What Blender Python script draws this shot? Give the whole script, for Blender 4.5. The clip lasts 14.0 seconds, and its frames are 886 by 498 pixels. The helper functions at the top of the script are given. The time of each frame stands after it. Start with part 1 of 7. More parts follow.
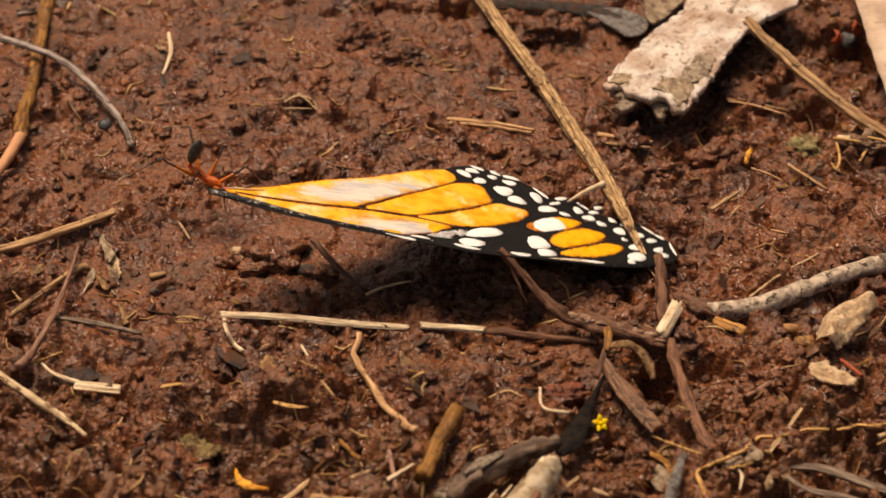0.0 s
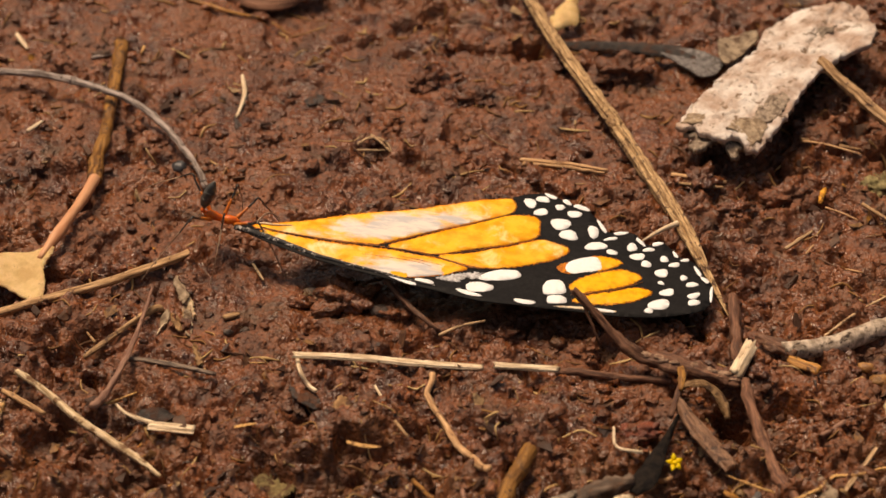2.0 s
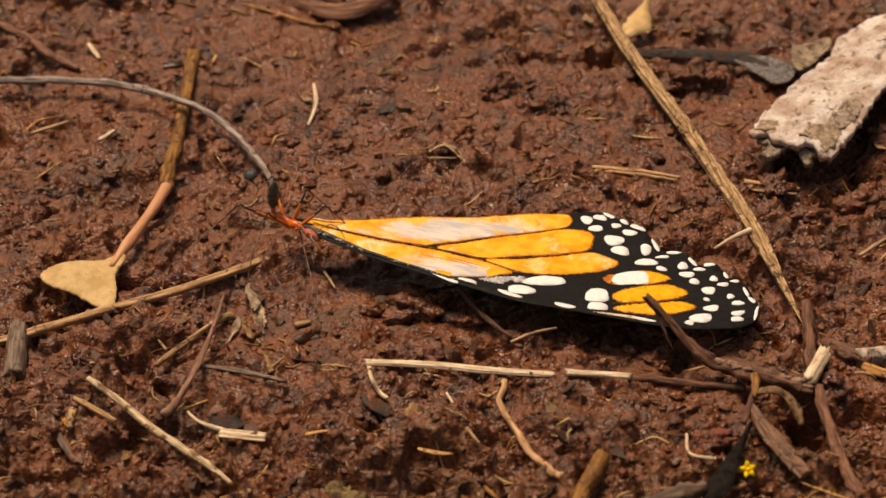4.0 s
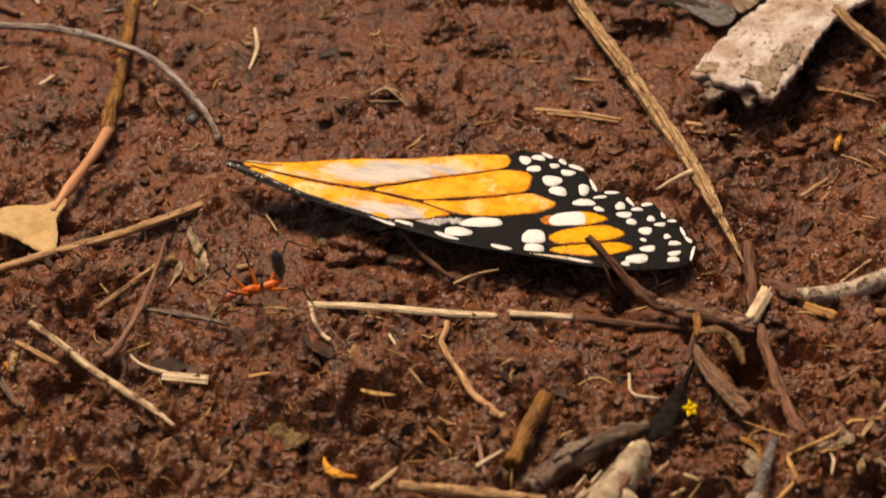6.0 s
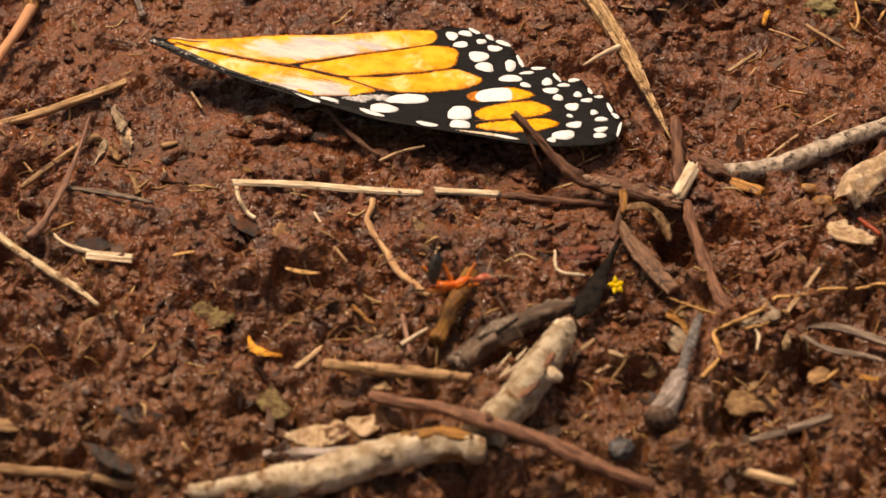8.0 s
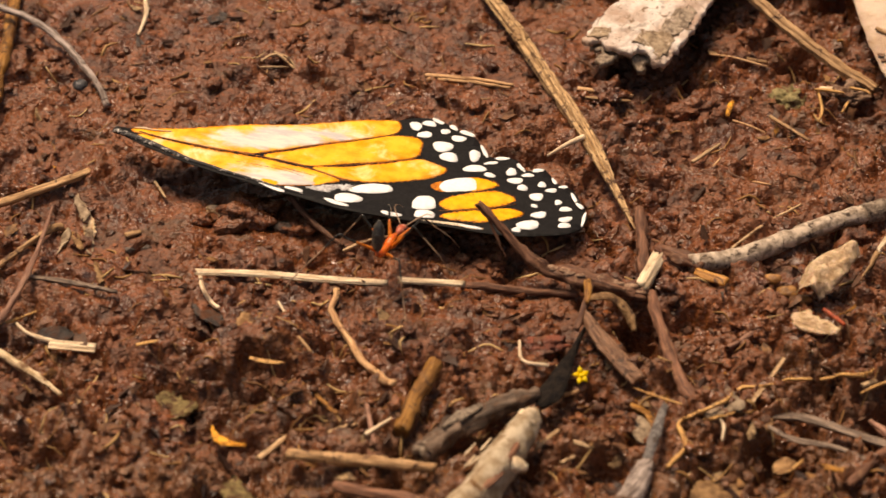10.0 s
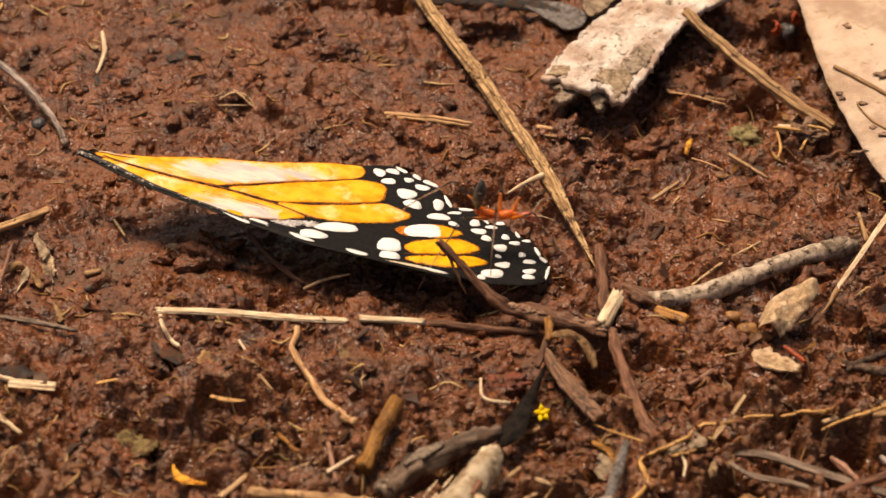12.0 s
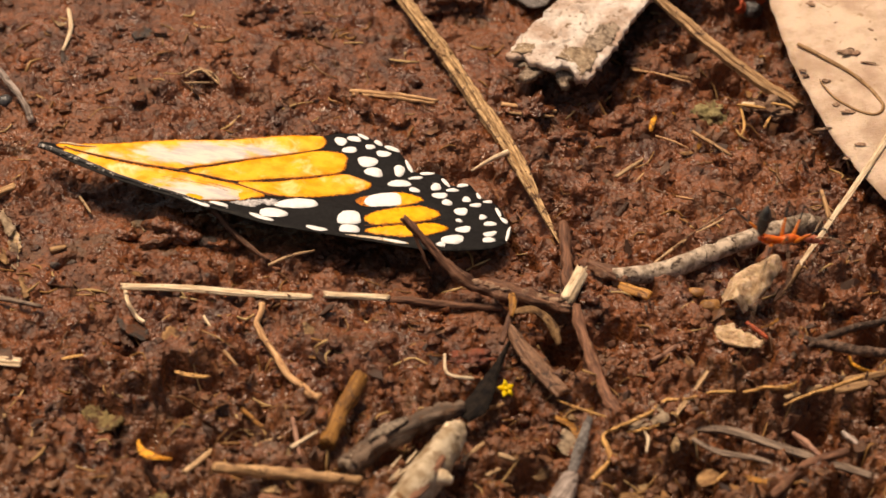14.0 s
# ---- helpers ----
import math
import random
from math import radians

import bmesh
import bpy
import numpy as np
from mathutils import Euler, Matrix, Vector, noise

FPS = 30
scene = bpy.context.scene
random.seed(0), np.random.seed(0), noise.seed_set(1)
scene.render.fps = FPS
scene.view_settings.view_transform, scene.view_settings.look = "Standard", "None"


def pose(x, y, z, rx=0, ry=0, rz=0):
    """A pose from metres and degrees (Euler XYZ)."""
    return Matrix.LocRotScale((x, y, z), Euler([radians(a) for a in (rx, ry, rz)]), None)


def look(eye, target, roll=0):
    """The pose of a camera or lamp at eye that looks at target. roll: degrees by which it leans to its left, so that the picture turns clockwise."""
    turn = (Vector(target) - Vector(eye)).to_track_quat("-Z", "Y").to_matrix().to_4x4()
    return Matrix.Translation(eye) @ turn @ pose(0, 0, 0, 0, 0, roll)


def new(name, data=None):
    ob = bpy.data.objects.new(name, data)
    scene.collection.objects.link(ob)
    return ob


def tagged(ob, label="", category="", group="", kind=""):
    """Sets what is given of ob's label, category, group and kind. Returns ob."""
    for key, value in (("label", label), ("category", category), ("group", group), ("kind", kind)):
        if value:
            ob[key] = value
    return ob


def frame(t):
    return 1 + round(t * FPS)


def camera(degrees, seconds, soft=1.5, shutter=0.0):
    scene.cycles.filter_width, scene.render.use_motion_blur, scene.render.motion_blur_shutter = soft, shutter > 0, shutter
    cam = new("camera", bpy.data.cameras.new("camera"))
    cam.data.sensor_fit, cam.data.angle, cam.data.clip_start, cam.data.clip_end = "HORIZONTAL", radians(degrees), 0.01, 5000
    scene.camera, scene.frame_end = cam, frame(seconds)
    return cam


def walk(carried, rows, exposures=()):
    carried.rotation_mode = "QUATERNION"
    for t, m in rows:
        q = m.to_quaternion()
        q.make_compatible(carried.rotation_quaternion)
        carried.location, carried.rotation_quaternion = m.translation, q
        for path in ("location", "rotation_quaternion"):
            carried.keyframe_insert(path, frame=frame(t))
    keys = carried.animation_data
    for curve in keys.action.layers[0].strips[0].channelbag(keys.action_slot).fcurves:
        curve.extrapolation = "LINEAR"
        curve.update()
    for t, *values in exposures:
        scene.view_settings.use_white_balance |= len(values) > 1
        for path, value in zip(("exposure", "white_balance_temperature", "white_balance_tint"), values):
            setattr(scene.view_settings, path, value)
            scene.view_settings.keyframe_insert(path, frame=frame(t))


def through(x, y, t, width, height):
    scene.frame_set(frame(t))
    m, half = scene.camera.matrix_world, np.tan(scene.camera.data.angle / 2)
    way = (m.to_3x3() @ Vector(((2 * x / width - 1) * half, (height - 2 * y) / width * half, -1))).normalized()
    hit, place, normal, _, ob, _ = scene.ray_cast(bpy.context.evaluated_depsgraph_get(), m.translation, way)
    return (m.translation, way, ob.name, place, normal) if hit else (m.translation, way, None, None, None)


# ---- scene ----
import functools
import itertools
from mathutils.geometry import delaunay_2d_cdt

# ---- camera: held by hand, about a third of a metre off, with a long lens ----
cam = camera(16.0, 14.0, soft=1.5, shutter=0.4)
cam.data.dof.use_dof = True
cam.data.dof.focus_distance = 0.323
cam.data.dof.aperture_fstop = 46.0
PATH = [
    (0, (-0.00115, -0.25609, 0.20605), (0.01364, -0.00760, 0.0), 1.30),
    (0.5, (0.00001, -0.25658, 0.20587), (0.01157, -0.00397, 0.0), 0.81),
    (1, (-0.00029, -0.25689, 0.20578), (0.00892, -0.00035, 0.0), 0.36),
    (1.5, (0.00029, -0.25635, 0.20503), (0.00716, 0.00156, 0.0), 0.00),
    (2, (-0.00050, -0.25683, 0.20506), (0.00631, -0.00079, 0.0), -0.08),
    (2.5, (-0.00035, -0.25665, 0.20506), (0.00189, -0.00129, 0.0), -0.69),
    (2.7, (-0.00058, -0.25653, 0.20490), (0.00008, -0.00155, 0.0), -0.92),
    (4.8, (0.00037, -0.25776, 0.20175), (-0.00092, 0.00095, 0.0), -1.34),
    (5, (0.00008, -0.25788, 0.20156), (0.00009, 0.00013, 0.0), -1.23),
    (5.5, (0.00075, -0.25759, 0.20191), (0.00162, -0.00248, 0.0), -1.14),
    (6, (0.00017, -0.25809, 0.20163), (0.00464, -0.00901, 0.0), -0.80),
    (6.5, (0.00103, -0.25745, 0.20171), (0.00536, -0.01868, 0.0), -0.82),
    (7, (0.00043, -0.25723, 0.20164), (0.00409, -0.02124, 0.0), -1.03),
    (7.5, (0.00260, -0.25712, 0.20174), (0.00869, -0.02586, 0.0), -0.74),
    (7.7, (0.00265, -0.25670, 0.20160), (0.01008, -0.02786, 0.0), -0.55),
    (9.8, (0.00192, -0.25673, 0.20032), (0.01417, -0.01766, 0.0), 0.26),
    (10, (0.00193, -0.25662, 0.20038), (0.01547, -0.01478, 0.0), 0.45),
    (10.5, (0.00102, -0.25658, 0.20027), (0.01958, -0.01492, 0.0), 1.11),
    (11, (0.00092, -0.25656, 0.20007), (0.02172, -0.01300, 0.0), 1.36),
    (11.5, (0.00078, -0.25638, 0.20022), (0.02183, -0.01016, 0.0), 1.37),
    (12, (0.00041, -0.25677, 0.19995), (0.01982, -0.00894, 0.0), 1.16),
    (12.5, (-0.00037, -0.25673, 0.19991), (0.01855, -0.00923, 0.0), 1.05),
    (13, (0.00023, -0.25670, 0.19963), (0.01787, -0.00807, 0.0), 0.95),
    (13.5, (0.00015, -0.25783, 0.20029), (0.02077, -0.00982, 0.0), 1.30),
    (14, (0.00125, -0.25808, 0.20031), (0.02313, -0.01284, 0.0), 1.58),
]
walk(cam, [(t, look(eye, target, roll)) for t, eye, target, roll in PATH], exposures=[(t, stops, 9300, 18) for t, stops in ((0.0, 0.16), (1.5, 0.13), (2.5, 0.02), (5.0, -0.04), (6.5, 0.02), (7.5, 0.20), (9.8, 0.34), (11.5, 0.36), (13.0, 0.24), (14.0, 0.28))])

# ---- world and light: soft light of an overcast forest clearing ----
world = bpy.data.worlds.new("world")
scene.world = world
world.use_nodes = True
wn = world.node_tree
sky = wn.nodes.new("ShaderNodeTexSky")
sky.sky_type = "NISHITA"
sky.sun_disc = False
sky.sun_elevation = radians(67)
sky.sun_rotation = radians(-34)
sky.dust_density = 4.0
wn.nodes["Background"].inputs["Strength"].default_value = 0.066
wn.links.new(sky.outputs[0], wn.nodes["Background"].inputs["Color"])

sun = new("sun", bpy.data.lights.new("sun", "SUN"))
sun.data.energy = 3.2
sun.data.angle = radians(24)
sun.data.color = (1.0, 0.93, 0.84)
sun.matrix_world = look((-0.22, 0.32, 0.92), (0, 0, 0))

MM = 0.001


# ---- materials ----
def mix_color(nt, fac, a, b):
    node = nt.nodes.new("ShaderNodeMix")
    node.data_type = "RGBA"
    for slot, value in ((node.inputs[0], fac), (node.inputs[6], a), (node.inputs[7], b)):
        if isinstance(value, (tuple, list)):
            slot.default_value = (*value, 1.0)
        elif isinstance(value, (int, float)):
            slot.default_value = value
        else:
            nt.links.new(value, slot)
    return node.outputs[2]


def ramp(nt, source, lo, hi):
    node = nt.nodes.new("ShaderNodeMapRange")
    node.interpolation_type = "SMOOTHSTEP"
    nt.links.new(source, node.inputs["Value"])
    node.inputs["From Min"].default_value = lo
    node.inputs["From Max"].default_value = hi
    return node.outputs["Result"]


def grain(nt, coords, mm, detail=4.0, rough=0.6, stretch=None, distortion=0.0):
    """Noise whose features are about mm millimetres across."""
    if stretch:
        mapping = nt.nodes.new("ShaderNodeMapping")
        mapping.inputs["Scale"].default_value = stretch
        nt.links.new(coords, mapping.inputs["Vector"])
        coords = mapping.outputs["Vector"]
    node = nt.nodes.new("ShaderNodeTexNoise")
    node.inputs["Scale"].default_value = 1.0 / (mm * MM)
    node.inputs["Detail"].default_value = detail
    node.inputs["Roughness"].default_value = rough
    node.inputs["Distortion"].default_value = distortion
    nt.links.new(coords, node.inputs["Vector"])
    return node.outputs["Fac"]


def surface(name, dark, light, mm=2.0, spot=None, spot_mm=4.0, spot_at=(0.58, 0.7), rough=(0.5, 0.75), bump=0.3, bump_mm=0.3,
            along=False, specular=0.28, vary=0.25, through=0.0, coat=0.0):
    """A procedural material: two colours by grain, stains of a third, gloss that varies, fine relief, and some change from piece to piece.
    along: the grain runs along the piece's length (its UV map, in metres)."""
    m = bpy.data.materials.new(name)
    m.use_nodes = True
    nt = m.node_tree
    bsdf = nt.nodes["Principled BSDF"]
    tex = nt.nodes.new("ShaderNodeTexCoord")
    coords = tex.outputs["UV"] if along else tex.outputs["Object"]
    stretch = (0.09, 1.0, 1.0) if along else None
    fac = ramp(nt, grain(nt, coords, mm, stretch=stretch), 0.34, 0.66)
    color = mix_color(nt, fac, dark, light)
    if spot:
        marks = ramp(nt, grain(nt, tex.outputs["Object"], spot_mm, 5.0, 0.65, distortion=0.6), *spot_at)
        color = mix_color(nt, marks, color, spot)
    if vary:
        info = nt.nodes.new("ShaderNodeObjectInfo")
        hsv = nt.nodes.new("ShaderNodeHueSaturation")
        scale = nt.nodes.new("ShaderNodeMapRange")
        nt.links.new(info.outputs["Random"], scale.inputs["Value"])
        scale.inputs["To Min"].default_value = 1.0 - vary
        scale.inputs["To Max"].default_value = 1.0 + vary
        nt.links.new(scale.outputs["Result"], hsv.inputs["Value"])
        nt.links.new(color, hsv.inputs["Color"])
        color = hsv.outputs["Color"]
    nt.links.new(color, bsdf.inputs["Base Color"])
    gloss = nt.nodes.new("ShaderNodeMapRange")
    nt.links.new(grain(nt, tex.outputs["Object"], 2.6 * mm), gloss.inputs["Value"])
    gloss.inputs["From Min"].default_value, gloss.inputs["From Max"].default_value = 0.3, 0.7
    gloss.inputs["To Min"].default_value, gloss.inputs["To Max"].default_value = rough
    nt.links.new(gloss.outputs["Result"], bsdf.inputs["Roughness"])
    bsdf.inputs["Specular IOR Level"].default_value = specular
    bsdf.inputs["Coat Weight"].default_value = coat
    bsdf.inputs["Coat Roughness"].default_value = 0.25
    if through:
        bsdf.inputs["Subsurface Weight"].default_value = through
        bsdf.inputs["Subsurface Radius"].default_value = (1.0, 0.4, 0.1)
        bsdf.inputs["Subsurface Scale"].default_value = 0.3 * MM
    if bump:
        relief = nt.nodes.new("ShaderNodeBump")
        relief.inputs["Strength"].default_value = bump
        relief.inputs["Distance"].default_value = bump_mm * MM
        nt.links.new(grain(nt, coords, bump_mm * (1.6 if along else 1.0), 5.0, 0.65, stretch), relief.inputs["Height"])
        nt.links.new(relief.outputs["Normal"], bsdf.inputs["Normal"])
    return m


def soil_material(name, islands):
    """Wet red-brown forest soil: clay, darker humus and a damp sheen."""
    m = bpy.data.materials.new(name)
    m.use_nodes = True
    nt = m.node_tree
    bsdf = nt.nodes["Principled BSDF"]
    tex = nt.nodes.new("ShaderNodeTexCoord").outputs["Object"]
    color = mix_color(nt, ramp(nt, grain(nt, tex, 3.0, 6.0, 0.7), 0.36, 0.64), (0.0569, 0.0173, 0.0068), (0.1918, 0.0610, 0.0232))
    color = mix_color(nt, ramp(nt, grain(nt, tex, 16.0, 5.0, 0.6), 0.44, 0.62), color, (0.1686, 0.0530, 0.0179))
    color = mix_color(nt, ramp(nt, grain(nt, tex, 1.2, 5.0, 0.74), 0.55, 0.72), color, (0.0337, 0.0115, 0.0078))
    color = mix_color(nt, ramp(nt, grain(nt, tex, 1.0, 3.0, 0.6, distortion=0.5), 0.65, 0.76), color, (0.2846, 0.1325, 0.0569))
    color = mix_color(nt, ramp(nt, grain(nt, tex, 4.2, 5.0, 0.7, distortion=0.4), 0.55, 0.70), color, (0.1034, 0.0491, 0.0241))
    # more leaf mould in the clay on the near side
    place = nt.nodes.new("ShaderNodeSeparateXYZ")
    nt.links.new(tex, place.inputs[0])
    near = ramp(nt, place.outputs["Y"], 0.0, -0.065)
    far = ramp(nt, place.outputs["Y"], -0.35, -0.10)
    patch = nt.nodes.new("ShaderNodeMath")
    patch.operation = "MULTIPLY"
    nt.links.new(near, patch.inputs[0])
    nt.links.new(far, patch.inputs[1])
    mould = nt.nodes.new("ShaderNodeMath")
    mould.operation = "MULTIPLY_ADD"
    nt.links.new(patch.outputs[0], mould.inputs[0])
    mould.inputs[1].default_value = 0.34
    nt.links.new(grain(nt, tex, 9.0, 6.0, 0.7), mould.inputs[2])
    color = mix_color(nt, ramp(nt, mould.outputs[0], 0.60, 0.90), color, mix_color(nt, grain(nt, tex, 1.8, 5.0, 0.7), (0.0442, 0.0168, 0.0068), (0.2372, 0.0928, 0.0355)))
    speck = nt.nodes.new("ShaderNodeHueSaturation")
    tone = nt.nodes.new("ShaderNodeMapRange")
    nt.links.new(grain(nt, tex, 0.42, 4.0, 0.75), tone.inputs["Value"])
    tone.inputs["From Min"].default_value, tone.inputs["From Max"].default_value = 0.36, 0.64
    tone.inputs["To Min"].default_value, tone.inputs["To Max"].default_value = 0.58, 1.48
    nt.links.new(tone.outputs["Result"], speck.inputs["Value"])
    nt.links.new(color, speck.inputs["Color"])
    color = speck.outputs["Color"]
    if islands:
        geo = nt.nodes.new("ShaderNodeNewGeometry")
        hsv = nt.nodes.new("ShaderNodeHueSaturation")
        scale = nt.nodes.new("ShaderNodeMapRange")
        nt.links.new(geo.outputs["Random Per Island"], scale.inputs["Value"])
        scale.inputs["To Min"].default_value, scale.inputs["To Max"].default_value = 0.70, 1.35
        nt.links.new(scale.outputs["Result"], hsv.inputs["Value"])
        nt.links.new(color, hsv.inputs["Color"])
        color = hsv.outputs["Color"]
    nt.links.new(color, bsdf.inputs["Base Color"])
    gloss = nt.nodes.new("ShaderNodeMapRange")
    nt.links.new(grain(nt, tex, 5.0, 5.0, 0.65), gloss.inputs["Value"])
    gloss.inputs["From Min"].default_value, gloss.inputs["From Max"].default_value = 0.40, 0.60
    gloss.inputs["To Min"].default_value, gloss.inputs["To Max"].default_value = 0.15, 0.60
    nt.links.new(gloss.outputs["Result"], bsdf.inputs["Roughness"])
    bsdf.inputs["Specular IOR Level"].default_value = 0.54
    relief = nt.nodes.new("ShaderNodeBump")
    relief.inputs["Strength"].default_value = 1.0
    relief.inputs["Distance"].default_value = 0.19 * MM
    cells = nt.nodes.new("ShaderNodeTexVoronoi")
    cells.inputs["Scale"].default_value = 1.0 / (0.60 * MM)
    cells.inputs["Detail"].default_value = 2.0
    nt.links.new(tex, cells.inputs["Vector"])
    both = nt.nodes.new("ShaderNodeMath")
    both.operation = "SUBTRACT"
    nt.links.new(grain(nt, tex, 0.9, 5.0, 0.66), both.inputs[0])
    nt.links.new(cells.outputs["Distance"], both.inputs[1])
    nt.links.new(both.outputs[0], relief.inputs["Height"])
    nt.links.new(relief.outputs["Normal"], bsdf.inputs["Normal"])
    return m


def worn_scales(name, centre, size):
    """Orange wing scales with one patch (wing space, millimetres) rubbed down to the pale membrane, its edge broken."""
    m = surface(name, (0.89, 0.33, 0.012), (0.97, 0.53, 0.05), 2.0, (0.95, 0.68, 0.34), 3.4, (0.52, 0.68), (0.42, 0.62), 0.35, 0.08, vary=0.0)
    nt = m.node_tree
    bsdf = nt.nodes["Principled BSDF"]
    color = bsdf.inputs["Base Color"].links[0].from_socket
    tex = nt.nodes.new("ShaderNodeTexCoord").outputs["Object"]
    place = nt.nodes.new("ShaderNodeMapping")
    place.vector_type = "TEXTURE"
    place.inputs["Location"].default_value = (centre[0] * MM, centre[1] * MM, 0)
    place.inputs["Rotation"].default_value = (0, 0, 0.42 if centre[1] > 0 else 0.0)
    place.inputs["Scale"].default_value = (size[0] * MM, size[1] * MM, 1.0)
    nt.links.new(tex, place.inputs["Vector"])
    far = nt.nodes.new("ShaderNodeVectorMath")
    far.operation = "LENGTH"
    nt.links.new(place.outputs["Vector"], far.inputs[0])
    edge = nt.nodes.new("ShaderNodeMath")
    edge.operation = "MULTIPLY_ADD"
    nt.links.new(grain(nt, tex, 2.4, 5.0, 0.7, (0.5, 1.0, 1.0)), edge.inputs[0])
    edge.inputs[1].default_value = -2.4
    nt.links.new(far.outputs["Value"], edge.inputs[2])
    bare = mix_color(nt, ramp(nt, grain(nt, tex, 1.0, 4.0, 0.7, (0.25, 1.0, 1.0)), 0.40, 0.62), (0.74, 0.65, 0.57), (0.50, 0.475, 0.47))
    nt.links.new(mix_color(nt, ramp(nt, edge.outputs[0], 0.05, -0.55), color, bare), bsdf.inputs["Base Color"])
    return m


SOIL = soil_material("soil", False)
CRUMB = soil_material("soil_crumb", True)
STRAW = surface("straw", (0.32, 0.19, 0.095), (0.70, 0.485, 0.29), 0.22, (0.10, 0.045, 0.024), 1.0, (0.56, 0.64), (0.45, 0.7), 1.0, 0.22, True)
BLOTCH = surface("blotched_straw", (0.40, 0.26, 0.13), (0.82, 0.64, 0.42), 0.3, (0.16, 0.075, 0.03), 1.3, (0.52, 0.62), (0.45, 0.7), 1.0, 0.22, True, vary=0.0)
PALE = surface("pale_straw", (0.48, 0.335, 0.205), (0.86, 0.70, 0.50), 0.25, (0.20, 0.11, 0.06), 0.9, (0.58, 0.72), (0.45, 0.7), 0.9, 0.18, True, vary=0.1)
TAN = surface("tan_twig", (0.24, 0.125, 0.055), (0.56, 0.34, 0.175), 0.28, (0.08, 0.036, 0.02), 1.0, (0.57, 0.66), (0.45, 0.7), 0.9, 0.22, True)
OCHRE = surface("ochre_stem", (0.16, 0.062, 0.016), (0.50, 0.235, 0.060), 0.5, (0.07, 0.028, 0.012), 0.9, (0.54, 0.64), (0.3, 0.55), 1.0, 0.3, True)
BROWN = surface("brown_twig", (0.075, 0.030, 0.018), (0.27, 0.125, 0.074), 0.32, (0.34, 0.185, 0.105), 1.0, (0.58, 0.74), (0.4, 0.75), 1.0, 0.28, True, specular=0.28)
REDDISH = surface("reddish_twig", (0.17, 0.075, 0.05), (0.44, 0.24, 0.165), 0.5, (0.09, 0.04, 0.025), 1.4, (0.58, 0.70), (0.45, 0.7), 0.7, 0.2, True)
DARK = surface("dark_twig", (0.026, 0.014, 0.010), (0.165, 0.100, 0.070), 0.6, (0.28, 0.17, 0.11), 0.8, (0.60, 0.70), (0.4, 0.75), 1.0, 0.4, specular=0.28)
ROTLEAF = surface("rotten_leaf", (0.17, 0.085, 0.035), (0.42, 0.245, 0.115), 1.0, (0.07, 0.03, 0.015), 1.2, (0.55, 0.66), (0.4, 0.65), 0.9, 0.3)
GREYTWIG = surface("grey_twig", (0.11, 0.075, 0.060), (0.56, 0.46, 0.41), 0.3, (0.05, 0.03, 0.022), 1.0, (0.56, 0.67), (0.45, 0.7), 0.9, 0.22, True)
GREYSTICK = surface("grey_stick", (0.25, 0.185, 0.135), (0.64, 0.52, 0.41), 0.9, (0.06, 0.038, 0.026), 0.8, (0.55, 0.64), (0.5, 0.75), 1.0, 0.25)
ROOT = surface("tan_rootlet", (0.36, 0.165, 0.05), (0.78, 0.47, 0.185), 0.3, (0.14, 0.055, 0.022), 0.7, (0.54, 0.64), (0.45, 0.65), 1.0, 0.22, True, vary=0.12)
STALK = surface("dry_stalk", (0.20, 0.105, 0.045), (0.64, 0.42, 0.22), 0.17, (0.075, 0.032, 0.016), 0.9, (0.53, 0.63), (0.45, 0.7), 1.0, 0.22, True, vary=0.0)
SIENNA = surface("sienna_stalk", (0.40, 0.20, 0.095), (0.72, 0.45, 0.24), 0.3, (0.20, 0.085, 0.04), 1.2, (0.58, 0.68), (0.45, 0.7), 0.9, 0.2, True, vary=0.0)
WETWOOD = surface("wet_grey_wood", (0.075, 0.046, 0.032), (0.30, 0.215, 0.16), 0.3, (0.035, 0.02, 0.014), 1.0, (0.55, 0.66), (0.35, 0.6), 0.9, 0.25, True, vary=0.1)
SKELETON = surface("grey_leaf_skin", (0.20, 0.135, 0.085), (0.46, 0.345, 0.235), 0.8, (0.10, 0.05, 0.025), 1.2, (0.55, 0.68), (0.35, 0.6), 0.8, 0.25)
ROTWOOD = surface("rotten_wood", (0.034, 0.022, 0.016), (0.19, 0.130, 0.094), 0.7, (0.10, 0.045, 0.022), 1.2, (0.54, 0.66), (0.5, 0.8), 1.0, 0.45, True, specular=0.25)
GREYBARK = surface("grey_bark", (0.15, 0.105, 0.075), (0.42, 0.33, 0.25), 0.5, (0.07, 0.04, 0.025), 0.8, (0.55, 0.66), (0.5, 0.8), 1.0, 0.25)
DIRT = surface("dried_mud", (0.20, 0.105, 0.065), (0.42, 0.27, 0.185), 0.6, (0.12, 0.06, 0.035), 0.8, (0.55, 0.68), (0.6, 0.85), 1.0, 0.3, vary=0.25)
LICHEN = surface("lichen", (0.14, 0.11, 0.045), (0.33, 0.27, 0.13), 0.8, (0.11, 0.05, 0.024), 1.0, (0.52, 0.64), (0.55, 0.8), 1.0, 0.35)
STRIPBARK = surface("strip_bark", (0.09, 0.040, 0.023), (0.29, 0.155, 0.092), 0.3, (0.05, 0.022, 0.012), 0.9, (0.54, 0.64), (0.4, 0.7), 1.0, 0.3, True, vary=0.0)
BONE = surface("weathered_wood", (0.42, 0.285, 0.165), (0.84, 0.69, 0.50), 1.6, (0.25, 0.115, 0.040), 2.6, (0.54, 0.66), (0.45, 0.7), 1.0, 0.3)
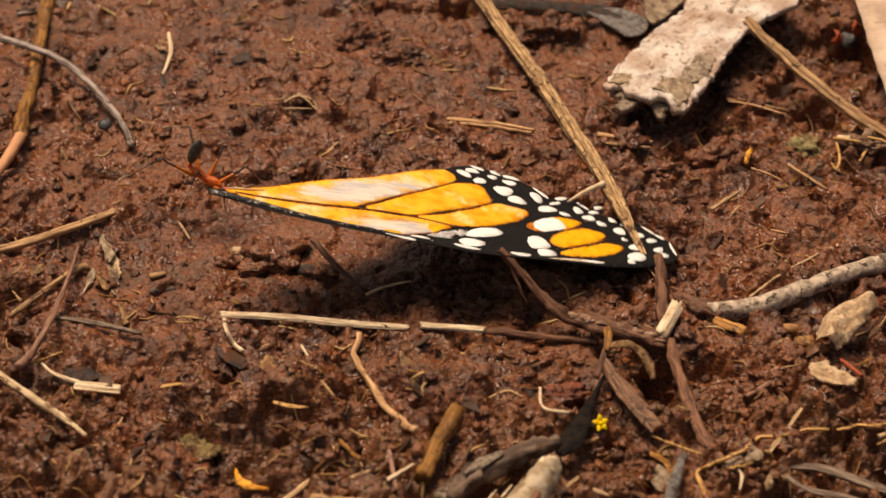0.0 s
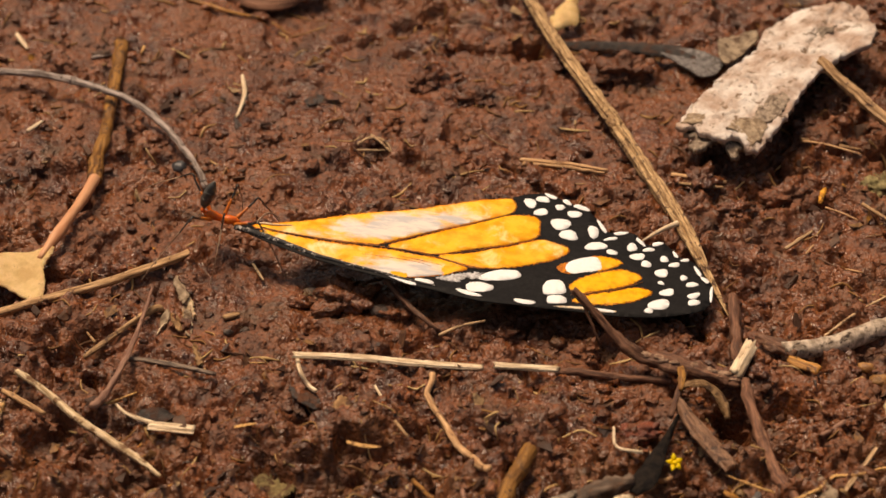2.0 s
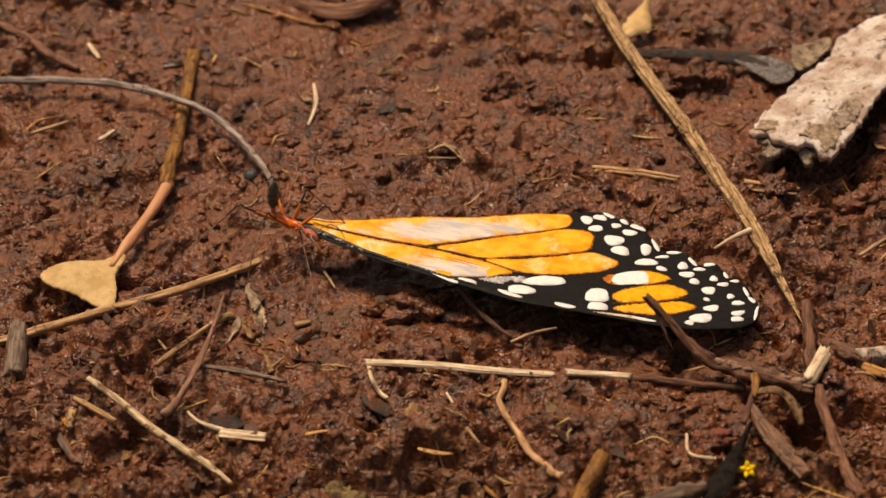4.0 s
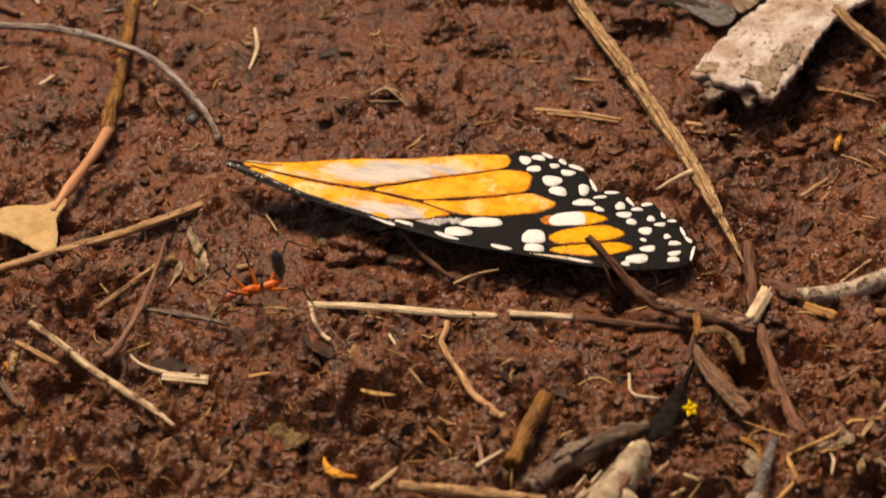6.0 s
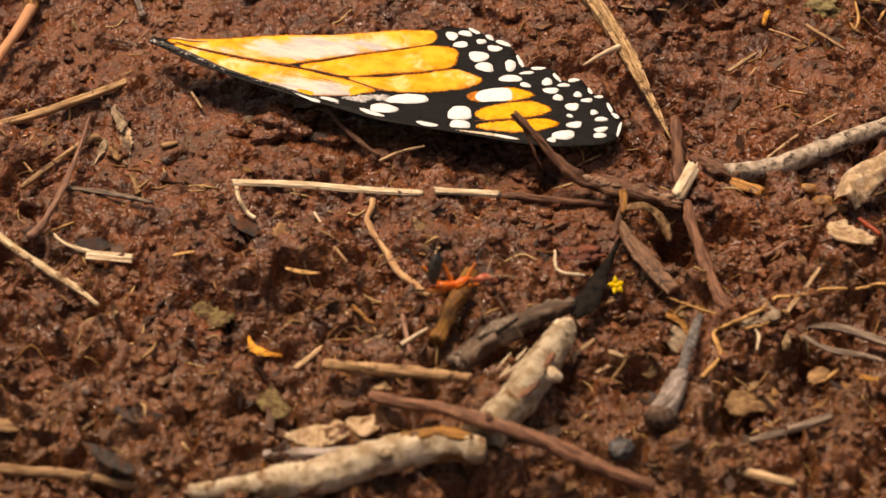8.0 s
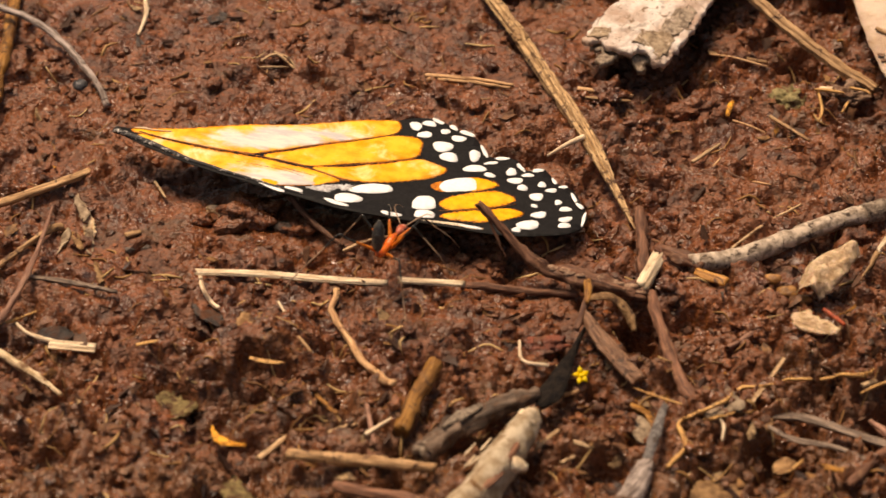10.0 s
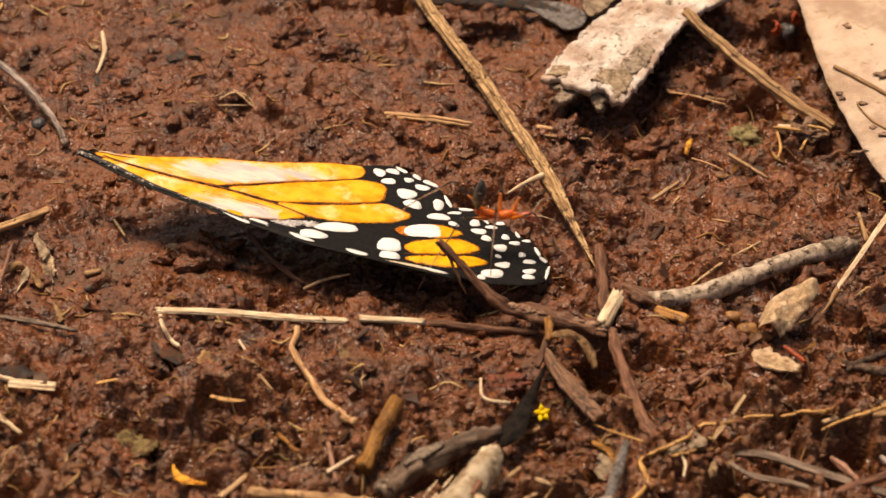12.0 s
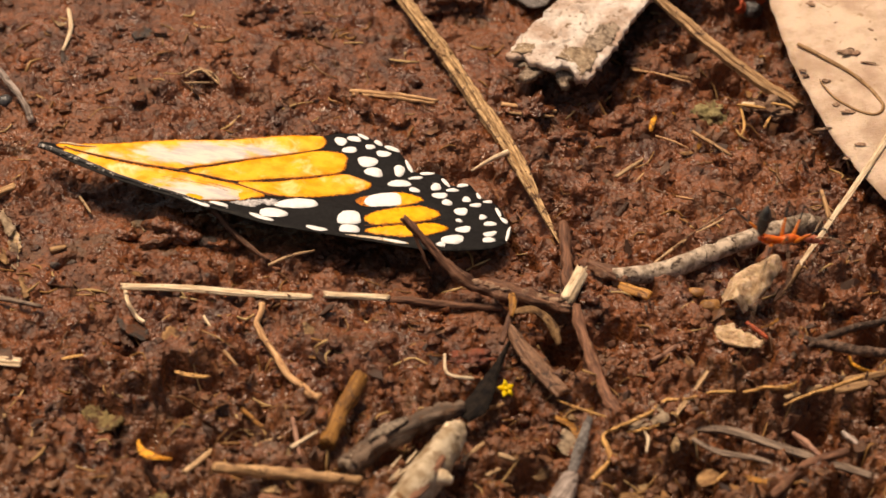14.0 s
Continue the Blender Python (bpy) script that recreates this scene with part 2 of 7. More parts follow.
BARK = surface("bark", (0.50, 0.345, 0.265), (0.86, 0.78, 0.71), 3.2, (0.24, 0.15, 0.09), 1.1, (0.56, 0.66), (0.4, 0.75), 1.0, 0.35, vary=0.0)
LEAF = surface("tan_leaf", (0.44, 0.30, 0.215), (0.68, 0.52, 0.405), 4.0, (0.33, 0.205, 0.115), 1.6, (0.58, 0.74), (0.42, 0.6), 0.7, 0.3, through=0.1, vary=0.04)
CURL = surface("crumpled_leaf", (0.40, 0.25, 0.14), (0.76, 0.56, 0.37), 0.9, (0.24, 0.11, 0.045), 1.0, (0.55, 0.68), (0.5, 0.7), 1.0, 0.35, through=0.1, vary=0.0)
GOLDLEAF = surface("golden_leaf", (0.60, 0.38, 0.16), (0.80, 0.55, 0.27), 1.6, (0.30, 0.14, 0.06), 0.8, (0.62, 0.70), (0.4, 0.6), 0.8, 0.25, through=0.1, vary=0.1)
PETIOLE = surface("pink_petiole", (0.52, 0.22, 0.11), (0.68, 0.36, 0.20), 1.0, (0.30, 0.13, 0.06), 1.4, (0.62, 0.74), (0.35, 0.55), 0.4, 0.2, True, vary=0.0)
BLACKLEAF = surface("black_leaf", (0.005, 0.004, 0.004), (0.018, 0.013, 0.010), 0.8, (0.03, 0.018, 0.012), 1.6, (0.6, 0.7), (0.6, 0.85), 0.7, 0.3, specular=0.1)
SLATE = surface("slate_leaf", (0.022, 0.018, 0.016), (0.070, 0.058, 0.052), 0.8, (0.085, 0.032, 0.015), 1.0, (0.47, 0.60), (0.3, 0.6), 0.9, 0.3)
GREYSLATE = surface("slate_wood", (0.075, 0.066, 0.062), (0.20, 0.18, 0.17), 0.5, (0.05, 0.03, 0.02), 1.0, (0.56, 0.7), (0.4, 0.7), 0.9, 0.25)
OLIVE = surface("olive_scrap", (0.12, 0.085, 0.032), (0.30, 0.22, 0.095), 0.8, (0.085, 0.032, 0.014), 0.9, (0.46, 0.60), (0.45, 0.7), 1.0, 0.35)
ORANGE_BIT = surface("orange_scrap", (0.50, 0.19, 0.02), (0.85, 0.42, 0.06), 0.5, (0.14, 0.05, 0.02), 0.8, (0.52, 0.64), (0.4, 0.6), 0.8, 0.2)
RED = surface("red_rootlet", (0.26, 0.040, 0.018), (0.50, 0.10, 0.04), 0.5, (0.08, 0.02, 0.01), 0.6, (0.55, 0.68), (0.3, 0.5), 0.6, 0.2, vary=0.1)
YELLOW = surface("yellow_petal", (0.80, 0.50, 0.01), (0.95, 0.70, 0.03), 0.5, None, 1, (0, 1), (0.4, 0.6), 0.3, 0.1, vary=0.0)
PEBBLE = surface("wet_pebble", (0.035, 0.035, 0.036), (0.10, 0.10, 0.105), 0.8, (0.06, 0.03, 0.02), 1.2, (0.55, 0.7), (0.2, 0.45), 0.5, 0.2, specular=0.5)
DARKSTONE = surface("dark_pebble", (0.030, 0.022, 0.019), (0.105, 0.080, 0.066), 0.7, (0.07, 0.03, 0.018), 0.8, (0.52, 0.66), (0.3, 0.55), 0.9, 0.25, specular=0.45)
REDCLAY = surface("red_clay", (0.11, 0.026, 0.012), (0.26, 0.062, 0.026), 0.9, (0.05, 0.016, 0.008), 1.0, (0.55, 0.7), (0.2, 0.45), 0.9, 0.25, specular=0.5)
BROWNSTONE = surface("brown_pebble", (0.075, 0.028, 0.015), (0.21, 0.095, 0.055), 0.6, (0.04, 0.016, 0.010), 0.7, (0.50, 0.65), (0.35, 0.6), 0.9, 0.25, specular=0.4)
AMBER = surface("amber_pebble", (0.20, 0.085, 0.026), (0.42, 0.205, 0.065), 0.8, (0.14, 0.05, 0.02), 1.0, (0.55, 0.7), (0.22, 0.45), 0.6, 0.2, specular=0.5)
WING_BLACK = surface("wing_black", (0.004, 0.0035, 0.004), (0.010, 0.009, 0.009), 0.35, (0.20, 0.18, 0.17), 0.6, (0.74, 0.79), (0.55, 0.75), 0.25, 0.08, specular=0.15, vary=0.0)
WING_WHITE = surface("wing_white", (0.80, 0.80, 0.80), (0.90, 0.90, 0.89), 0.3, None, 1, (0, 1), (0.5, 0.65), 0.25, 0.08, vary=0.0)
WING_ORANGE = surface("wing_orange", (0.89, 0.33, 0.010), (0.97, 0.50, 0.035), 1.8, (0.96, 0.66, 0.27), 3.2, (0.53, 0.70), (0.42, 0.6), 0.3, 0.08, vary=0.0)
WING_GOLD = surface("wing_gold", (0.84, 0.36, 0.008), (0.93, 0.49, 0.020), 1.0, (0.80, 0.28, 0.006), 2.0, (0.58, 0.72), (0.42, 0.6), 0.3, 0.08, vary=0.0)
WING_CREAM = surface("wing_cream", (0.62, 0.42, 0.24), (0.86, 0.76, 0.62), 0.5, (0.05, 0.02, 0.01), 0.5, (0.56, 0.64), (0.45, 0.6), 0.3, 0.08, vary=0.0)
WING_STREAK = surface("wing_streak", (0.16, 0.15, 0.15), (0.62, 0.60, 0.60), 0.7, (0.02, 0.018, 0.018), 0.7, (0.58, 0.66), (0.45, 0.6), 0.3, 0.08, vary=0.0)
WING_WORN = worn_scales("wing_worn_orange", (16.6, 4.4), (8.2, 2.2))
WING_RUBBED = worn_scales("wing_rubbed_orange", (18.6, -3.2), (4.6, 1.7))
WING_EDGE = surface("wing_edge_orange", (0.34, 0.085, 0.004), (0.84, 0.27, 0.010), 0.35, (0.10, 0.03, 0.006), 0.5, (0.52, 0.62), (0.45, 0.6), 0.3, 0.08, vary=0.0)
WING_VEIN = surface("wing_vein", (0.05, 0.018, 0.008), (0.34, 0.11, 0.02), 0.4, None, 1, (0, 1), (0.45, 0.6), 0.5, 0.1, vary=0.0)
WING_RIM = surface("wing_rim", (0.008, 0.008, 0.009), (0.030, 0.028, 0.029), 0.3, (0.55, 0.50, 0.46), 0.5, (0.56, 0.62), (0.35, 0.55), 0.5, 0.1, vary=0.0)
ANT_ORANGE = surface("ant_orange", (0.60, 0.085, 0.010), (0.82, 0.19, 0.020), 0.5, (0.42, 0.05, 0.010), 0.9, (0.55, 0.75), (0.22, 0.38), 0.25, 0.06, specular=0.5, vary=0.0, through=0.15)
ANT_THIGH = surface("ant_thigh", (0.46, 0.10, 0.012), (0.66, 0.20, 0.025), 0.7, (0.10, 0.03, 0.008), 1.0, (0.55, 0.72), (0.22, 0.4), 0.25, 0.06, specular=0.5, vary=0.0)
ANT_RED = surface("ant_red", (0.42, 0.075, 0.035), (0.56, 0.19, 0.12), 0.4, (0.50, 0.26, 0.20), 0.6, (0.6, 0.75), (0.22, 0.4), 0.25, 0.06, vary=0.0)
ANT_GASTER = surface("ant_abdomen", (0.022, 0.022, 0.020), (0.075, 0.074, 0.068), 0.35, (0.15, 0.15, 0.14), 0.3, (0.62, 0.74), (0.32, 0.5), 0.3, 0.06, specular=0.6, vary=0.0)
ANT_BLACK = surface("ant_black", (0.010, 0.010, 0.009), (0.034, 0.033, 0.029), 0.5, (0.10, 0.10, 0.09), 0.3, (0.66, 0.74), (0.2, 0.36), 0.3, 0.06, specular=0.6, vary=0.0)
ANT_SHIN = surface("ant_shin", (0.16, 0.085, 0.05), (0.50, 0.34, 0.23), 1.2, None, 1, (0, 1), (0.3, 0.5), 0.25, 0.05, vary=0.0)


# ---- relief of the ground (millimetres) ----
@functools.lru_cache(None)
def table(seed):
    gen = np.random.RandomState(seed)
    return gen.rand(256, 256), gen.rand(256, 256), gen.rand(256, 256)


def smooth_noise(x, y, seed):
    """Value noise between -1 and 1, one cell a unit."""
    values = table(seed)[0]
    ix, iy = np.floor(x).astype(int), np.floor(y).astype(int)
    fx, fy = x - ix, y - iy
    fx, fy = fx * fx * (3 - 2 * fx), fy * fy * (3 - 2 * fy)
    at = lambda i, j: values[i % 256, j % 256]
    low = at(ix, iy) * (1 - fx) + at(ix + 1, iy) * fx
    high = at(ix, iy + 1) * (1 - fx) + at(ix + 1, iy + 1) * fx
    return 2 * (low * (1 - fy) + high * fy) - 1


def lumps(x, y, size, seed):
    """Rounded lumps about size across, of uneven height, 0 to 1."""
    px, py, ph = table(seed)
    u, v = x / size, y / size
    ix, iy = np.floor(u).astype(int), np.floor(v).astype(int)
    top = np.zeros_like(u)
    for dx, dy in itertools.product((-1, 0, 1), repeat=2):
        i, j = (ix + dx) % 256, (iy + dy) % 256
        d2 = (u - ix - dx - px[i, j]) ** 2 + (v - iy - dy - py[i, j]) ** 2
        h = ph[i, j]
        dome = np.sqrt(np.maximum(0.0, 1 - d2 / (0.22 + 0.5 * h) ** 2))
        top = np.maximum(top, dome * (0.25 + 0.75 * h))
    return top


def smoothstep(a, b, v):
    t = np.clip((v - a) / (b - a), 0, 1)
    return t * t * (3 - 2 * t)


def blocks(x, y, size, seed):
    """Angular aggregates about size across: each cell a tilted facet at its own height, about -1 to 1."""
    px, py, ph = table(seed)
    tx, ty, _ = table(seed + 1)
    u, v = x / size, y / size
    ix, iy = np.floor(u).astype(int), np.floor(v).astype(int)
    best, z = np.full_like(u, 9.0), np.zeros_like(u)
    for dx, dy in itertools.product((-1, 0, 1), repeat=2):
        i, j = (ix + dx) % 256, (iy + dy) % 256
        du, dv = u - ix - dx - px[i, j], v - iy - dy - py[i, j]
        d = du * du + dv * dv
        near = d < best
        facet = 2 * ph[i, j] - 1 + 1.1 * (tx[i, j] - 0.5) * du + 1.1 * (ty[i, j] - 0.5) * dv - 0.9 * d
        z, best = np.where(near, facet, z), np.minimum(best, d)
    return z


# two swells and the open gaps between clods: place, breadth, depth
SWELLS = ((-3.0, -30.5, 4.5, -1.5), (9.6, -29.8, 4, -0.9))
FAR_GAPS = ((38, -8, 5, 1.3), (41.4, 8.4, 2.6, 2), (58.1, 14.9, 2.6, 1.6), (54.7, 3.9, 2.2, 1.3), (58.7, 4, 2.4, 1.6), (40, 16.2, 3, 1.6), (63.7, 2.2, 2.6, 1.6), (61, -4.4, 1.8, 1.1), (56.1, -2.8, 2, 1), (54.6, 21, 2.6, 1.6), (-38.3, 13.7, 2.2, 1.4), (-42.4, 23.7, 2.4, 1.4), (-27.5, 17.9, 1.8, 1), (-38.9, -0.9, 2.2, 1.2), (60.7, 25.5, 3.6, 2.4), (54.3, 34.1, 3.6, 2.2), (43.9, 16.8, 2.6, 1.8))
NEAR_GAPS = ((34, -27, 2.3, 4.6), (34.7, -30.8, 2.3, 4.6), (30.3, -22.6, 2.2, 1.8), (50.9, -39.3, 2.6, 3.4), (44.4, -45.5, 2.8, 3.4), (56.2, -39.9, 2.4, 3.4), (48.2, -18.3, 2.6, 1.6), (54.9, -19, 2.2, 1.4), (-22.8, -34, 2.6, 2), (-11.4, -34.2, 2.4, 1.8), (-23.6, -41, 2.6, 2.2), (-7.4, -37.2, 3, 1.8), (34.5, -40, 1.6, 1.4))


def ground_height(x, y):
    """The mud's height in millimetres: broad swells, clods, angular crumbs and pits; smoother in the hollow below the wing."""
    x, y = np.asarray(x, float), np.asarray(y, float)
    wx = x + 0.9 * smooth_noise(x / 2.3, y / 2.3, 11) + 0.45 * smooth_noise(x / 0.8, y / 0.8, 12)
    wy = y + 0.9 * smooth_noise(x / 2.3, y / 2.3, 13) + 0.45 * smooth_noise(x / 0.8, y / 0.8, 14)
    near = smoothstep(-12, -42, y) + 0.7 * smoothstep(30, 60, x) * smoothstep(10, -15, y)
    swell = 0.75 * smooth_noise(x / 21, y / 21, 1) + 0.45 * smooth_noise(x / 8, y / 8, 2)
    rough = 0.36 + 0.64 * smoothstep(-0.5, 0.5, smooth_noise(x / 13, y / 13, 3) + 0.06 - 0.006 * y)
    clod = 1.35 * (lumps(wx, wy, 5.2, 4) - 0.35) + 0.85 * (lumps(wx, wy, 2.4, 5) - 0.35) + 0.42 * blocks(wx, wy, 3.1, 15)
    smear = 0.35 + 0.65 * smoothstep(-0.1, 0.5, smooth_noise(x / 7.5, y / 7.5, 31) - 0.004 * y)
    crumb = smear * (0.20 * blocks(wx, wy, 1.3, 17) + 0.36 * lumps(wx, wy, 1.15, 6) + 0.10 * lumps(x, y, 0.6, 7)) + 0.05 * blocks(x, y, 0.7, 19)
    pits = -2.0 * smoothstep(0.36, 0.66, smooth_noise(wx / 3.6, wy / 3.2, 8)) - 0.9 * smoothstep(0.42, 0.7, smooth_noise(wx / 1.7, wy / 1.5, 9))
    calm = 1 - 0.75 * np.exp(-((((x - 4) / 19) ** 2 + ((y + 5.5) / 7.5) ** 2) ** 1.5))
    z = swell + rough * (clod + pits) + (0.3 + 0.7 * rough) * crumb
    z += near * (2.4 * (lumps(wx, wy, 7.5, 23) - 0.4) + 0.9 * (lumps(wx, wy, 3.4, 24) - 0.35) - 1.1 * smoothstep(0.2, 0.6, smooth_noise(wx / 4.2, wy / 4.2, 25)) + 0.5 * blocks(wx, wy, 2.2, 27) + 0.3 * blocks(wx, wy, 1.1, 29))
    for hx, hy, across, deep in SWELLS + FAR_GAPS + NEAR_GAPS:
        z = z - deep * np.exp(-((((wx - hx) / across) ** 2 + ((wy - hy) / across) ** 2) ** 2))
    return (z - 0.1) * calm - 0.7 * (1 - calm)


def ground():
    """One sheet, fine where the camera looks and ever coarser out to the horizon."""
    def axis(lo, hi, step):
        inner = np.arange(lo, hi + step / 2, step)
        out = 1.5 * 1.32 ** np.arange(0, 42)
        grow = np.cumsum(out)
        return np.concatenate([lo - grow[::-1], inner, hi + grow])
    xs, ys = axis(-60, 84, 0.21), axis(-70, 62, 0.21)
    gx, gy = np.meshgrid(xs, ys)
    z = ground_height(gx, gy)
    away = np.maximum(np.maximum(-60 - gx, gx - 84), np.maximum(-70 - gy, gy - 62))
    z *= 1 - smoothstep(10, 90, away)
    verts = np.stack([gx, gy, z], -1).reshape(-1, 3) * MM
    w, h = len(xs), len(ys)
    a = (np.arange(h - 1)[:, None] * w + np.arange(w - 1)[None]).ravel()
    faces = np.stack([a, a + 1, a + w + 1, a + w], 1)
    mesh = bpy.data.meshes.new("ground")
    mesh.vertices.add(len(verts))
    mesh.vertices.foreach_set("co", verts.ravel())
    mesh.loops.add(faces.size)
    mesh.loops.foreach_set("vertex_index", faces.ravel())
    mesh.polygons.add(len(faces))
    mesh.polygons.foreach_set("loop_start", np.arange(0, faces.size, 4))
    mesh.polygons.foreach_set("use_smooth", np.ones(len(faces), bool))
    mesh.update(calc_edges=True)
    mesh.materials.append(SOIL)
    return tagged(new("ground", mesh), "damp red-brown clay soil with clods and crumbs", "ground", kind="structure")


ground()


# ---- builders ----
def mesh_object(name, verts, faces, material, uvs=None, smooth=True):
    """verts in millimetres; uvs per vertex, in millimetres."""
    mesh = bpy.data.meshes.new(name)
    mesh.from_pydata([tuple(float(c) * MM for c in v) for v in verts], [], [tuple(int(i) for i in f) for f in faces])
    if uvs is not None:
        layer = mesh.uv_layers.new(name="UVMap")
        index = np.zeros(len(mesh.loops), int)
        mesh.loops.foreach_get("vertex_index", index)
        layer.data.foreach_set("uv", (np.asarray(uvs, float)[index] * MM).ravel())
    mesh.polygons.foreach_set("use_smooth", np.full(len(mesh.polygons), smooth))
    mesh.materials.append(material)
    mesh.update()
    return new(name, mesh)


def part(ob, parent, label=""):
    ob.parent = parent
    return tagged(ob, label)


def spline(points, steps):
    """A smooth line through the points (Catmull-Rom), any dimension."""
    p = np.asarray(points, float)
    if len(p) == 2:
        return p[0] + (p[1] - p[0]) * np.linspace(0, 1, steps)[:, None]
    ends = np.vstack([2 * p[0] - p[1], p, 2 * p[-1] - p[-2]])
    out = []
    for t in np.linspace(0, len(p) - 1, steps):
        i = min(int(t), len(p) - 2)
        f = t - i
        a, b, c, d = ends[i : i + 4]
        out.append(0.5 * (2 * b + (c - a) * f + (2 * a - 5 * b + 4 * c - d) * f**2 + (3 * b - a - 3 * c + d) * f**3))
    return np.array(out)


def ring(points):
    """A smooth closed outline through the points."""
    p = np.asarray(points, float)
    n = len(p)
    out = []
    for i in range(n):
        a, b, c, d = p[i - 1], p[i], p[(i + 1) % n], p[(i + 2) % n]
        for f in np.linspace(0, 1, 18, endpoint=False):
            out.append(0.5 * (2 * b + (c - a) * f + (2 * a - 5 * b + 4 * c - d) * f**2 + (3 * b - a - 3 * c + d) * f**3))
    return np.array(out)


def tube_data(points, radii, sides=12, flat=1.0, flutes=0, depth=0.0, lumpy=0.08, ragged=0.0, seed=0, step=0.32, wobble=0.0):
    """Vertices, faces and UVs of a solid rod along a line, with its ends closed. flat: height over width. flutes: lengthwise ribs."""
    gen = np.random.RandomState(seed)
    length = np.linalg.norm(np.diff(np.asarray(points, float), axis=0), axis=1).sum()
    n = int(np.clip(length / step, 4, 110)) + 1
    line = spline(points, n)
    rad = np.interp(np.linspace(0, 1, n), np.linspace(0, 1, len(radii)), radii)
    if wobble:
        t = np.linspace(0, length, n)
        for k in range(3):
            line[:, k] += wobble * (smooth_noise(t / 3.0, t * 0 + 3.7 * k, seed % 50 + 60) + 0.4 * smooth_noise(t / 0.9, t * 0 + 1.9 * k, seed % 50 + 61)) * (0.5 if k == 2 else 1)
        rad = rad * (1 + min(1.0, wobble / 0.16) * 0.13 * smooth_noise(t / 1.6, t * 0 + 5.1, seed % 50 + 62) + min(1.0, wobble / 0.16) * 0.10 * np.abs(smooth_noise(t / 0.6, t * 0 + 8.3, seed % 50 + 63)))
    tangent = np.gradient(line, axis=0)
    tangent /= np.linalg.norm(tangent, axis=1)[:, None] + 1e-9
    up = np.array([0.0, 0.0, 1.0])
    verts, uvs = [], []
    run = np.r_[0, np.cumsum(np.linalg.norm(np.diff(line, axis=0), axis=1))]
    theta = np.linspace(0, 2 * np.pi, sides, endpoint=False)
    phase = gen.rand() * 6
    rib = 1 + depth * np.cos(flutes * theta + phase) if flutes else np.ones(sides)
    for i in range(n):
        side = np.cross(tangent[i], up)
        if np.linalg.norm(side) < 0.05:
            side = np.cross(tangent[i], (0.0, 1.0, 0.0))
        side /= np.linalg.norm(side)
        top = np.cross(side, tangent[i])
        bump = 1 + lumpy * (smooth_noise(run[i] / 1.1 + theta * 0, theta * 1.2, seed % 90 + 21) + 0.6 * smooth_noise(run[i] / 0.4 + theta * 0, theta * 2.5, seed % 90 + 22))
        if wobble:
            bump += 0.07 * smooth_noise(run[i] / 4.0 + theta * 0, theta * 2.6, seed % 90 + 23)
        r = rad[i] * rib * bump
        shift = ragged * rad[i] * (gen.rand(sides) - 0.5) if i in (0, n - 1) else np.zeros(sides)
        for k in range(sides):
            verts.append(line[i] + side * r[k] * math.cos(theta[k]) + top * r[k] * flat * math.sin(theta[k]) + tangent[i] * shift[k])
            uvs.append((run[i], theta[k] * rad[i]))
    faces = []
    for i, k in itertools.product(range(n - 1), range(sides)):
        a, b = i * sides + k, i * sides + (k + 1) % sides
        faces.append((a, b, b + sides, a + sides))
    for row, end in ((0, 0), (n - 1, -1)):
        verts.append(line[end] + tangent[end] * (0.25 if end else -0.25) * rad[end] * (1 if not ragged else -0.6))
        uvs.append((run[end], 0))
        c = len(verts) - 1
        for k in range(sides):
            a, b = row * sides + k, row * sides + (k + 1) % sides
            faces.append((c, a, b) if end else (c, b, a))
    return verts, faces, uvs


COUNT = itertools.count(1)


def rest_shift(points, clear, share=82):
    """How far a loose thing moves so that those of its points near the soil lie on it; a raised thing slides forward, a sunk one back."""
    line = spline(points, 24)
    need = ground_height(line[:, 0], line[:, 1]) + clear - line[:, 2]
    low = line[:, 2] <= 1.2
    lift = float(np.percentile(need[low], share)) if low.any() else 0.0
    if (~low).any():
        lift = max(lift, 0.0)
    return np.array((-1.28 * lift * float(line[:, 0].mean()) / 260, -1.28 * lift, lift))


def rested(points, clear):
    return [tuple(np.array(p) + rest_shift(points, clear)) for p in points]


def rod(name, points, radii, material, **shape):
    seed = next(COUNT)
    if len(points) > 2 and "wobble" not in shape and material in (BROWN, DARK, TAN, GREYTWIG, REDDISH, OCHRE, BONE, GREYSTICK):
        shape["wobble"] = 0.16
    verts, faces, uvs = tube_data(points, radii if isinstance(radii, (list, tuple)) else [radii, radii], seed=seed, **shape)
    return mesh_object(name, verts, faces, material, uvs)


def draped(points, clear):
    """A limp thing's line, raised wherever the soil would cover it."""
    line = spline(points, 44)
    for _ in range(3):
        need = np.maximum(0.0, ground_height(line[:, 0], line[:, 1]) + clear - line[:, 2])
        need = np.convolve(np.pad(need, 2, mode="edge"), (0.15, 0.2, 0.3, 0.2, 0.15), mode="valid")
        line = line + np.c_[0 * need, -1.28 * need, need]
    return [tuple(p) for p in line]


def stick(name, label, category, points, radii, material, group="", settle=True, share=82, limp=False, **shape):
    """A loose stick, twig or straw lying on the soil; its parts go with it. share: the percentage of its length that lies clear."""
    thickest = max(radii) if isinstance(radii, (list, tuple)) else radii
    clear = 0.35 * thickest + (0.12 if thickest < 0.45 else 0.0)
    if limp:
        shift = rest_shift(points, clear, 50)
        points = draped([tuple(np.array(p) + shift) for p in points], clear)
    ob = tagged(rod(name, points, radii, material, **shape), label, category, group)
    if settle and not limp:
        ob.location = rest_shift(points, clear, share) * MM
    return ob


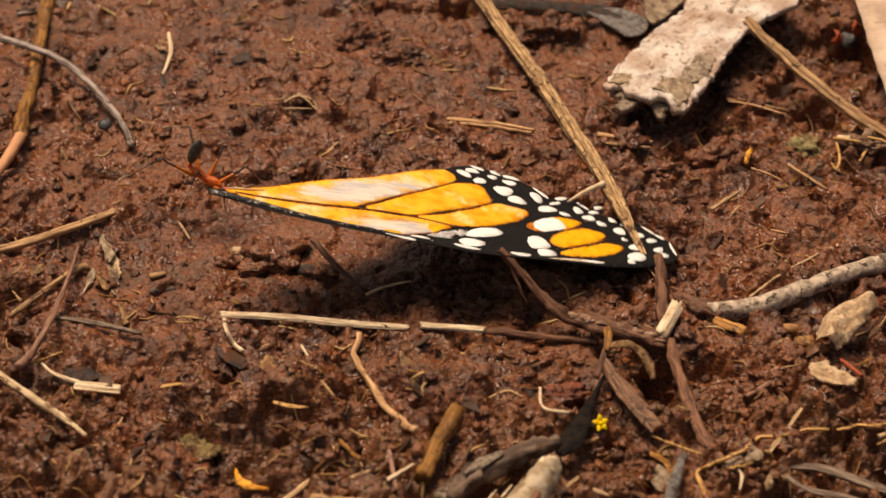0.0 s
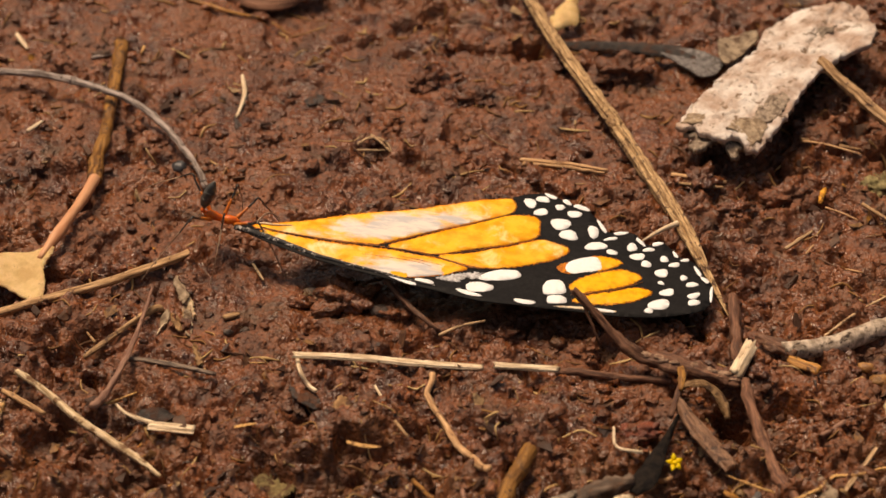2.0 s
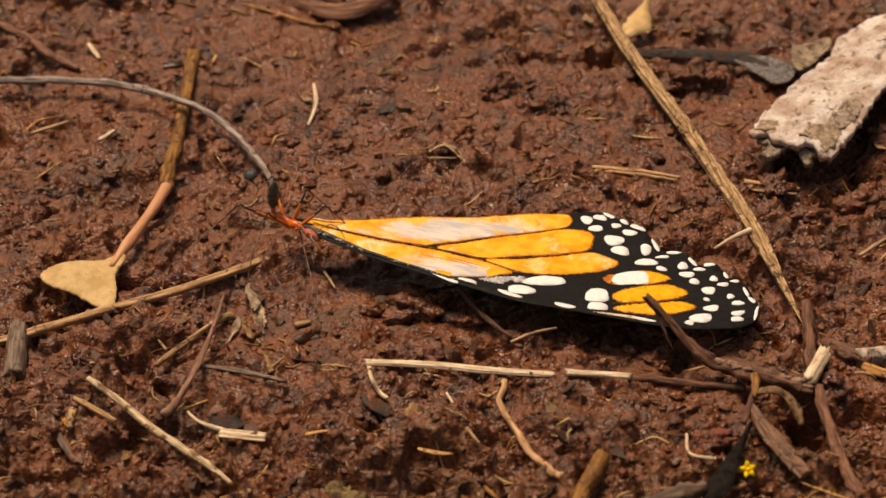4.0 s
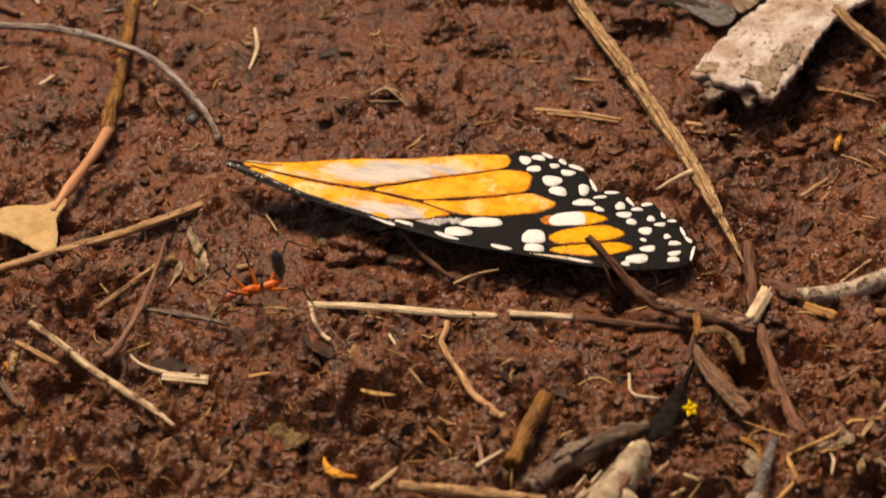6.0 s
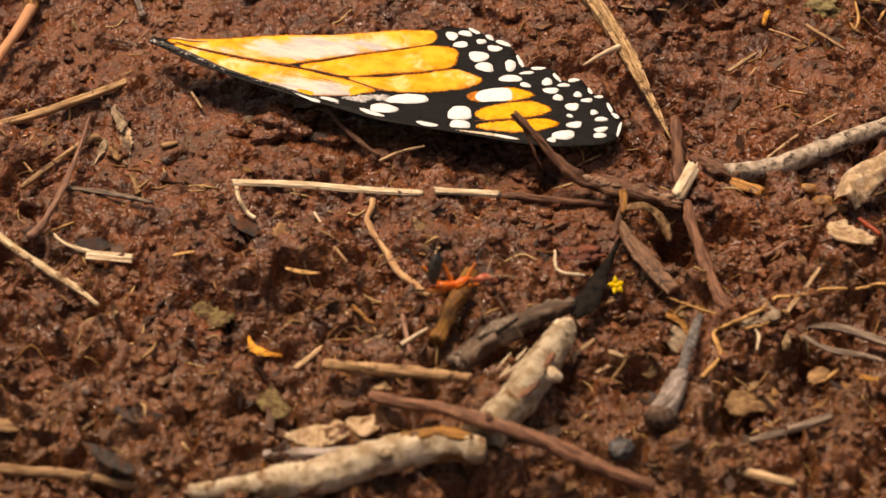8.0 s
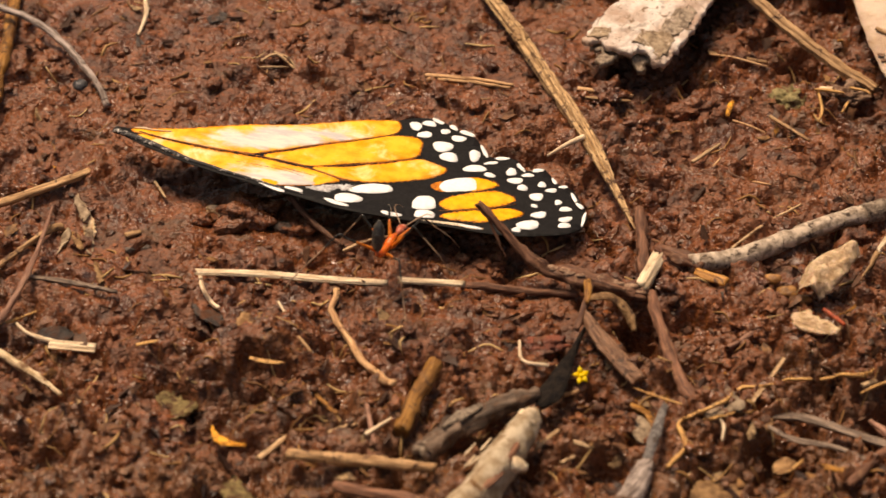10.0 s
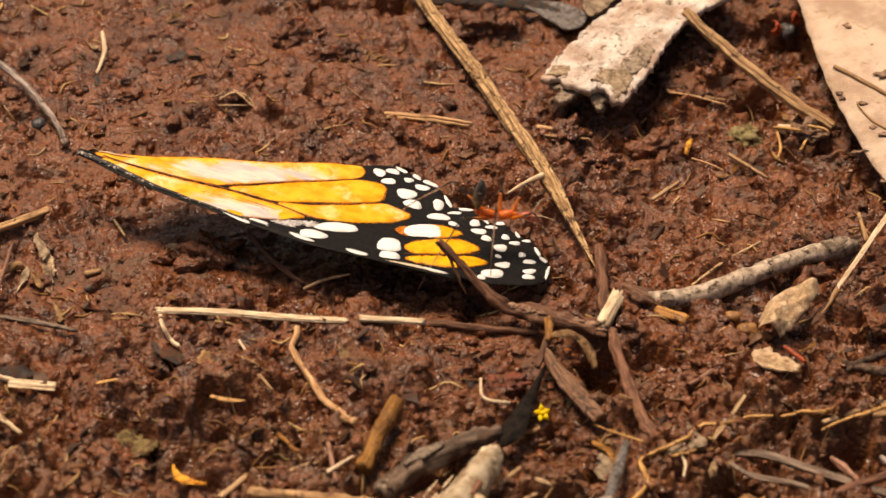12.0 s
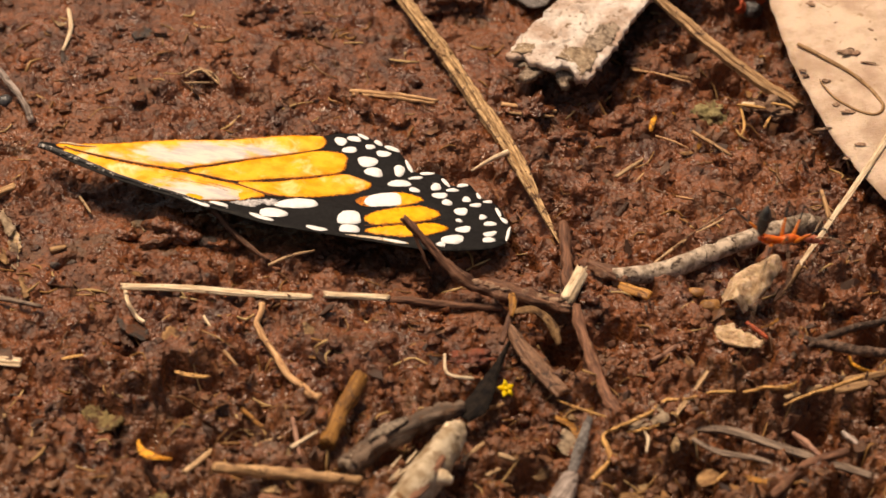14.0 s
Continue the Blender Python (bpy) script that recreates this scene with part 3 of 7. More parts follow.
def plate(name, outline, lift, thick, material, cell=1.2, jag=0.0, seed=0, rest=False):
    """A thin solid sheet: an outline in the plane, filled, and raised by lift(x, y)."""
    gen = np.random.RandomState(seed)
    edge = np.asarray(outline, float)
    if jag:
        edge = edge + jag * (gen.rand(len(edge), 2) - 0.5)
    lo, hi = edge.min(0), edge.max(0)
    inner = [(x, y) for x in np.arange(lo[0] + cell / 2, hi[0], cell) for y in np.arange(lo[1] + cell / 2, hi[1], cell)]
    n = len(edge)
    points = [Vector(p) for p in edge] + [Vector(p) for p in inner]
    flat, _, tris, *_ = delaunay_2d_cdt(points, [(i, (i + 1) % n) for i in range(n)], [list(range(n))], 1, 1e-5)
    tris = [tuple(f) for f in tris]
    xy = np.array([tuple(v) for v in flat])
    z = np.array([lift(x, y) for x, y in xy])
    if rest:
        up = float(np.percentile(ground_height(xy[:, 0], xy[:, 1]) - z, 65)) + 0.25
        xy, z = xy - (0.0, 1.28 * up), z + up
    m = len(xy)
    verts = np.vstack([np.c_[xy, z], np.c_[xy, z - thick]])
    faces = []
    count = {}
    for f in tris:
        a, b, c = (xy[i] for i in f)
        if (b[0] - a[0]) * (c[1] - a[1]) - (b[1] - a[1]) * (c[0] - a[0]) < 0:
            f = f[::-1]
        faces += [f, tuple(i + m for i in f[::-1])]
        for p, q in zip(f, f[1:] + f[:1]):
            count[(p, q)] = 1
    for p, q in count:
        if (q, p) not in count:
            faces.append((q, p, p + m, q + m))
    return mesh_object(name, verts, faces, material, np.r_[xy, xy])


def strip(name, points, widths, thick, material, arch=0.0, rough=0.0, across=9, seed=None, ragged=0.0, step=0.6, curl=0.0, relief=None, rest=False):
    """A flattish solid piece along a line (bark, chip, leaf strip): width by width, arched across, with a rough face."""
    seed = next(COUNT) if seed is None else seed
    gen = np.random.RandomState(seed)
    if rest:
        points = rested(points, 0.3 * thick)
    length = np.linalg.norm(np.diff(np.asarray(points, float), axis=0), axis=1).sum()
    n = int(np.clip(length / step, 6, 190)) + 1
    line = spline(points, n)
    wide = spline(np.asarray(widths, float)[:, None], n)[:, 0] if len(widths) > 2 else np.linspace(widths[0], widths[-1], n)
    tangent = np.gradient(line, axis=0)
    tangent /= np.linalg.norm(tangent, axis=1)[:, None]
    s = np.linspace(-1, 1, across)
    top, low, uvs = [], [], []
    for i in range(n):
        side = np.cross(tangent[i], (0, 0, 1.0))
        side /= np.linalg.norm(side)
        normal = np.cross(side, tangent[i])
        jag = [1 + ragged * float(smooth_noise(np.array(i * step / 1.3), np.array(q * 7.3 + seed), 33) + 0.5 * smooth_noise(np.array(i * step / 0.45), np.array(q * 5.1 + seed), 34)) for q in (0, 1)]
        for k in range(across):
            w = wide[i] / 2 * s[k] * (jag[0] if s[k] < 0 else jag[1])
            p = line[i] + side * w + normal * (arch * (1 - s[k] ** 2) + curl * s[k] ** 2 * math.sin(4 * i / n + seed))
            if i in (0, n - 1):
                p = p + tangent[i] * ragged * wide[i] * 0.35 * (gen.rand() - 0.5)
            bump = rough * (smooth_noise(np.array(i * step / 1.7), np.array(k * 0.7 + seed), 31) + 0.7 * smooth_noise(np.array(i * step / 0.6), np.array(k * 1.6 + seed), 32))
            if relief:
                bump += relief(i * step, w)
            thin = 1 - 0.55 * abs(s[k]) ** 3
            top.append(p + normal * (thick / 2 * thin + bump))
            low.append(p - normal * thick / 2 * thin)
            uvs.append((i * step, w))
    verts, faces = top + low, []
    m = n * across
    for i, k in itertools.product(range(n - 1), range(across - 1)):
        a = i * across + k
        faces += [(a, a + 1, a + 1 + across, a + across), (a + m, a + m + across, a + m + across + 1, a + m + 1)]
    border = [(k, k + 1) for k in range(across - 1)] + [((n - 1) * across + k + 1, (n - 1) * across + k) for k in range(across - 1)]
    border += [((i + 1) * across, i * across) for i in range(n - 1)] + [(i * across + across - 1, (i + 1) * across + across - 1) for i in range(n - 1)]
    faces += [(b, a, a + m, b + m) for a, b in border]
    return mesh_object(name, verts, faces, material, uvs + uvs)


def blob_data(radius, seed, squash=0.75, rough=0.3):
    """A lumpy stone or clod shape round the origin."""
    bm = bmesh.new()
    bmesh.ops.create_icosphere(bm, subdivisions=4 if radius > 1.1 else 3 if radius > 0.8 else 2, radius=radius)
    for v in bm.verts:
        d = v.co.normalized()
        push = 1 + rough * noise.noise(d * 1.6 + Vector((seed * 1.7, 0, 0))) + 0.5 * rough * noise.noise(d * 4.0 + Vector((0, seed * 2.3, 0)))
        if radius > 1.1:
            push += 0.35 * rough * (noise.cell(d * 3.1 + Vector((seed, 0, 0))) - 0.5) + 0.25 * rough * noise.noise(d * 9.0)
        v.co = Vector((d.x, d.y, d.z * squash)) * radius * push
    bm.verts.ensure_lookup_table()
    verts = np.array([tuple(v.co) for v in bm.verts])
    faces = [tuple(v.index for v in f.verts) for f in bm.faces]
    bm.free()
    return verts, faces


def blob(name, label, category, x, y, radius, material, squash=0.75, rough=0.3, sink=0.35, stretch=(1, 1), turn=0, group=""):
    verts, faces = blob_data(radius, next(COUNT), squash, rough)
    c, s = math.cos(radians(turn)), math.sin(radians(turn))
    v = verts * (stretch[0], stretch[1], 1)
    v = np.c_[v[:, 0] * c - v[:, 1] * s, v[:, 0] * s + v[:, 1] * c, v[:, 2]]
    z = float(ground_height(x, y)) + radius * squash * (1 - 2 * sink)
    return tagged(mesh_object(name, v + (x, y, z), faces, material), label, category, group)


# ---- the torn-off butterfly wing (its own space: root at 0, u to the tip, v to the inner margin, millimetres) ----
def camber(u, v):
    return 0.30 * math.sin(math.pi * min(max(u / 50, 0), 1)) + 0.10 * math.sin(1.1 * v + 0.10 * u)


OUTLINE_INNER = [(0.2, -0.2), (0.2, 0.7), (0.9, 0.8), (2.3, 0.9), (4.9, 1.9), (10.1, 4.4), (15.6, 6.6), (20.9, 9.2), (26.3, 11.7), (28.4, 13.2), (30, 13.8), (31.3, 13.8), (32.4, 13.3), (33.6, 12.8), (34.7, 12.8), (35.6, 11.8), (36.6, 10.3), (37.8, 8.6), (38.5, 8.6), (39.1, 9), (40, 9), (40.9, 8.7), (41.7, 7.7), (42.4, 7.5), (43, 8.2), (43.8, 8.2), (44.7, 7.3)]
OUTLINE_OUTER = [(45.5, 6.4), (46.3, 6.2), (47.2, 5.7), (47.9, 4.9), (48.7, 3.3), (49.4, 2.2), (49.8, 1.2), (49.8, -0), (49.5, -1.4), (48.6, -2.8), (46.8, -3.8), (44.1, -4.8), (40.8, -5.5), (36.8, -5.9), (33.4, -6.3), (30, -6.6), (26.6, -6.8), (22.9, -6.3), (19.8, -5.8), (17.4, -5.4), (14.8, -4.9), (12.3, -4.4), (9.7, -3.7), (7, -2.8), (4.3, -1.8), (1.8, -0.7)]
OUTLINE = OUTLINE_INNER + OUTLINE_OUTER
# white spots: place, then the two half axes
SPOTS_INNER = [(28.25, -1.98, 2.1, 0.75, -0.21, 0.78), (26.39, -4.4, 1.42, 0.37, -0.2, 0.86), (33.84, -2.63, 1.13, 0.38, -0.27, 1.06), (34.32, -4.46, 0.98, 0.26, -0.15, 0.68), (31.26, -5.73, 1.07, 0.08, -0.08, 0.44), (25.53, -5.76, 1.3, -0.25, -0.05, 0.39), (39.27, -4.96, 1.13, 0.06, -0.03, 0.22), (18.73, -5.24, 1.52, -0.46, -0.05, 0.39), (20.94, -4.9, 1, -0.1, -0.09, 0.51)]
SPOTS_MID = [(29.22, 11.64, 0.67, -0.09, -0.13, 0.94), (30.4, 12.78, 0.71, 0.08, -0.1, 0.56), (30.57, 10.15, 0.71, 0.3, -0.15, 0.6), (32.37, 11.74, 0.49, 0.24, -0.14, 0.55), (34.05, 10.79, 0.74, 0.21, -0.14, 0.68), (32.89, 8.65, 0.95, 0.31, -0.23, 0.88), (33.97, 7.02, 0.93, 0.1, -0.15, 0.86), (36.39, 8.17, 0.53, 0.17, -0.24, 0.96), (36.97, 5.77, 1.13, 0.53, -0.17, 0.71), (38.74, 5.1, 0.56, -0.04, -0.06, 0.52), (40.65, 6.62, 0.49, 0.18, -0.16, 0.68), (41.43, 5.06, 0.77, 0.29, -0.12, 0.63)]
SPOTS_OUTER = [(42.45, 3.89, 0.51, 0.08, -0.1, 0.64), (44.14, 5.44, 0.38, 0.17, -0.13, 0.59), (42.37, 6.66, 0.61, 0.21, -0.07, 0.29), (45.31, 4.66, 0.52, 0.34, -0.11, 0.46), (44.19, 2.73, 0.65, 0.25, -0.15, 0.65), (46.48, 2.51, 0.34, 0.13, -0.09, 0.43), (44.32, 1.18, 0.35, -0.06, -0.01, 0.26), (47.44, 1.64, 0.6, 0.2, -0.08, 0.36), (45.11, -0.25, 0.72, 0.42, -0.15, 0.58), (44.59, -2.7, 1.03, 0.57, -0.2, 0.81), (43.66, -3.92, 0.45, 0.04, -0.05, 0.36), (47.81, -0.04, 0.6, 0.41, -0.13, 0.43), (47.96, -1.29, 0.61, 0.31, -0.11, 0.54)]
SPOTS_RIM = [(31.18, 13.54, 0.68, -0.28, 0, 0.29), (32.98, 12.95, 0.49, -0.26, 0.01, 0.37), (34.59, 12.36, 0.86, -0.19, -0.03, 0.41), (37.14, 9.27, 0.61, -1.01, 0.12, 0.24), (38.3, 7.48, 0.7, 0.32, -0.06, 0.22), (39.22, 8.6, 0.77, 0.28, -0.06, 0.24), (41.41, 7.71, 0.55, -0.53, 0.07, 0.24), (43.18, 7.8, 0.54, 0.24, -0.07, 0.28), (45.19, 6.57, 0.3, -0.42, 0.1, 0.21), (46.29, 5.89, 0.44, 0.17, -0.05, 0.25), (47.79, 4.11, 0.44, -0.84, 0.11, 0.28), (48.67, 2.71, 0.45, -0.33, 0.04, 0.31), (49.54, 0.6, -0.07, 1.29, -0.15, 0.01)]


def grown(edge, by):
    """The closed outline moved outwards."""
    along = np.roll(edge, -1, 0) - np.roll(edge, 1, 0)
    out = np.c_[along[:, 1], -along[:, 0]] / (np.linalg.norm(along, axis=1)[:, None] + 1e-9)
    area = np.sum(edge[:, 0] * np.roll(edge[:, 1], -1) - np.roll(edge[:, 0], -1) * edge[:, 1])
    return edge + out * by * (1 if area > 0 else -1)


def butterfly_wing():
    wing = tagged(new("butterfly_wing"), "torn orange and black butterfly wing with white spots", "wing")
    part(plate("membrane", ring(OUTLINE), camber, 0.07, WING_BLACK, 1.0, 0.03, 3), wing, "black scaled membrane")
    made = itertools.count()

    def cell(material, label, outline, grow=0.06, jag=0.12):
        n = next(made)
        ob = part(plate("orange_cell", grown(ring(outline), grow), lambda u, v: camber(u, v) + 0.038, 0.03, material, 1.0, jag, 10 + n), wing, label)
        part(plate("scale_fringe", grown(ring(outline), grow + 0.15), lambda u, v: camber(u, v) + 0.026, 0.02, WING_EDGE, 1.0, 0.20, 30 + n), ob, "thinning dark orange scales")

    cell(WING_WORN, "orange scales, worn to pale grey in places", [(2.3, 0.7), (4.9, 1.6), (10.2, 4.2), (15.6, 6.3), (21, 9), (26.4, 11.4), (27.1, 11.6), (27.6, 10.7), (27.6, 9.8), (27, 9), (24.5, 7.4), (22, 5.4), (19.4, 3.8), (16.9, 2.1), (15.2, 0.6), (14.4, 0.4), (11.5, 0.2), (8.4, 0.2), (5.3, 0.4), (3.2, 0.5)], 0.17)
    cell(WING_ORANGE, "", [(16.5, 0.3), (18.7, 2.3), (21.2, 4), (23.7, 5.7), (26.1, 7.9), (27.8, 8.7), (29.5, 9), (30.4, 8.7), (30.6, 7.6), (30.7, 6.4), (30.3, 5.3), (28.4, 4), (26.2, 3), (24.1, 2), (22.1, 0.6), (20.6, 0.1), (18.7, 0.2)], 0.15)
    cell(WING_ORANGE, "", [(21.8, -0.3), (24.4, 0.9), (26.5, 2.2), (28.6, 3.2), (30.6, 4.5), (31.6, 5.1), (33, 4.8), (34.1, 4.3), (33.9, 3.4), (32.9, 2.4), (31.4, 1.5), (29.4, 0.1), (27.3, -0.8), (25.6, -1), (24, -0.8)], 0.15)
    cell(WING_RUBBED, "orange scales rubbed pale along the vein", [(3.1, -0.1), (5.6, -0.3), (8.7, -0.6), (11.7, -0.7), (14.7, -0.6), (17.1, -0.6), (18.9, -0.8), (20.8, -0.9), (22.6, -1.1), (24.5, -1.5), (23.5, -2.3), (22.1, -3.1), (20.4, -3.8), (18.8, -4.4), (17, -4.2), (15.1, -3.9), (13.2, -3.5), (11.3, -3.1), (9.4, -2.7), (7.4, -2.1), (5.3, -1.3)], 0.14)
    cell(WING_GOLD, "", [(37, 3.5), (37.9, 3.9), (39.2, 3.8), (39.9, 3.4), (39.4, 2.7), (38.4, 2), (37.8, 1.6), (37.8, 2.5)], 0.0, 0.2)
    cell(WING_GOLD, "", [(35.4, -2.2), (35.7, -1.3), (36.5, -0), (38, 1.2), (39.9, 2.1), (41, 2.1), (41.9, 1.8), (42.1, 1.3), (41.4, 0.4), (40.2, -0.7), (38.7, -1.8), (36.9, -2.7), (36, -2.7)], 0.0, 0.26)
    cell(WING_GOLD, "", [(36, -4.1), (36.8, -3.4), (38.3, -2.6), (40.2, -1.6), (41.4, -0.6), (42.5, -0.3), (43.5, -0.6), (43.1, -1.6), (41.9, -2.8), (40.3, -3.6), (39, -4), (37, -4.3)], 0.0, 0.26)
    for n, (material, label, outline) in enumerate((
            (WING_EDGE, "dark orange stain beside the white patch", [(33.6, 1), (34, 1.8), (34.7, 2.1), (34.7, 1.2), (35.1, 0.4), (34.3, 0.3)]),
            (WING_GOLD, "orange fleck left on the worn scales", [(17.2, -4.1), (17.7, -3.6), (18.5, -3.6), (19, -4.1), (18.8, -4.7), (18, -4.6)]),
            (WING_GOLD, "orange fleck left on the worn scales", [(22.2, -2.1), (22.8, -1.6), (24.3, -1.6), (24, -2), (23.1, -2.8), (22.6, -3.1)]))):
        part(plate("orange_fleck", ring(outline), lambda u, v: camber(u, v) + 0.046, 0.03, material, 0.6, 0.22, 60 + n), wing, label)
    part(plate("pale_line", ring([(34.2, -5.7), (36.1, -5.1), (38.3, -4.8), (40.5, -4.8), (39.6, -5.2), (37.9, -5.3), (36.1, -5.5)]), lambda u, v: camber(u, v) + 0.04, 0.03, WING_CREAM, 0.6, 0.10, 70), wing, "cream line along the front edge")
    part(plate("white_patch", ring([(34.5, 1), (34.6, 2.1), (35.5, 2.9), (36.7, 3.5), (37.5, 3.5), (38, 2.5), (37.9, 1.7), (36.3, 0.9), (35.2, 0.4)]), lambda u, v: camber(u, v) + 0.05, 0.03, WING_WHITE, 0.8, 0.14, 72), wing)
    for n, (u, v, au, av, bu, bv) in enumerate(SPOTS_INNER + SPOTS_MID + SPOTS_OUTER + SPOTS_RIM):
        gen = np.random.RandomState(100 + n)
        a = np.linspace(0, 2 * np.pi, 36, endpoint=False)
        r = 1 + 0.06 * np.cos(2 * a + gen.rand() * 6) * gen.rand() + 0.08 * np.cos(3 * a + gen.rand() * 6)
        square = 0.66 if n in (2, 3) else 0.92
        x, y = r * np.sign(np.cos(a)) * np.abs(np.cos(a)) ** square, r * np.sign(np.sin(a)) * np.abs(np.sin(a)) ** square
        edge = np.c_[u + x * au + y * bu, v + x * av + y * bv]
        part(plate("white_spot", edge, lambda p, q: camber(p, q) + 0.05, 0.03, WING_WHITE, 0.8, 0.07, 200 + n), wing)

    def vein(points, radii, label="", material=WING_VEIN):
        part(rod("vein", [(u, v, camber(u, v) + 0.04) for u, v in points], radii, material, sides=8, flat=0.6, lumpy=0.3, step=0.4), wing, label)
    vein([(2.8, 0.5), (5.4, 0.1), (8.5, -0.1), (11.6, -0.2), (14.6, -0.1), (17.6, -0.1), (20.6, -0.4), (23.2, -1), (25.1, -1.5), (26.8, -1.2)], [0.10, 0.10, 0.09, 0.08, 0.10, 0.07], "dark brown main vein")
    vein([(15.2, 0.2), (17.1, 1.6), (19.5, 3.5), (22.1, 5), (24.6, 7), (27.1, 8.8), (27.9, 9.6)], [0.04, 0.06, 0.07, 0.09])
    vein([(21.9, -0.2), (24.3, 1.4), (26.4, 2.6), (28.5, 3.6), (30.5, 5), (31.1, 6.3)], [0.02, 0.04, 0.06, 0.08])
    vein([(35.6, -3.4), (38.8, -2.1), (41.3, -0.2), (42.5, 0.9)], [0.05, 0.06, 0.06])
    vein([(17.6, -1.2), (19.7, -1.4), (22.2, -1.7)], [0.02, 0.04, 0.02])
    vein([(13.8, -1.6), (16.2, -1.6), (19.2, -1.7), (21.1, -2.1)], [0.02, 0.035, 0.02])
    part(plate("rubbed_streak", ring([(21.9, -3.9), (23.2, -3), (25.3, -2.2), (26.4, -2.2), (26, -3), (24.7, -3.2), (24.1, -4.1), (22.9, -4)]), lambda u, v: camber(u, v) + 0.05, 0.03, WING_STREAK, 0.6, 0.35, 77), wing, "pale rubbed streak on the black")
    rim = rod("costal_rib", [(u, v, camber(u, v) + 0.05) for u, v in [(0.2, -0), (1.6, -0.3), (4, -1), (6.7, -1.9), (9.5, -3), (12.1, -3.6), (14.6, -4.2), (17.2, -4.7), (19.7, -5.2), (22.1, -5.5)]],
              [0.26, 0.30, 0.27, 0.23, 0.19, 0.16, 0.14, 0.10], WING_RIM, sides=12, lumpy=0.14, flutes=3, depth=0.10, step=0.3)
    part(rim, wing, "thick black front rib with pale flecks")
    part(rod("root_stub", [(u, v, camber(u, v) + 0.1) for u, v in [(2.1, 0.9), (3, 1.1), (4.2, 1.1), (5.9, 1.5)]], [0.06, 0.12, 0.10, 0.04], PALE, sides=8, lumpy=0.2, step=0.3), wing, "frayed pale wing root")
    return wing


# ---- the ant (its own space: x ahead, z up, origin in the thorax, millimetres) ----
def ant_leg(body, name, hip, knee, ankle, foot):
    """A leg in its own space, hinged at the hip; the shin hangs on it."""
    h = np.array(hip)
    k, a, f = np.array(knee) - h, np.array(ankle) - h, np.array(foot) - h
    thigh = rod(name, [(0, 0, 0), k * 0.22 + (0, 0, 0.05), k * 0.60 + (0, 0, 0.02)], [0.13, 0.23, 0.17, 0.11], ANT_THIGH, sides=8, lumpy=0.03, step=0.25)
    part(thigh, body, "orange thigh")
    thigh.location = h * MM
    part(rod("knee", [k * 0.58 + (0, 0, 0.02), k * 0.82, k, k * 0.62 + a * 0.38], [0.12, 0.11, 0.10, 0.075], ANT_BLACK, sides=8, lumpy=0.03, step=0.2), thigh, "black knee")
    part(rod("shin", [k * 0.66 + a * 0.34, k * 0.4 + a * 0.6, a], [0.085, 0.07, 0.06], ANT_SHIN, sides=6, lumpy=0.04, step=0.3), thigh, "thin tan shin")
    part(rod("foot", [a, (a + f) / 2 + (0, 0, 0.1), f], [0.065, 0.05, 0.05], ANT_SHIN, sides=6, lumpy=0.04, step=0.3), thigh)
    return thigh


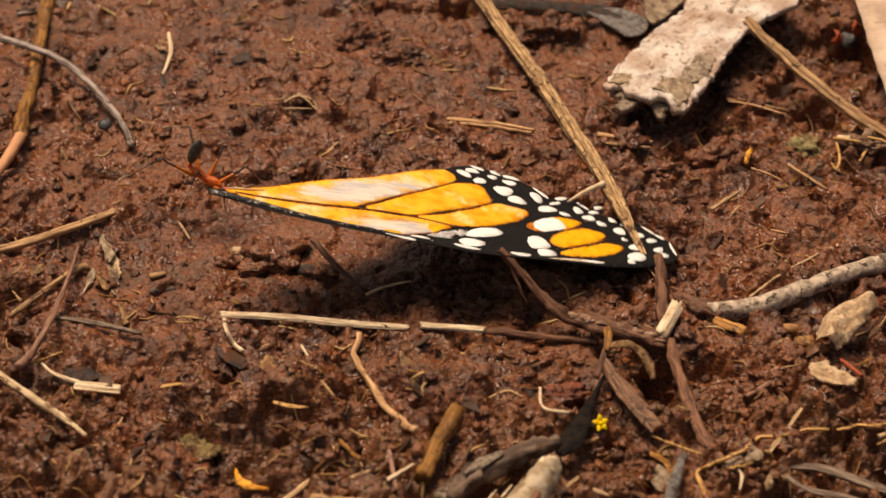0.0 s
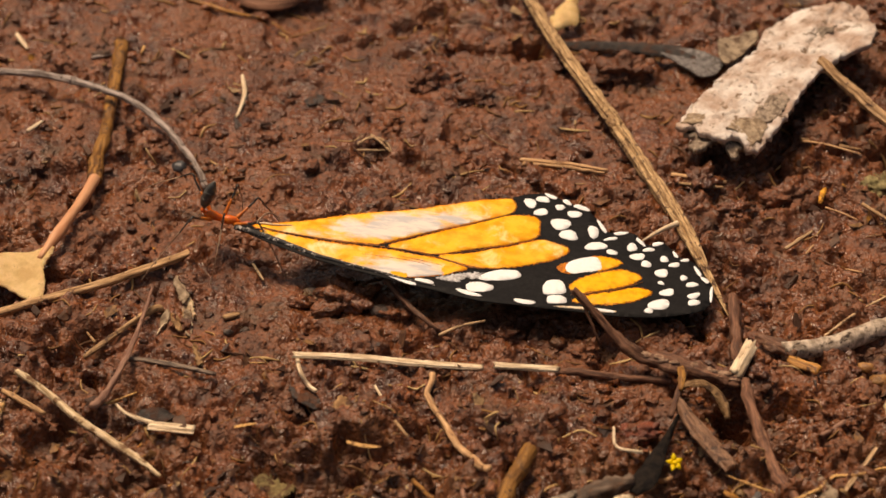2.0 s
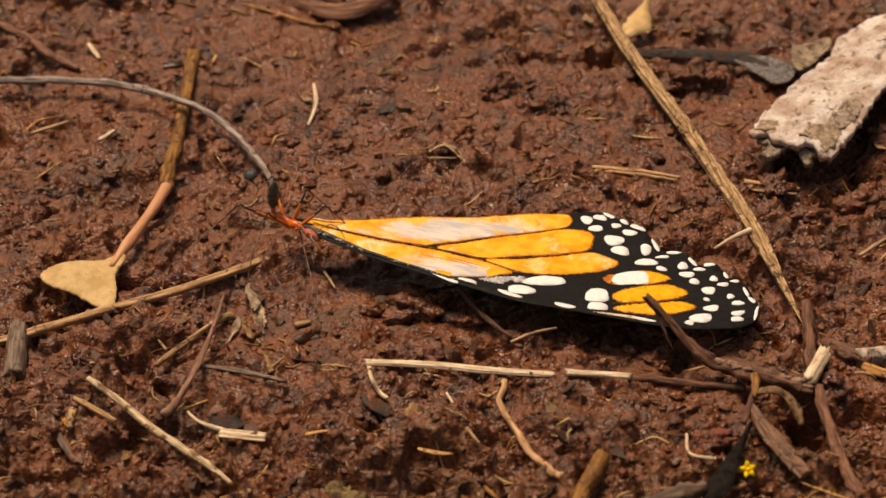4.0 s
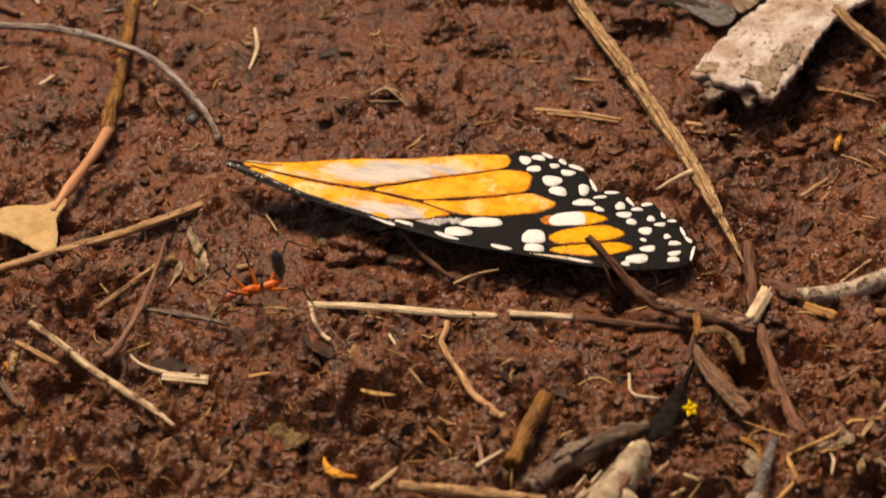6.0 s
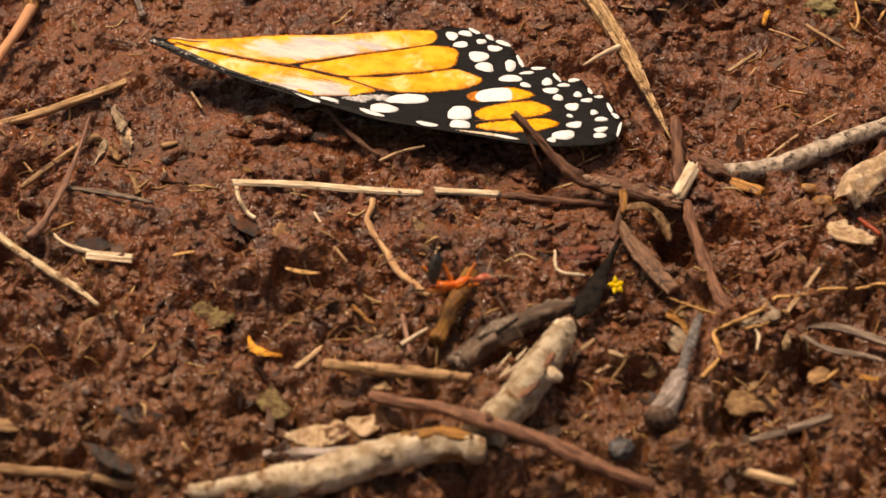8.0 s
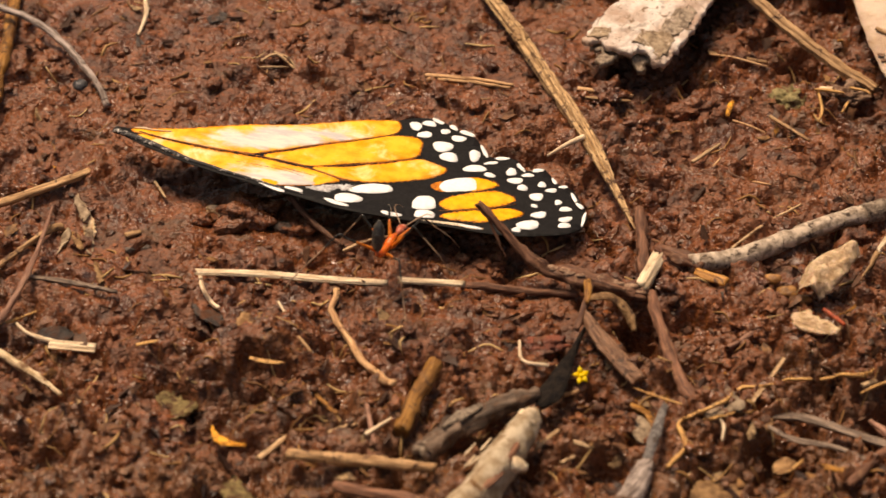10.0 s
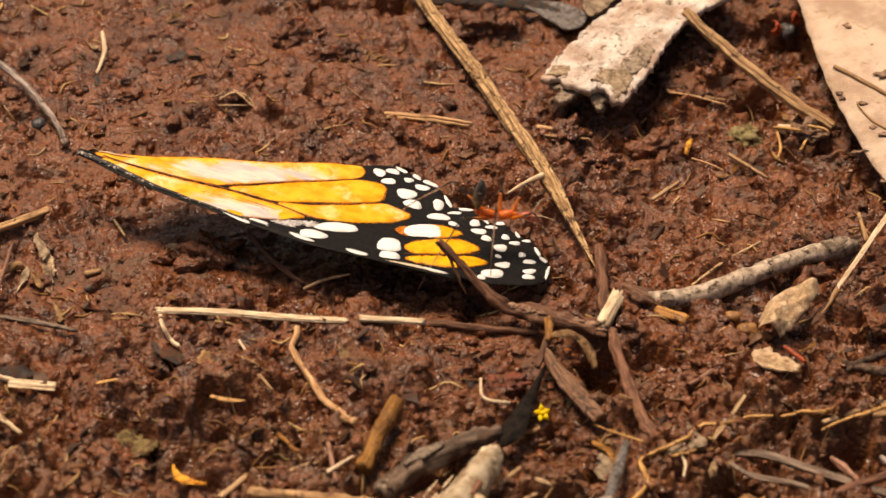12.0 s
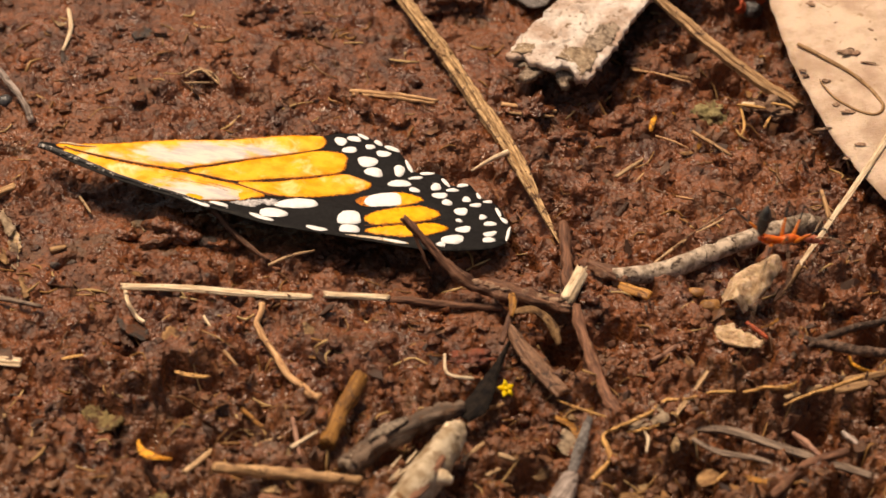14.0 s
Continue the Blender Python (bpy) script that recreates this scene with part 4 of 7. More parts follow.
def ant():
    body = tagged(new("ant"), "long-legged orange ant with black abdomen held upright", "ant")
    part(rod("thorax", [(-1.9, 0, 0.10), (-1.2, 0, 0.18), (-0.3, 0, 0.05), (0.4, 0, 0.0), (1.1, 0, 0.16), (1.8, 0, 0.12)], [0.22, 0.52, 0.42, 0.36, 0.52, 0.40, 0.20], ANT_ORANGE, sides=14, lumpy=0.04, step=0.2), body)
    part(rod("waist", [(-1.8, 0, 0.15), (-2.15, 0, 0.5), (-2.1, 0, 0.9)], [0.17, 0.28, 0.15], ANT_ORANGE, sides=10, lumpy=0.03, step=0.15), body)
    gaster = rod("abdomen", [(-2.1, 0, 0.85), (-2.1, 0, 1.5), (-2.0, 0, 2.4), (-1.8, 0, 3.7), (-1.7, 0, 4.5)], [0.14, 0.46, 0.60, 0.60, 0.42, 0.08], ANT_GASTER, sides=16, lumpy=0.02, step=0.18)
    part(gaster, body, "black egg-shaped abdomen")
    for z, r in ((1.55, 0.48), (2.3, 0.63), (3.2, 0.62)):
        ringlet = [(-2.05 + 0.12 * (z - 1.5) + (r + 0.01) * math.cos(a), (r + 0.01) * math.sin(a), z) for a in np.linspace(0, 2 * math.pi, 25)]
        part(rod("abdomen_ring", ringlet, [0.035, 0.035], ANT_BLACK, sides=5, lumpy=0.0, step=0.2), gaster)
    part(rod("neck", [(1.7, 0, 0.12), (2.2, 0, 0.0)], [0.18, 0.13], ANT_RED, sides=10, lumpy=0.02, step=0.15), body)
    head = rod("head", [(2.1, 0, 0.0), (2.7, 0, -0.06), (3.3, 0, -0.25), (3.9, 0, -0.55)], [0.16, 0.40, 0.50, 0.46, 0.26], ANT_RED, sides=14, lumpy=0.03, step=0.15)
    part(head, body, "reddish head")
    for s in (-1, 1):
        verts, faces = blob_data(0.13, 5, 1.0, 0.0)
        part(mesh_object("eye", verts + (2.95, 0.40 * s, 0.10), faces, ANT_BLACK), head)
        part(rod("jaw", [(3.75, 0.14 * s, -0.55), (4.1, 0.24 * s, -0.68), (4.4, 0.04 * s, -0.85)], [0.10, 0.09, 0.03], ANT_RED, sides=7, lumpy=0.0, step=0.15), head)
        feeler = rod("feeler", [(3.4, 0.25 * s, 0.08), (3.9, 0.9 * s, 0.65), (4.5, 1.5 * s, 1.0)], [0.07, 0.06, 0.06], ANT_SHIN, sides=6, lumpy=0.02, step=0.2)
        part(feeler, body, "long thin feeler")
        part(rod("feeler_tip", [(4.5, 1.5 * s, 1.0), (5.4, 1.7 * s, 0.7), (6.6, 1.6 * s, -0.4)], [0.055, 0.05, 0.04], ANT_SHIN, sides=6, lumpy=0.02, step=0.25), feeler)
    legs = []
    for s in (-1, 1):
        legs.append((ant_leg(body, "front_leg", (1.25, 0.34 * s, -0.2), (3.3, 2.2 * s, 1.9), (5.9, 3.7 * s, -1.6), (7.2, 4.3 * s, -3.9)), 0 if s > 0 else 1, s))
        legs.append((ant_leg(body, "middle_leg", (0.1, 0.36 * s, -0.25), (0.2, 2.8 * s, 2.7), (0.6, 5.2 * s, -1.0), (0.8, 6.2 * s, -3.9)), 1 if s > 0 else 0, s))
        legs.append((ant_leg(body, "hind_leg", (-1.0, 0.34 * s, -0.2), (-3.9, 3.3 * s, 2.3), (-6.9, 5.5 * s, -1.6), (-8.3, 6.5 * s, -3.9)), 0 if s > 0 else 1, s))
    return body, legs


WING = butterfly_wing()
ANT, LEGS = ant()

# ---- sticks, twigs and straws round the wing ----
stick("twig", "thin grey curved twig arching over the soil", "twig", [(-62, 32.5, 1.6), (-52.6, 31.0, 1.5), (-42.5, 30.4, 1.4), (-36.1, 29.1, 1.6), (-30.2, 25.5, 2.2), (-26.4, 23.2, 1.7), (-23.2, 19.6, 1.2), (-20.6, 15.2, 0.8), (-18.6, 10.0, 0.4)], [0.38, 0.40, 0.36, 0.34], GREYTWIG, flutes=3, depth=0.12)
stick("stem", "ochre brown dead stem lying on mud", "stem", [(-28.9, 36.4, 0.6), (-29.4, 25.8, 0.7), (-30.0, 19.5, 0.6), (-30.6, 10.8, 0.7)], [0.78, 0.62, 0.72, 0.80], OCHRE, sides=12, lumpy=0.12, ragged=0.6)
stick("twig", "straight tan dead twig lying on mud", "twig", [(-20.0, -1.4, 0.5), (-28.0, -5.6, 0.4), (-36.4, -9.2, 0.4), (-44.1, -12.7, 0.4), (-49, -14.8, 0.4)], [0.40, 0.42, 0.45], TAN, sides=20, flutes=4, depth=0.16, ragged=1.0, wobble=0.04)
twig = stick("twig", "short tan twig with bent end", "twig", [(-30.1, -16.2, -0.8), (-27.5, -14.1, 0.0), (-24.8, -11.5, 0.4), (-23.0, -9.8, 0.2), (-22.2, -9.4, -0.6)], [0.26, 0.28, 0.30, 0.42, 0.2], TAN, lumpy=0.2)
part(rod("side_shoot", [(-30.0, -12.5, -0.6), (-29.1, -14.2, -0.5)], [0.10, 0.16], TAN), twig)
stick("twig", "thin reddish grey twig crossing a tan one", "twig", [(-23.3, -7.7, 1.4), (-25.1, -16.1, 1.2), (-27.0, -22.4, 0.8), (-28.5, -25.1, 0.4)], [0.16, 0.28, 0.36, 0.38], REDDISH)
stick("twig", "pale blotched stick with broken ends", "twig", [(-36.3, -20.8, 1.6), (-34.2, -22.3, 1.0), (-31.6, -24.8, 0.4), (-29.3, -27.0, -0.0), (-26.7, -29.1, -0.4), (-24.2, -31.3, -0.6), (-21.7, -34.0, -0.7)], [0.30, 0.36, 0.34, 0.38, 0.42, 0.38, 0.18], BLOTCH, ragged=1.0, lumpy=0.16, wobble=0.04)
tail = stick("straw", "cream straw chip with a curled tail", "straw", [(-26.7, -24.4, 0.4), (-25.2, -26.3, 0.4), (-22.6, -27.9, 0.5)], [0.14, 0.20, 0.28], PALE)
part(strip("flat_end", [(-23.0, -28.3, 0.6), (-20.7, -28.8, 0.7), (-18.5, -29.1, 0.6)], [1.2, 1.3, 1.25], 0.25, PALE, 0.08, 0.0, 25, ragged=0.06, step=0.3, relief=lambda a, c: 0.09 * math.sin(11 * c)), tail, "flat cream fibre end")
stick("straw", "broken cream straw flecked with mud", "straw", [(-9.0, -18.2, 0.8), (-2.6, -18.8, 0.8), (3.2, -19.7, 0.7), (9.6, -20.2, 0.4)], [0.40, 0.44, 0.44, 0.38], PALE, sides=24, flutes=8, depth=0.16, lumpy=0.03, ragged=1.4, flat=0.5, share=96)
stick("straw", "short cream straw piece in mud", "straw", [(10.9, -20.5, 0.9), (17.2, -21.3, 0.9)], [0.42, 0.40], PALE, sides=24, flutes=8, depth=0.16, lumpy=0.03, ragged=1.6, flat=0.5, share=96)
stick("twig", "dark thin twig running under a fork", "twig", [(17.0, -21.3, 0.6), (21.8, -22.1, 0.6), (28.4, -23.1, 0.6)], [0.40, 0.42, 0.38], BROWN, lumpy=0.1)
stick("straw", "tiny hooked cream fibre beside straw", "straw", [(-8.7, -18.4, 0.6), (-8.4, -20.1, 0.5), (-7.6, -22.4, 0.4), (-6.8, -23.3, 0.3)], [0.20, 0.22, 0.24], PALE, limp=True)
stick("twig", "curved tan rootlet lying on mud", "twig", [(4.5, -21.3, 0.5), (4.4, -24.7, 0.5), (5.5, -28.3, 0.4), (7.3, -32.5, 0.4), (8.8, -34.1, 0.4), (9.8, -34.7, 0.4)], [0.32, 0.32, 0.34, 0.38], SIENNA, lumpy=0.24, wobble=0.2, limp=True)
fork = stick("forked_twig", "dark brown forked twig, tip over the wing", "twig", [(19.0, -15.6, 6.3), (21.0, -17.3, 4.5), (23.3, -19.3, 2.8), (26.0, -20.5, 1.5), (29.6, -21.6, 1.1), (32.8, -22.9, 0.9), (34.9, -23.7, 0.8)], [0.34, 0.42, 0.50, 0.72, 0.98, 0.88, 0.7], BROWN, settle=False, sides=18, lumpy=0.28, ragged=0.8)
part(rod("splinter", [(19.6, -15.8, 5.7), (20.8, -17.8, 3.6), (21.4, -18.8, 2.0)], [0.18, 0.14, 0.06], BROWN, lumpy=0.15), fork)
part(rod("hook", [(29.2, -22.8, 1.6), (28.9, -25.0, 1.6), (27.7, -28.8, 1.1)], [0.46, 0.36, 0.26], BROWN, lumpy=0.15), fork)
part(strip("curled_bark", [(28.9, -25.2, 1.6), (30.2, -25.2, 2.0), (31.8, -25.6, 1.9), (33.0, -26.9, 1.2), (33.3, -28.6, 0.4)], [0.5, 0.9, 1.0, 1.1, 0.5], 0.2, ROTLEAF, 0.25, 0.08, 13, ragged=0.35, step=0.25, curl=0.2), fork, "curled orange-brown bark peeling off")
part(strip("pale_top", [(29.2, -22.9, 2.2), (29.0, -24.4, 2.2), (28.8, -26.0, 1.9)], [0.6, 0.8, 0.3], 0.2, OCHRE, 0.15, 0.06, 11, ragged=0.3, step=0.25), fork, "ochre wood where the bark is gone")
for x, y, z, r in ((25.8, -20.5, 2.0, 0.5), (27.4, -21.1, 1.9, 0.65), (28.8, -21.5, 1.8, 0.55), (30.6, -22.1, 1.7, 0.6), (32.0, -22.7, 1.6, 0.5), (33.4, -23.2, 1.4, 0.55), (34.5, -23.6, 1.3, 0.45)):
    verts, faces = blob_data(r, int(10 * x), 0.5, 0.9)
    part(mesh_object("mud_lump", verts * (1.5, 0.8, 1.0) + (x, y, z), faces, DIRT), fork, "dried mud stuck to the bark")
stick("twig", "upright brown twig meeting the fork", "twig", [(35.5, -11.0, 1.2), (35.1, -17.1, 1.1), (35.1, -22.1, 0.9)], [0.55, 0.62, 0.55], BROWN, lumpy=0.2)
stick("twig", "brown twig running down from the fork", "twig", [(35.2, -23.3, 0.7), (36.0, -29.2, 0.7), (36.7, -35.0, 0.7), (37.7, -38.2, 0.6), (38.8, -40.6, 0.5)], [0.58, 0.68, 0.62, 0.5], BROWN, sides=12, lumpy=0.2)
stick("wood_chip", "pale splintered wood stub by the fork", "wood", [(36.5, -19.0, 1.6), (34.4, -23.2, 1.3)], [0.74, 0.68], PALE, flutes=6, depth=0.14, ragged=1.3, sides=18)
tagged(strip("dead_leaf", [(28.4, -28.4, 0.7), (26.9, -31.9, 0.7), (25.5, -35.1, 0.7), (24.2, -37.7, 0.7), (23.2, -39.3, 0.7)], [0.35, 0.8, 1.9, 2.3, 0.8], 0.25, BLACKLEAF, 0.25, 0.05, 17, ragged=0.12, step=0.3), "narrow blackened dead leaf on mud", "leaf")
tagged(strip("bark_strip", [(28.5, -26.4, 1.0), (30.4, -31.3, 0.9), (33.0, -36.2, 0.8)], [1.1, 1.8, 1.8], 0.5, STRIPBARK, 0.3, 0.12, 17, ragged=0.10, step=0.3), "flat brown bark strip lying on mud", "bark")
stick("straw", "small bent cream straw", "straw", [(22.1, -29.3, 0.4), (22.2, -32.0, 0.3), (24.6, -32.9, 0.3)], [0.14, 0.17, 0.18], PALE)
stalk = stick("grass_stalk", "long jointed dry grass stalk, lower end splitting", "stalk", [(16.9, 44.9, 1.5), (20.0, 34.3, 1.4), (23.2, 25.5, 1.3), (25.9, 18.3, 1.2)], [0.62, 0.64, 0.68, 0.72], STALK, sides=42, flutes=7, depth=0.17, ragged=0.8, step=0.4)
part(rod("lower_stalk", [(25.6, 19.0, 1.2), (28.7, 9.5, 1.0), (32.0, -0.6, 0.6), (34.6, -11.6, 0.3)], [0.70, 0.66, 0.52, 0.20], STALK, sides=42, flutes=6, depth=0.24, ragged=0.8, step=0.4), stalk)
part(rod("split_fibre", [(27.0, 14.5, 1.3), (29.9, 7.8, 1.2), (32.3, 0.4, 0.9), (33.5, -4.6, 0.5)], [0.22, 0.34, 0.30, 0.10], STALK, flutes=3, depth=0.2), stalk)
part(rod("split_fibre", [(31.0, 1.0, 0.8), (33.0, -6.0, 0.6), (35.0, -13.4, 0.4)], [0.35, 0.30, 0.08], STALK, flutes=3, depth=0.15), stalk)
part(rod("joint", [(25.45, 19.7, 1.2), (25.9, 18.2, 1.2)], [0.78, 0.78], TAN, sides=14, lumpy=0.08), stalk, "dark joint")
part(rod("thorn", [(30.9, 1.1, 1.4), (29.0, 0.0, 1.3), (26.9, -1.3, 0.9)], [0.30, 0.24, 0.12], PALE), stalk, "short pale side shoot")
tagged(strip("leaf_scrap", [(19.4, 36.8, 1.0), (21.2, 38.8, 1.5), (22.9, 43.9, 1.9)], [1.4, 2.6, 0.5], 0.2, GOLDLEAF, 0.5, 0.12, ragged=0.4, rest=True), "crumpled tan leaf scrap beside the stalk", "leaf")
tagged(strip("dead_leaf", [(20.6, 34.4, 0.8), (26.9, 34.1, 0.8), (33.1, 32.6, 1.0), (38.4, 29.6, 0.8)], [1.6, 1.9, 2.6, 3.4], 0.3, SLATE, 0.4, 0.06, rest=True), "slate-dark strap-shaped dead leaf", "leaf")
KINDS = {id(PALE): "pale dry straw fragment on soil", id(STRAW): "thin dry straw fragment on soil", id(TAN): "short tan plant fragment on soil", id(SIENNA): "flat sienna straw fragment on soil",
         id(BROWN): "short brown twig fragment on soil", id(DARK): "small dark twig fragment on soil", id(REDDISH): "thin reddish rootlet on soil"}
STRAWS_FAR = [
    ([(15.0, 13.6, 0.6), (19.7, 12.7, 0.6), (24.3, 11.4, 0.6)], 0.26, SIENNA), ([(15.3, 12.9, 0.6), (19.9, 12.0, 0.6), (24.0, 10.8, 0.6)], 0.22, TAN), ([(31.0, 10.6, 0.5), (36.8, 9.1, 0.5)], 0.26, SIENNA),
    ([(31.7, 9.0, 0.5), (36.5, 8.3, 0.4)], 0.2, TAN), ([(-15.2, 30.0, 0.6), (-14.9, 26.4, 0.5), (-15.7, 22.4, 0.4)], 0.24, PALE),
    ([(-3.1, 16.5, 0.4), (-0.8, 17.8, 0.8), (1.3, 15.4, 0.4)], 0.14, STRAW), ([(-1.0, 18.5, 0.6), (0.7, 16.7, 0.9), (1.4, 14.8, 0.3)], 0.14, STRAW),
    ([(-2.9, 16.1, 0.4), (0.5, 16.0, 0.4)], 0.12, STRAW),
    ([(5.5, -15.0, 0.3), (7.7, -14.7, 1.2), (10.1, -14.8, 1.9)], 0.16, STRAW), ([(0.2, -7.9, 1.8), (2.6, -11.3, 1.0), (5.6, -14.3, 0.3)], 0.28, BROWN),
    ([(-41.0, 38.9, 0.6), (-39.5, 36.0, 0.5)], 0.28, PALE), ([(-38.4, 20.3, 0.6), (-36.9, 22.2, 0.5)], 0.24, PALE)]
STRAWS_OPEN = [
    ([(-1.0, -22.6, 0.4), (-0.2, -24.6, 0.4), (0.6, -25.7, 0.3)], 0.14, PALE), ([(0.9, -27.7, 0.4), (2.1, -29.9, 0.3)], 0.17, TAN),
    ([(-37.6, -22.4, 0.4), (-33.2, -26.1, 0.5)], 0.30, TAN), ([(-34.3, -29.1, 0.5), (-31.5, -26.8, 0.5)], 0.36, TAN),
    ([(-39.3, -25.7, 0.5), (-37.5, -30.6, 0.5), (-36.5, -32.2, 0.5)], 0.36, BROWN), ([(-37.6, -24.2, 0.5), (-37.7, -26.9, 0.4)], 0.40, STRAW),
    ([(-32.1, 34.4, 0.5), (-30.2, 35.1, 0.5)], 0.42, DARK),
    ([(45.6, 16.6, 0.5), (51.9, 14.5, 0.5)], 0.22, TAN), ([(50.8, 4.9, 0.5), (54.4, 0.6, 0.5)], 0.2, TAN), ([(41.8, -2.5, 0.5), (45.0, 0.3, 0.6)], 0.2, STRAW)]
STRAWS_SIDE = [
    ([(56.7, 9.6, 0.5), (59.3, 9.1, 0.5)], 0.26, PALE), ([(44.2, -16.3, 0.3), (47.7, -13.5, 0.9), (52.0, -10.0, 0.6)], 0.15, STRAW),
    ([(54.0, -37.5, 0.5), (60.0, -35.0, 0.5)], 0.27, STRAW), ([(59.9, -35.4, 0.5), (64.3, -34.4, 0.5)], 0.42, TAN),
    ([(22.5, -44.9, 0.4), (24.9, -42.4, 0.5)], 0.24, STRAW), ([(24.7, -46.9, 0.4), (27.2, -45.2, 0.4)], 0.22, STRAW),
    ([(7.1, -38.9, 1.4), (7.7, -44.1, 0.5)], 0.23, REDDISH), ([(3.0, -41.9, 0.4), (6.2, -40.5, 0.5)], 0.24, STRAW), ([(6.3, -42.2, 0.4), (9.4, -39.8, 0.6)], 0.22, PALE),
    ([(-3.1, -45.2, 0.5), (-0.4, -42.3, 0.5)], 0.30, STRAW), ([(26.1, -43.5, 0.4), (27.6, -44.4, 0.4)], 0.26, STRAW), ([(14.5, -33.3, 0.6), (17.7, -34.5, 0.4)], 0.2, REDDISH)]
STRAWS_NEAR = [
    ([(-13.4, -3.2, 0.4), (-12.2, -6.0, 0.4)], 0.16, STRAW), ([(-16.2, -12.0, 0.5), (-14.6, -11.4, 0.5)], 0.30, TAN), 
    ([(42.0, -31.5, 0.4), (46.0, -28.6, 0.5)], 0.28, REDDISH), ([(-46.0, 22.0, 0.5), (-42.0, 24.0, 0.6)], 0.18, STRAW), ([(-43.5, 47.8, 0.6), (-35.7, 48.2, 0.6)], 0.4, DARK)]
for pts, r, material in STRAWS_FAR + STRAWS_OPEN + STRAWS_SIDE + STRAWS_NEAR:
    stick("straw", KINDS[id(material)], "straw", pts, [r, r * 1.1, r * 0.7], material, "loose straw fragments", sides=8, ragged=0.8, lumpy=0.14)

stick("stick", "dark grey ribbed stick half in mud", "stick", [(-44.0, -11.9, 1.1), (-43.9, -15.4, 0.9), (-43.8, -19.2, 0.6)], [0.9, 1.0, 1.0], WETWOOD, sides=20, flutes=6, depth=0.1, ragged=0.6)
tagged(plate("leaf_scrap", ring([(-21.6, -10.1), (-21.0, -10.0), (-20.4, -12.5), (-20.8, -13.0), (-21.4, -11.6)]), lambda x, y: -0.32 + 0.3 * math.sin(2 * x + y), 0.15, ROTLEAF, 0.4, 0.2, 21, rest=True), "dry tan leaf shred on mud", "leaf")
tagged(plate("leaf_scrap", ring([(-20.3, -9.9), (-19.5, -10.5), (-19.5, -13.2), (-20.0, -13.3)]), lambda x, y: -0.26 + 0.3 * math.sin(2 * x + y), 0.15, SKELETON, 0.4, 0.2, 22, rest=True), "greyish dry leaf shred on mud", "leaf")
for n, (outline, material) in enumerate(((([(-21.5, -6.1), (-20.9, -4.6), (-20.3, -5.4), (-19.8, -8.3), (-20.4, -9.4), (-21.0, -7.9)]), SKELETON), ([(-20.4, -9.0), (-19.7, -8.6), (-19.2, -11.4), (-19.7, -12.6), (-20.4, -11.5)], CURL), ([(-22.9, -11.8), (-22.0, -10.7), (-21.7, -11.6), (-22.4, -12.9)], SKELETON), ([(-19.2, -15.8), (-18.5, -16.1), (-18.1, -18.9), (-18.7, -19.1)], ROTLEAF))):
    tagged(plate("leaf_scrap", ring(outline), lambda x, y: 0.4 + 0.35 * math.sin(2.3 * x + y), 0.12, material, 0.4, 0.25, 80 + n, rest=True), "crumpled translucent leaf shred on mud", "leaf", "leaf shreds")
stick("twig", "straight grey-brown twig half sunk in mud", "twig", [(-25.8, -17.7, 0.4), (-21.3, -18.9, 0.4), (-16.7, -20.5, 0.4)], [0.24, 0.34, 0.22], WETWOOD, sides=14, flutes=3, depth=0.12, flat=0.7, ragged=1.0, wobble=0.05)
tagged(strip("leaf_scrap", [(-8.4, -9.8, 0.9), (-7.8, -8.7, 0.9), (-6.9, -8.9, 0.9), (-6.7, -10.0, 0.9)], [0.5, 1.0, 0.9, 0.4], 0.15, CURL, 0.2, 0.05, 11, ragged=0.3, step=0.2, rest=True), "curled amber leaf scrap on mud", "leaf")
for x, y, r in ((-5.7, -9.7, 0.9), (-6.4, -10.7, 0.6), (-0.3, -10.9, 0.8), (-1.0, -10.1, 0.5), (-15.8, -12.9, 0.5), (-14.1, -11.9, 0.5)):
    blob("pebble", "small dark grey-brown pebble in mud", "pebble", x, y, r, DARKSTONE, 0.75, 0.5, 0.3, (1.1, 0.9), 20, "small pebbles")
stick("straw", "fine pale fibre on mud", "straw", [(-23.0, -12.8, -0.9), (-22.5, -11.6, -0.7), (-21.9, -11.2, -0.5)], [0.08, 0.10, 0.06], PALE, lumpy=0.2, ragged=0.6)
stick("straw", "orange-brown bit on mud", "straw", [(-18.7, -18.2, 0.7), (-18.2, -19.1, 0.5), (-17.7, -19.9, 0.3)], [0.16, 0.20, 0.12], ROOT, lumpy=0.2, ragged=0.6)
stick("twig", "brown-grey stick half in mud", "twig", [(-39.5, -25.6, 0.4), (-37.9, -29.4, -0.1), (-36.2, -31.1, -0.6)], [0.29, 0.36, 0.22], WETWOOD, lumpy=0.2, ragged=0.6)
stick("straw", "yellow straw knot on mud", "straw", [(-37.5, -24.1, 0.4), (-37.6, -24.6, -0.1), (-37.8, -25.3, -0.6)], [0.22, 0.28, 0.17], ROOT, lumpy=0.2, ragged=0.6)
stick("straw", "orange plant bit on mud", "straw", [(-38.5, -24.9, -0.0), (-38.1, -25.6, -0.6)], [0.19, 0.24, 0.14], ORANGE_BIT, lumpy=0.2, ragged=0.6)
stick("straw", "thin ochre straw on mud", "straw", [(-28.3, -24.6, 0.0), (-26.5, -23.1, -0.5), (-24.6, -21.5, -0.9)], [0.13, 0.16, 0.10], ROOT, lumpy=0.2, ragged=0.6)
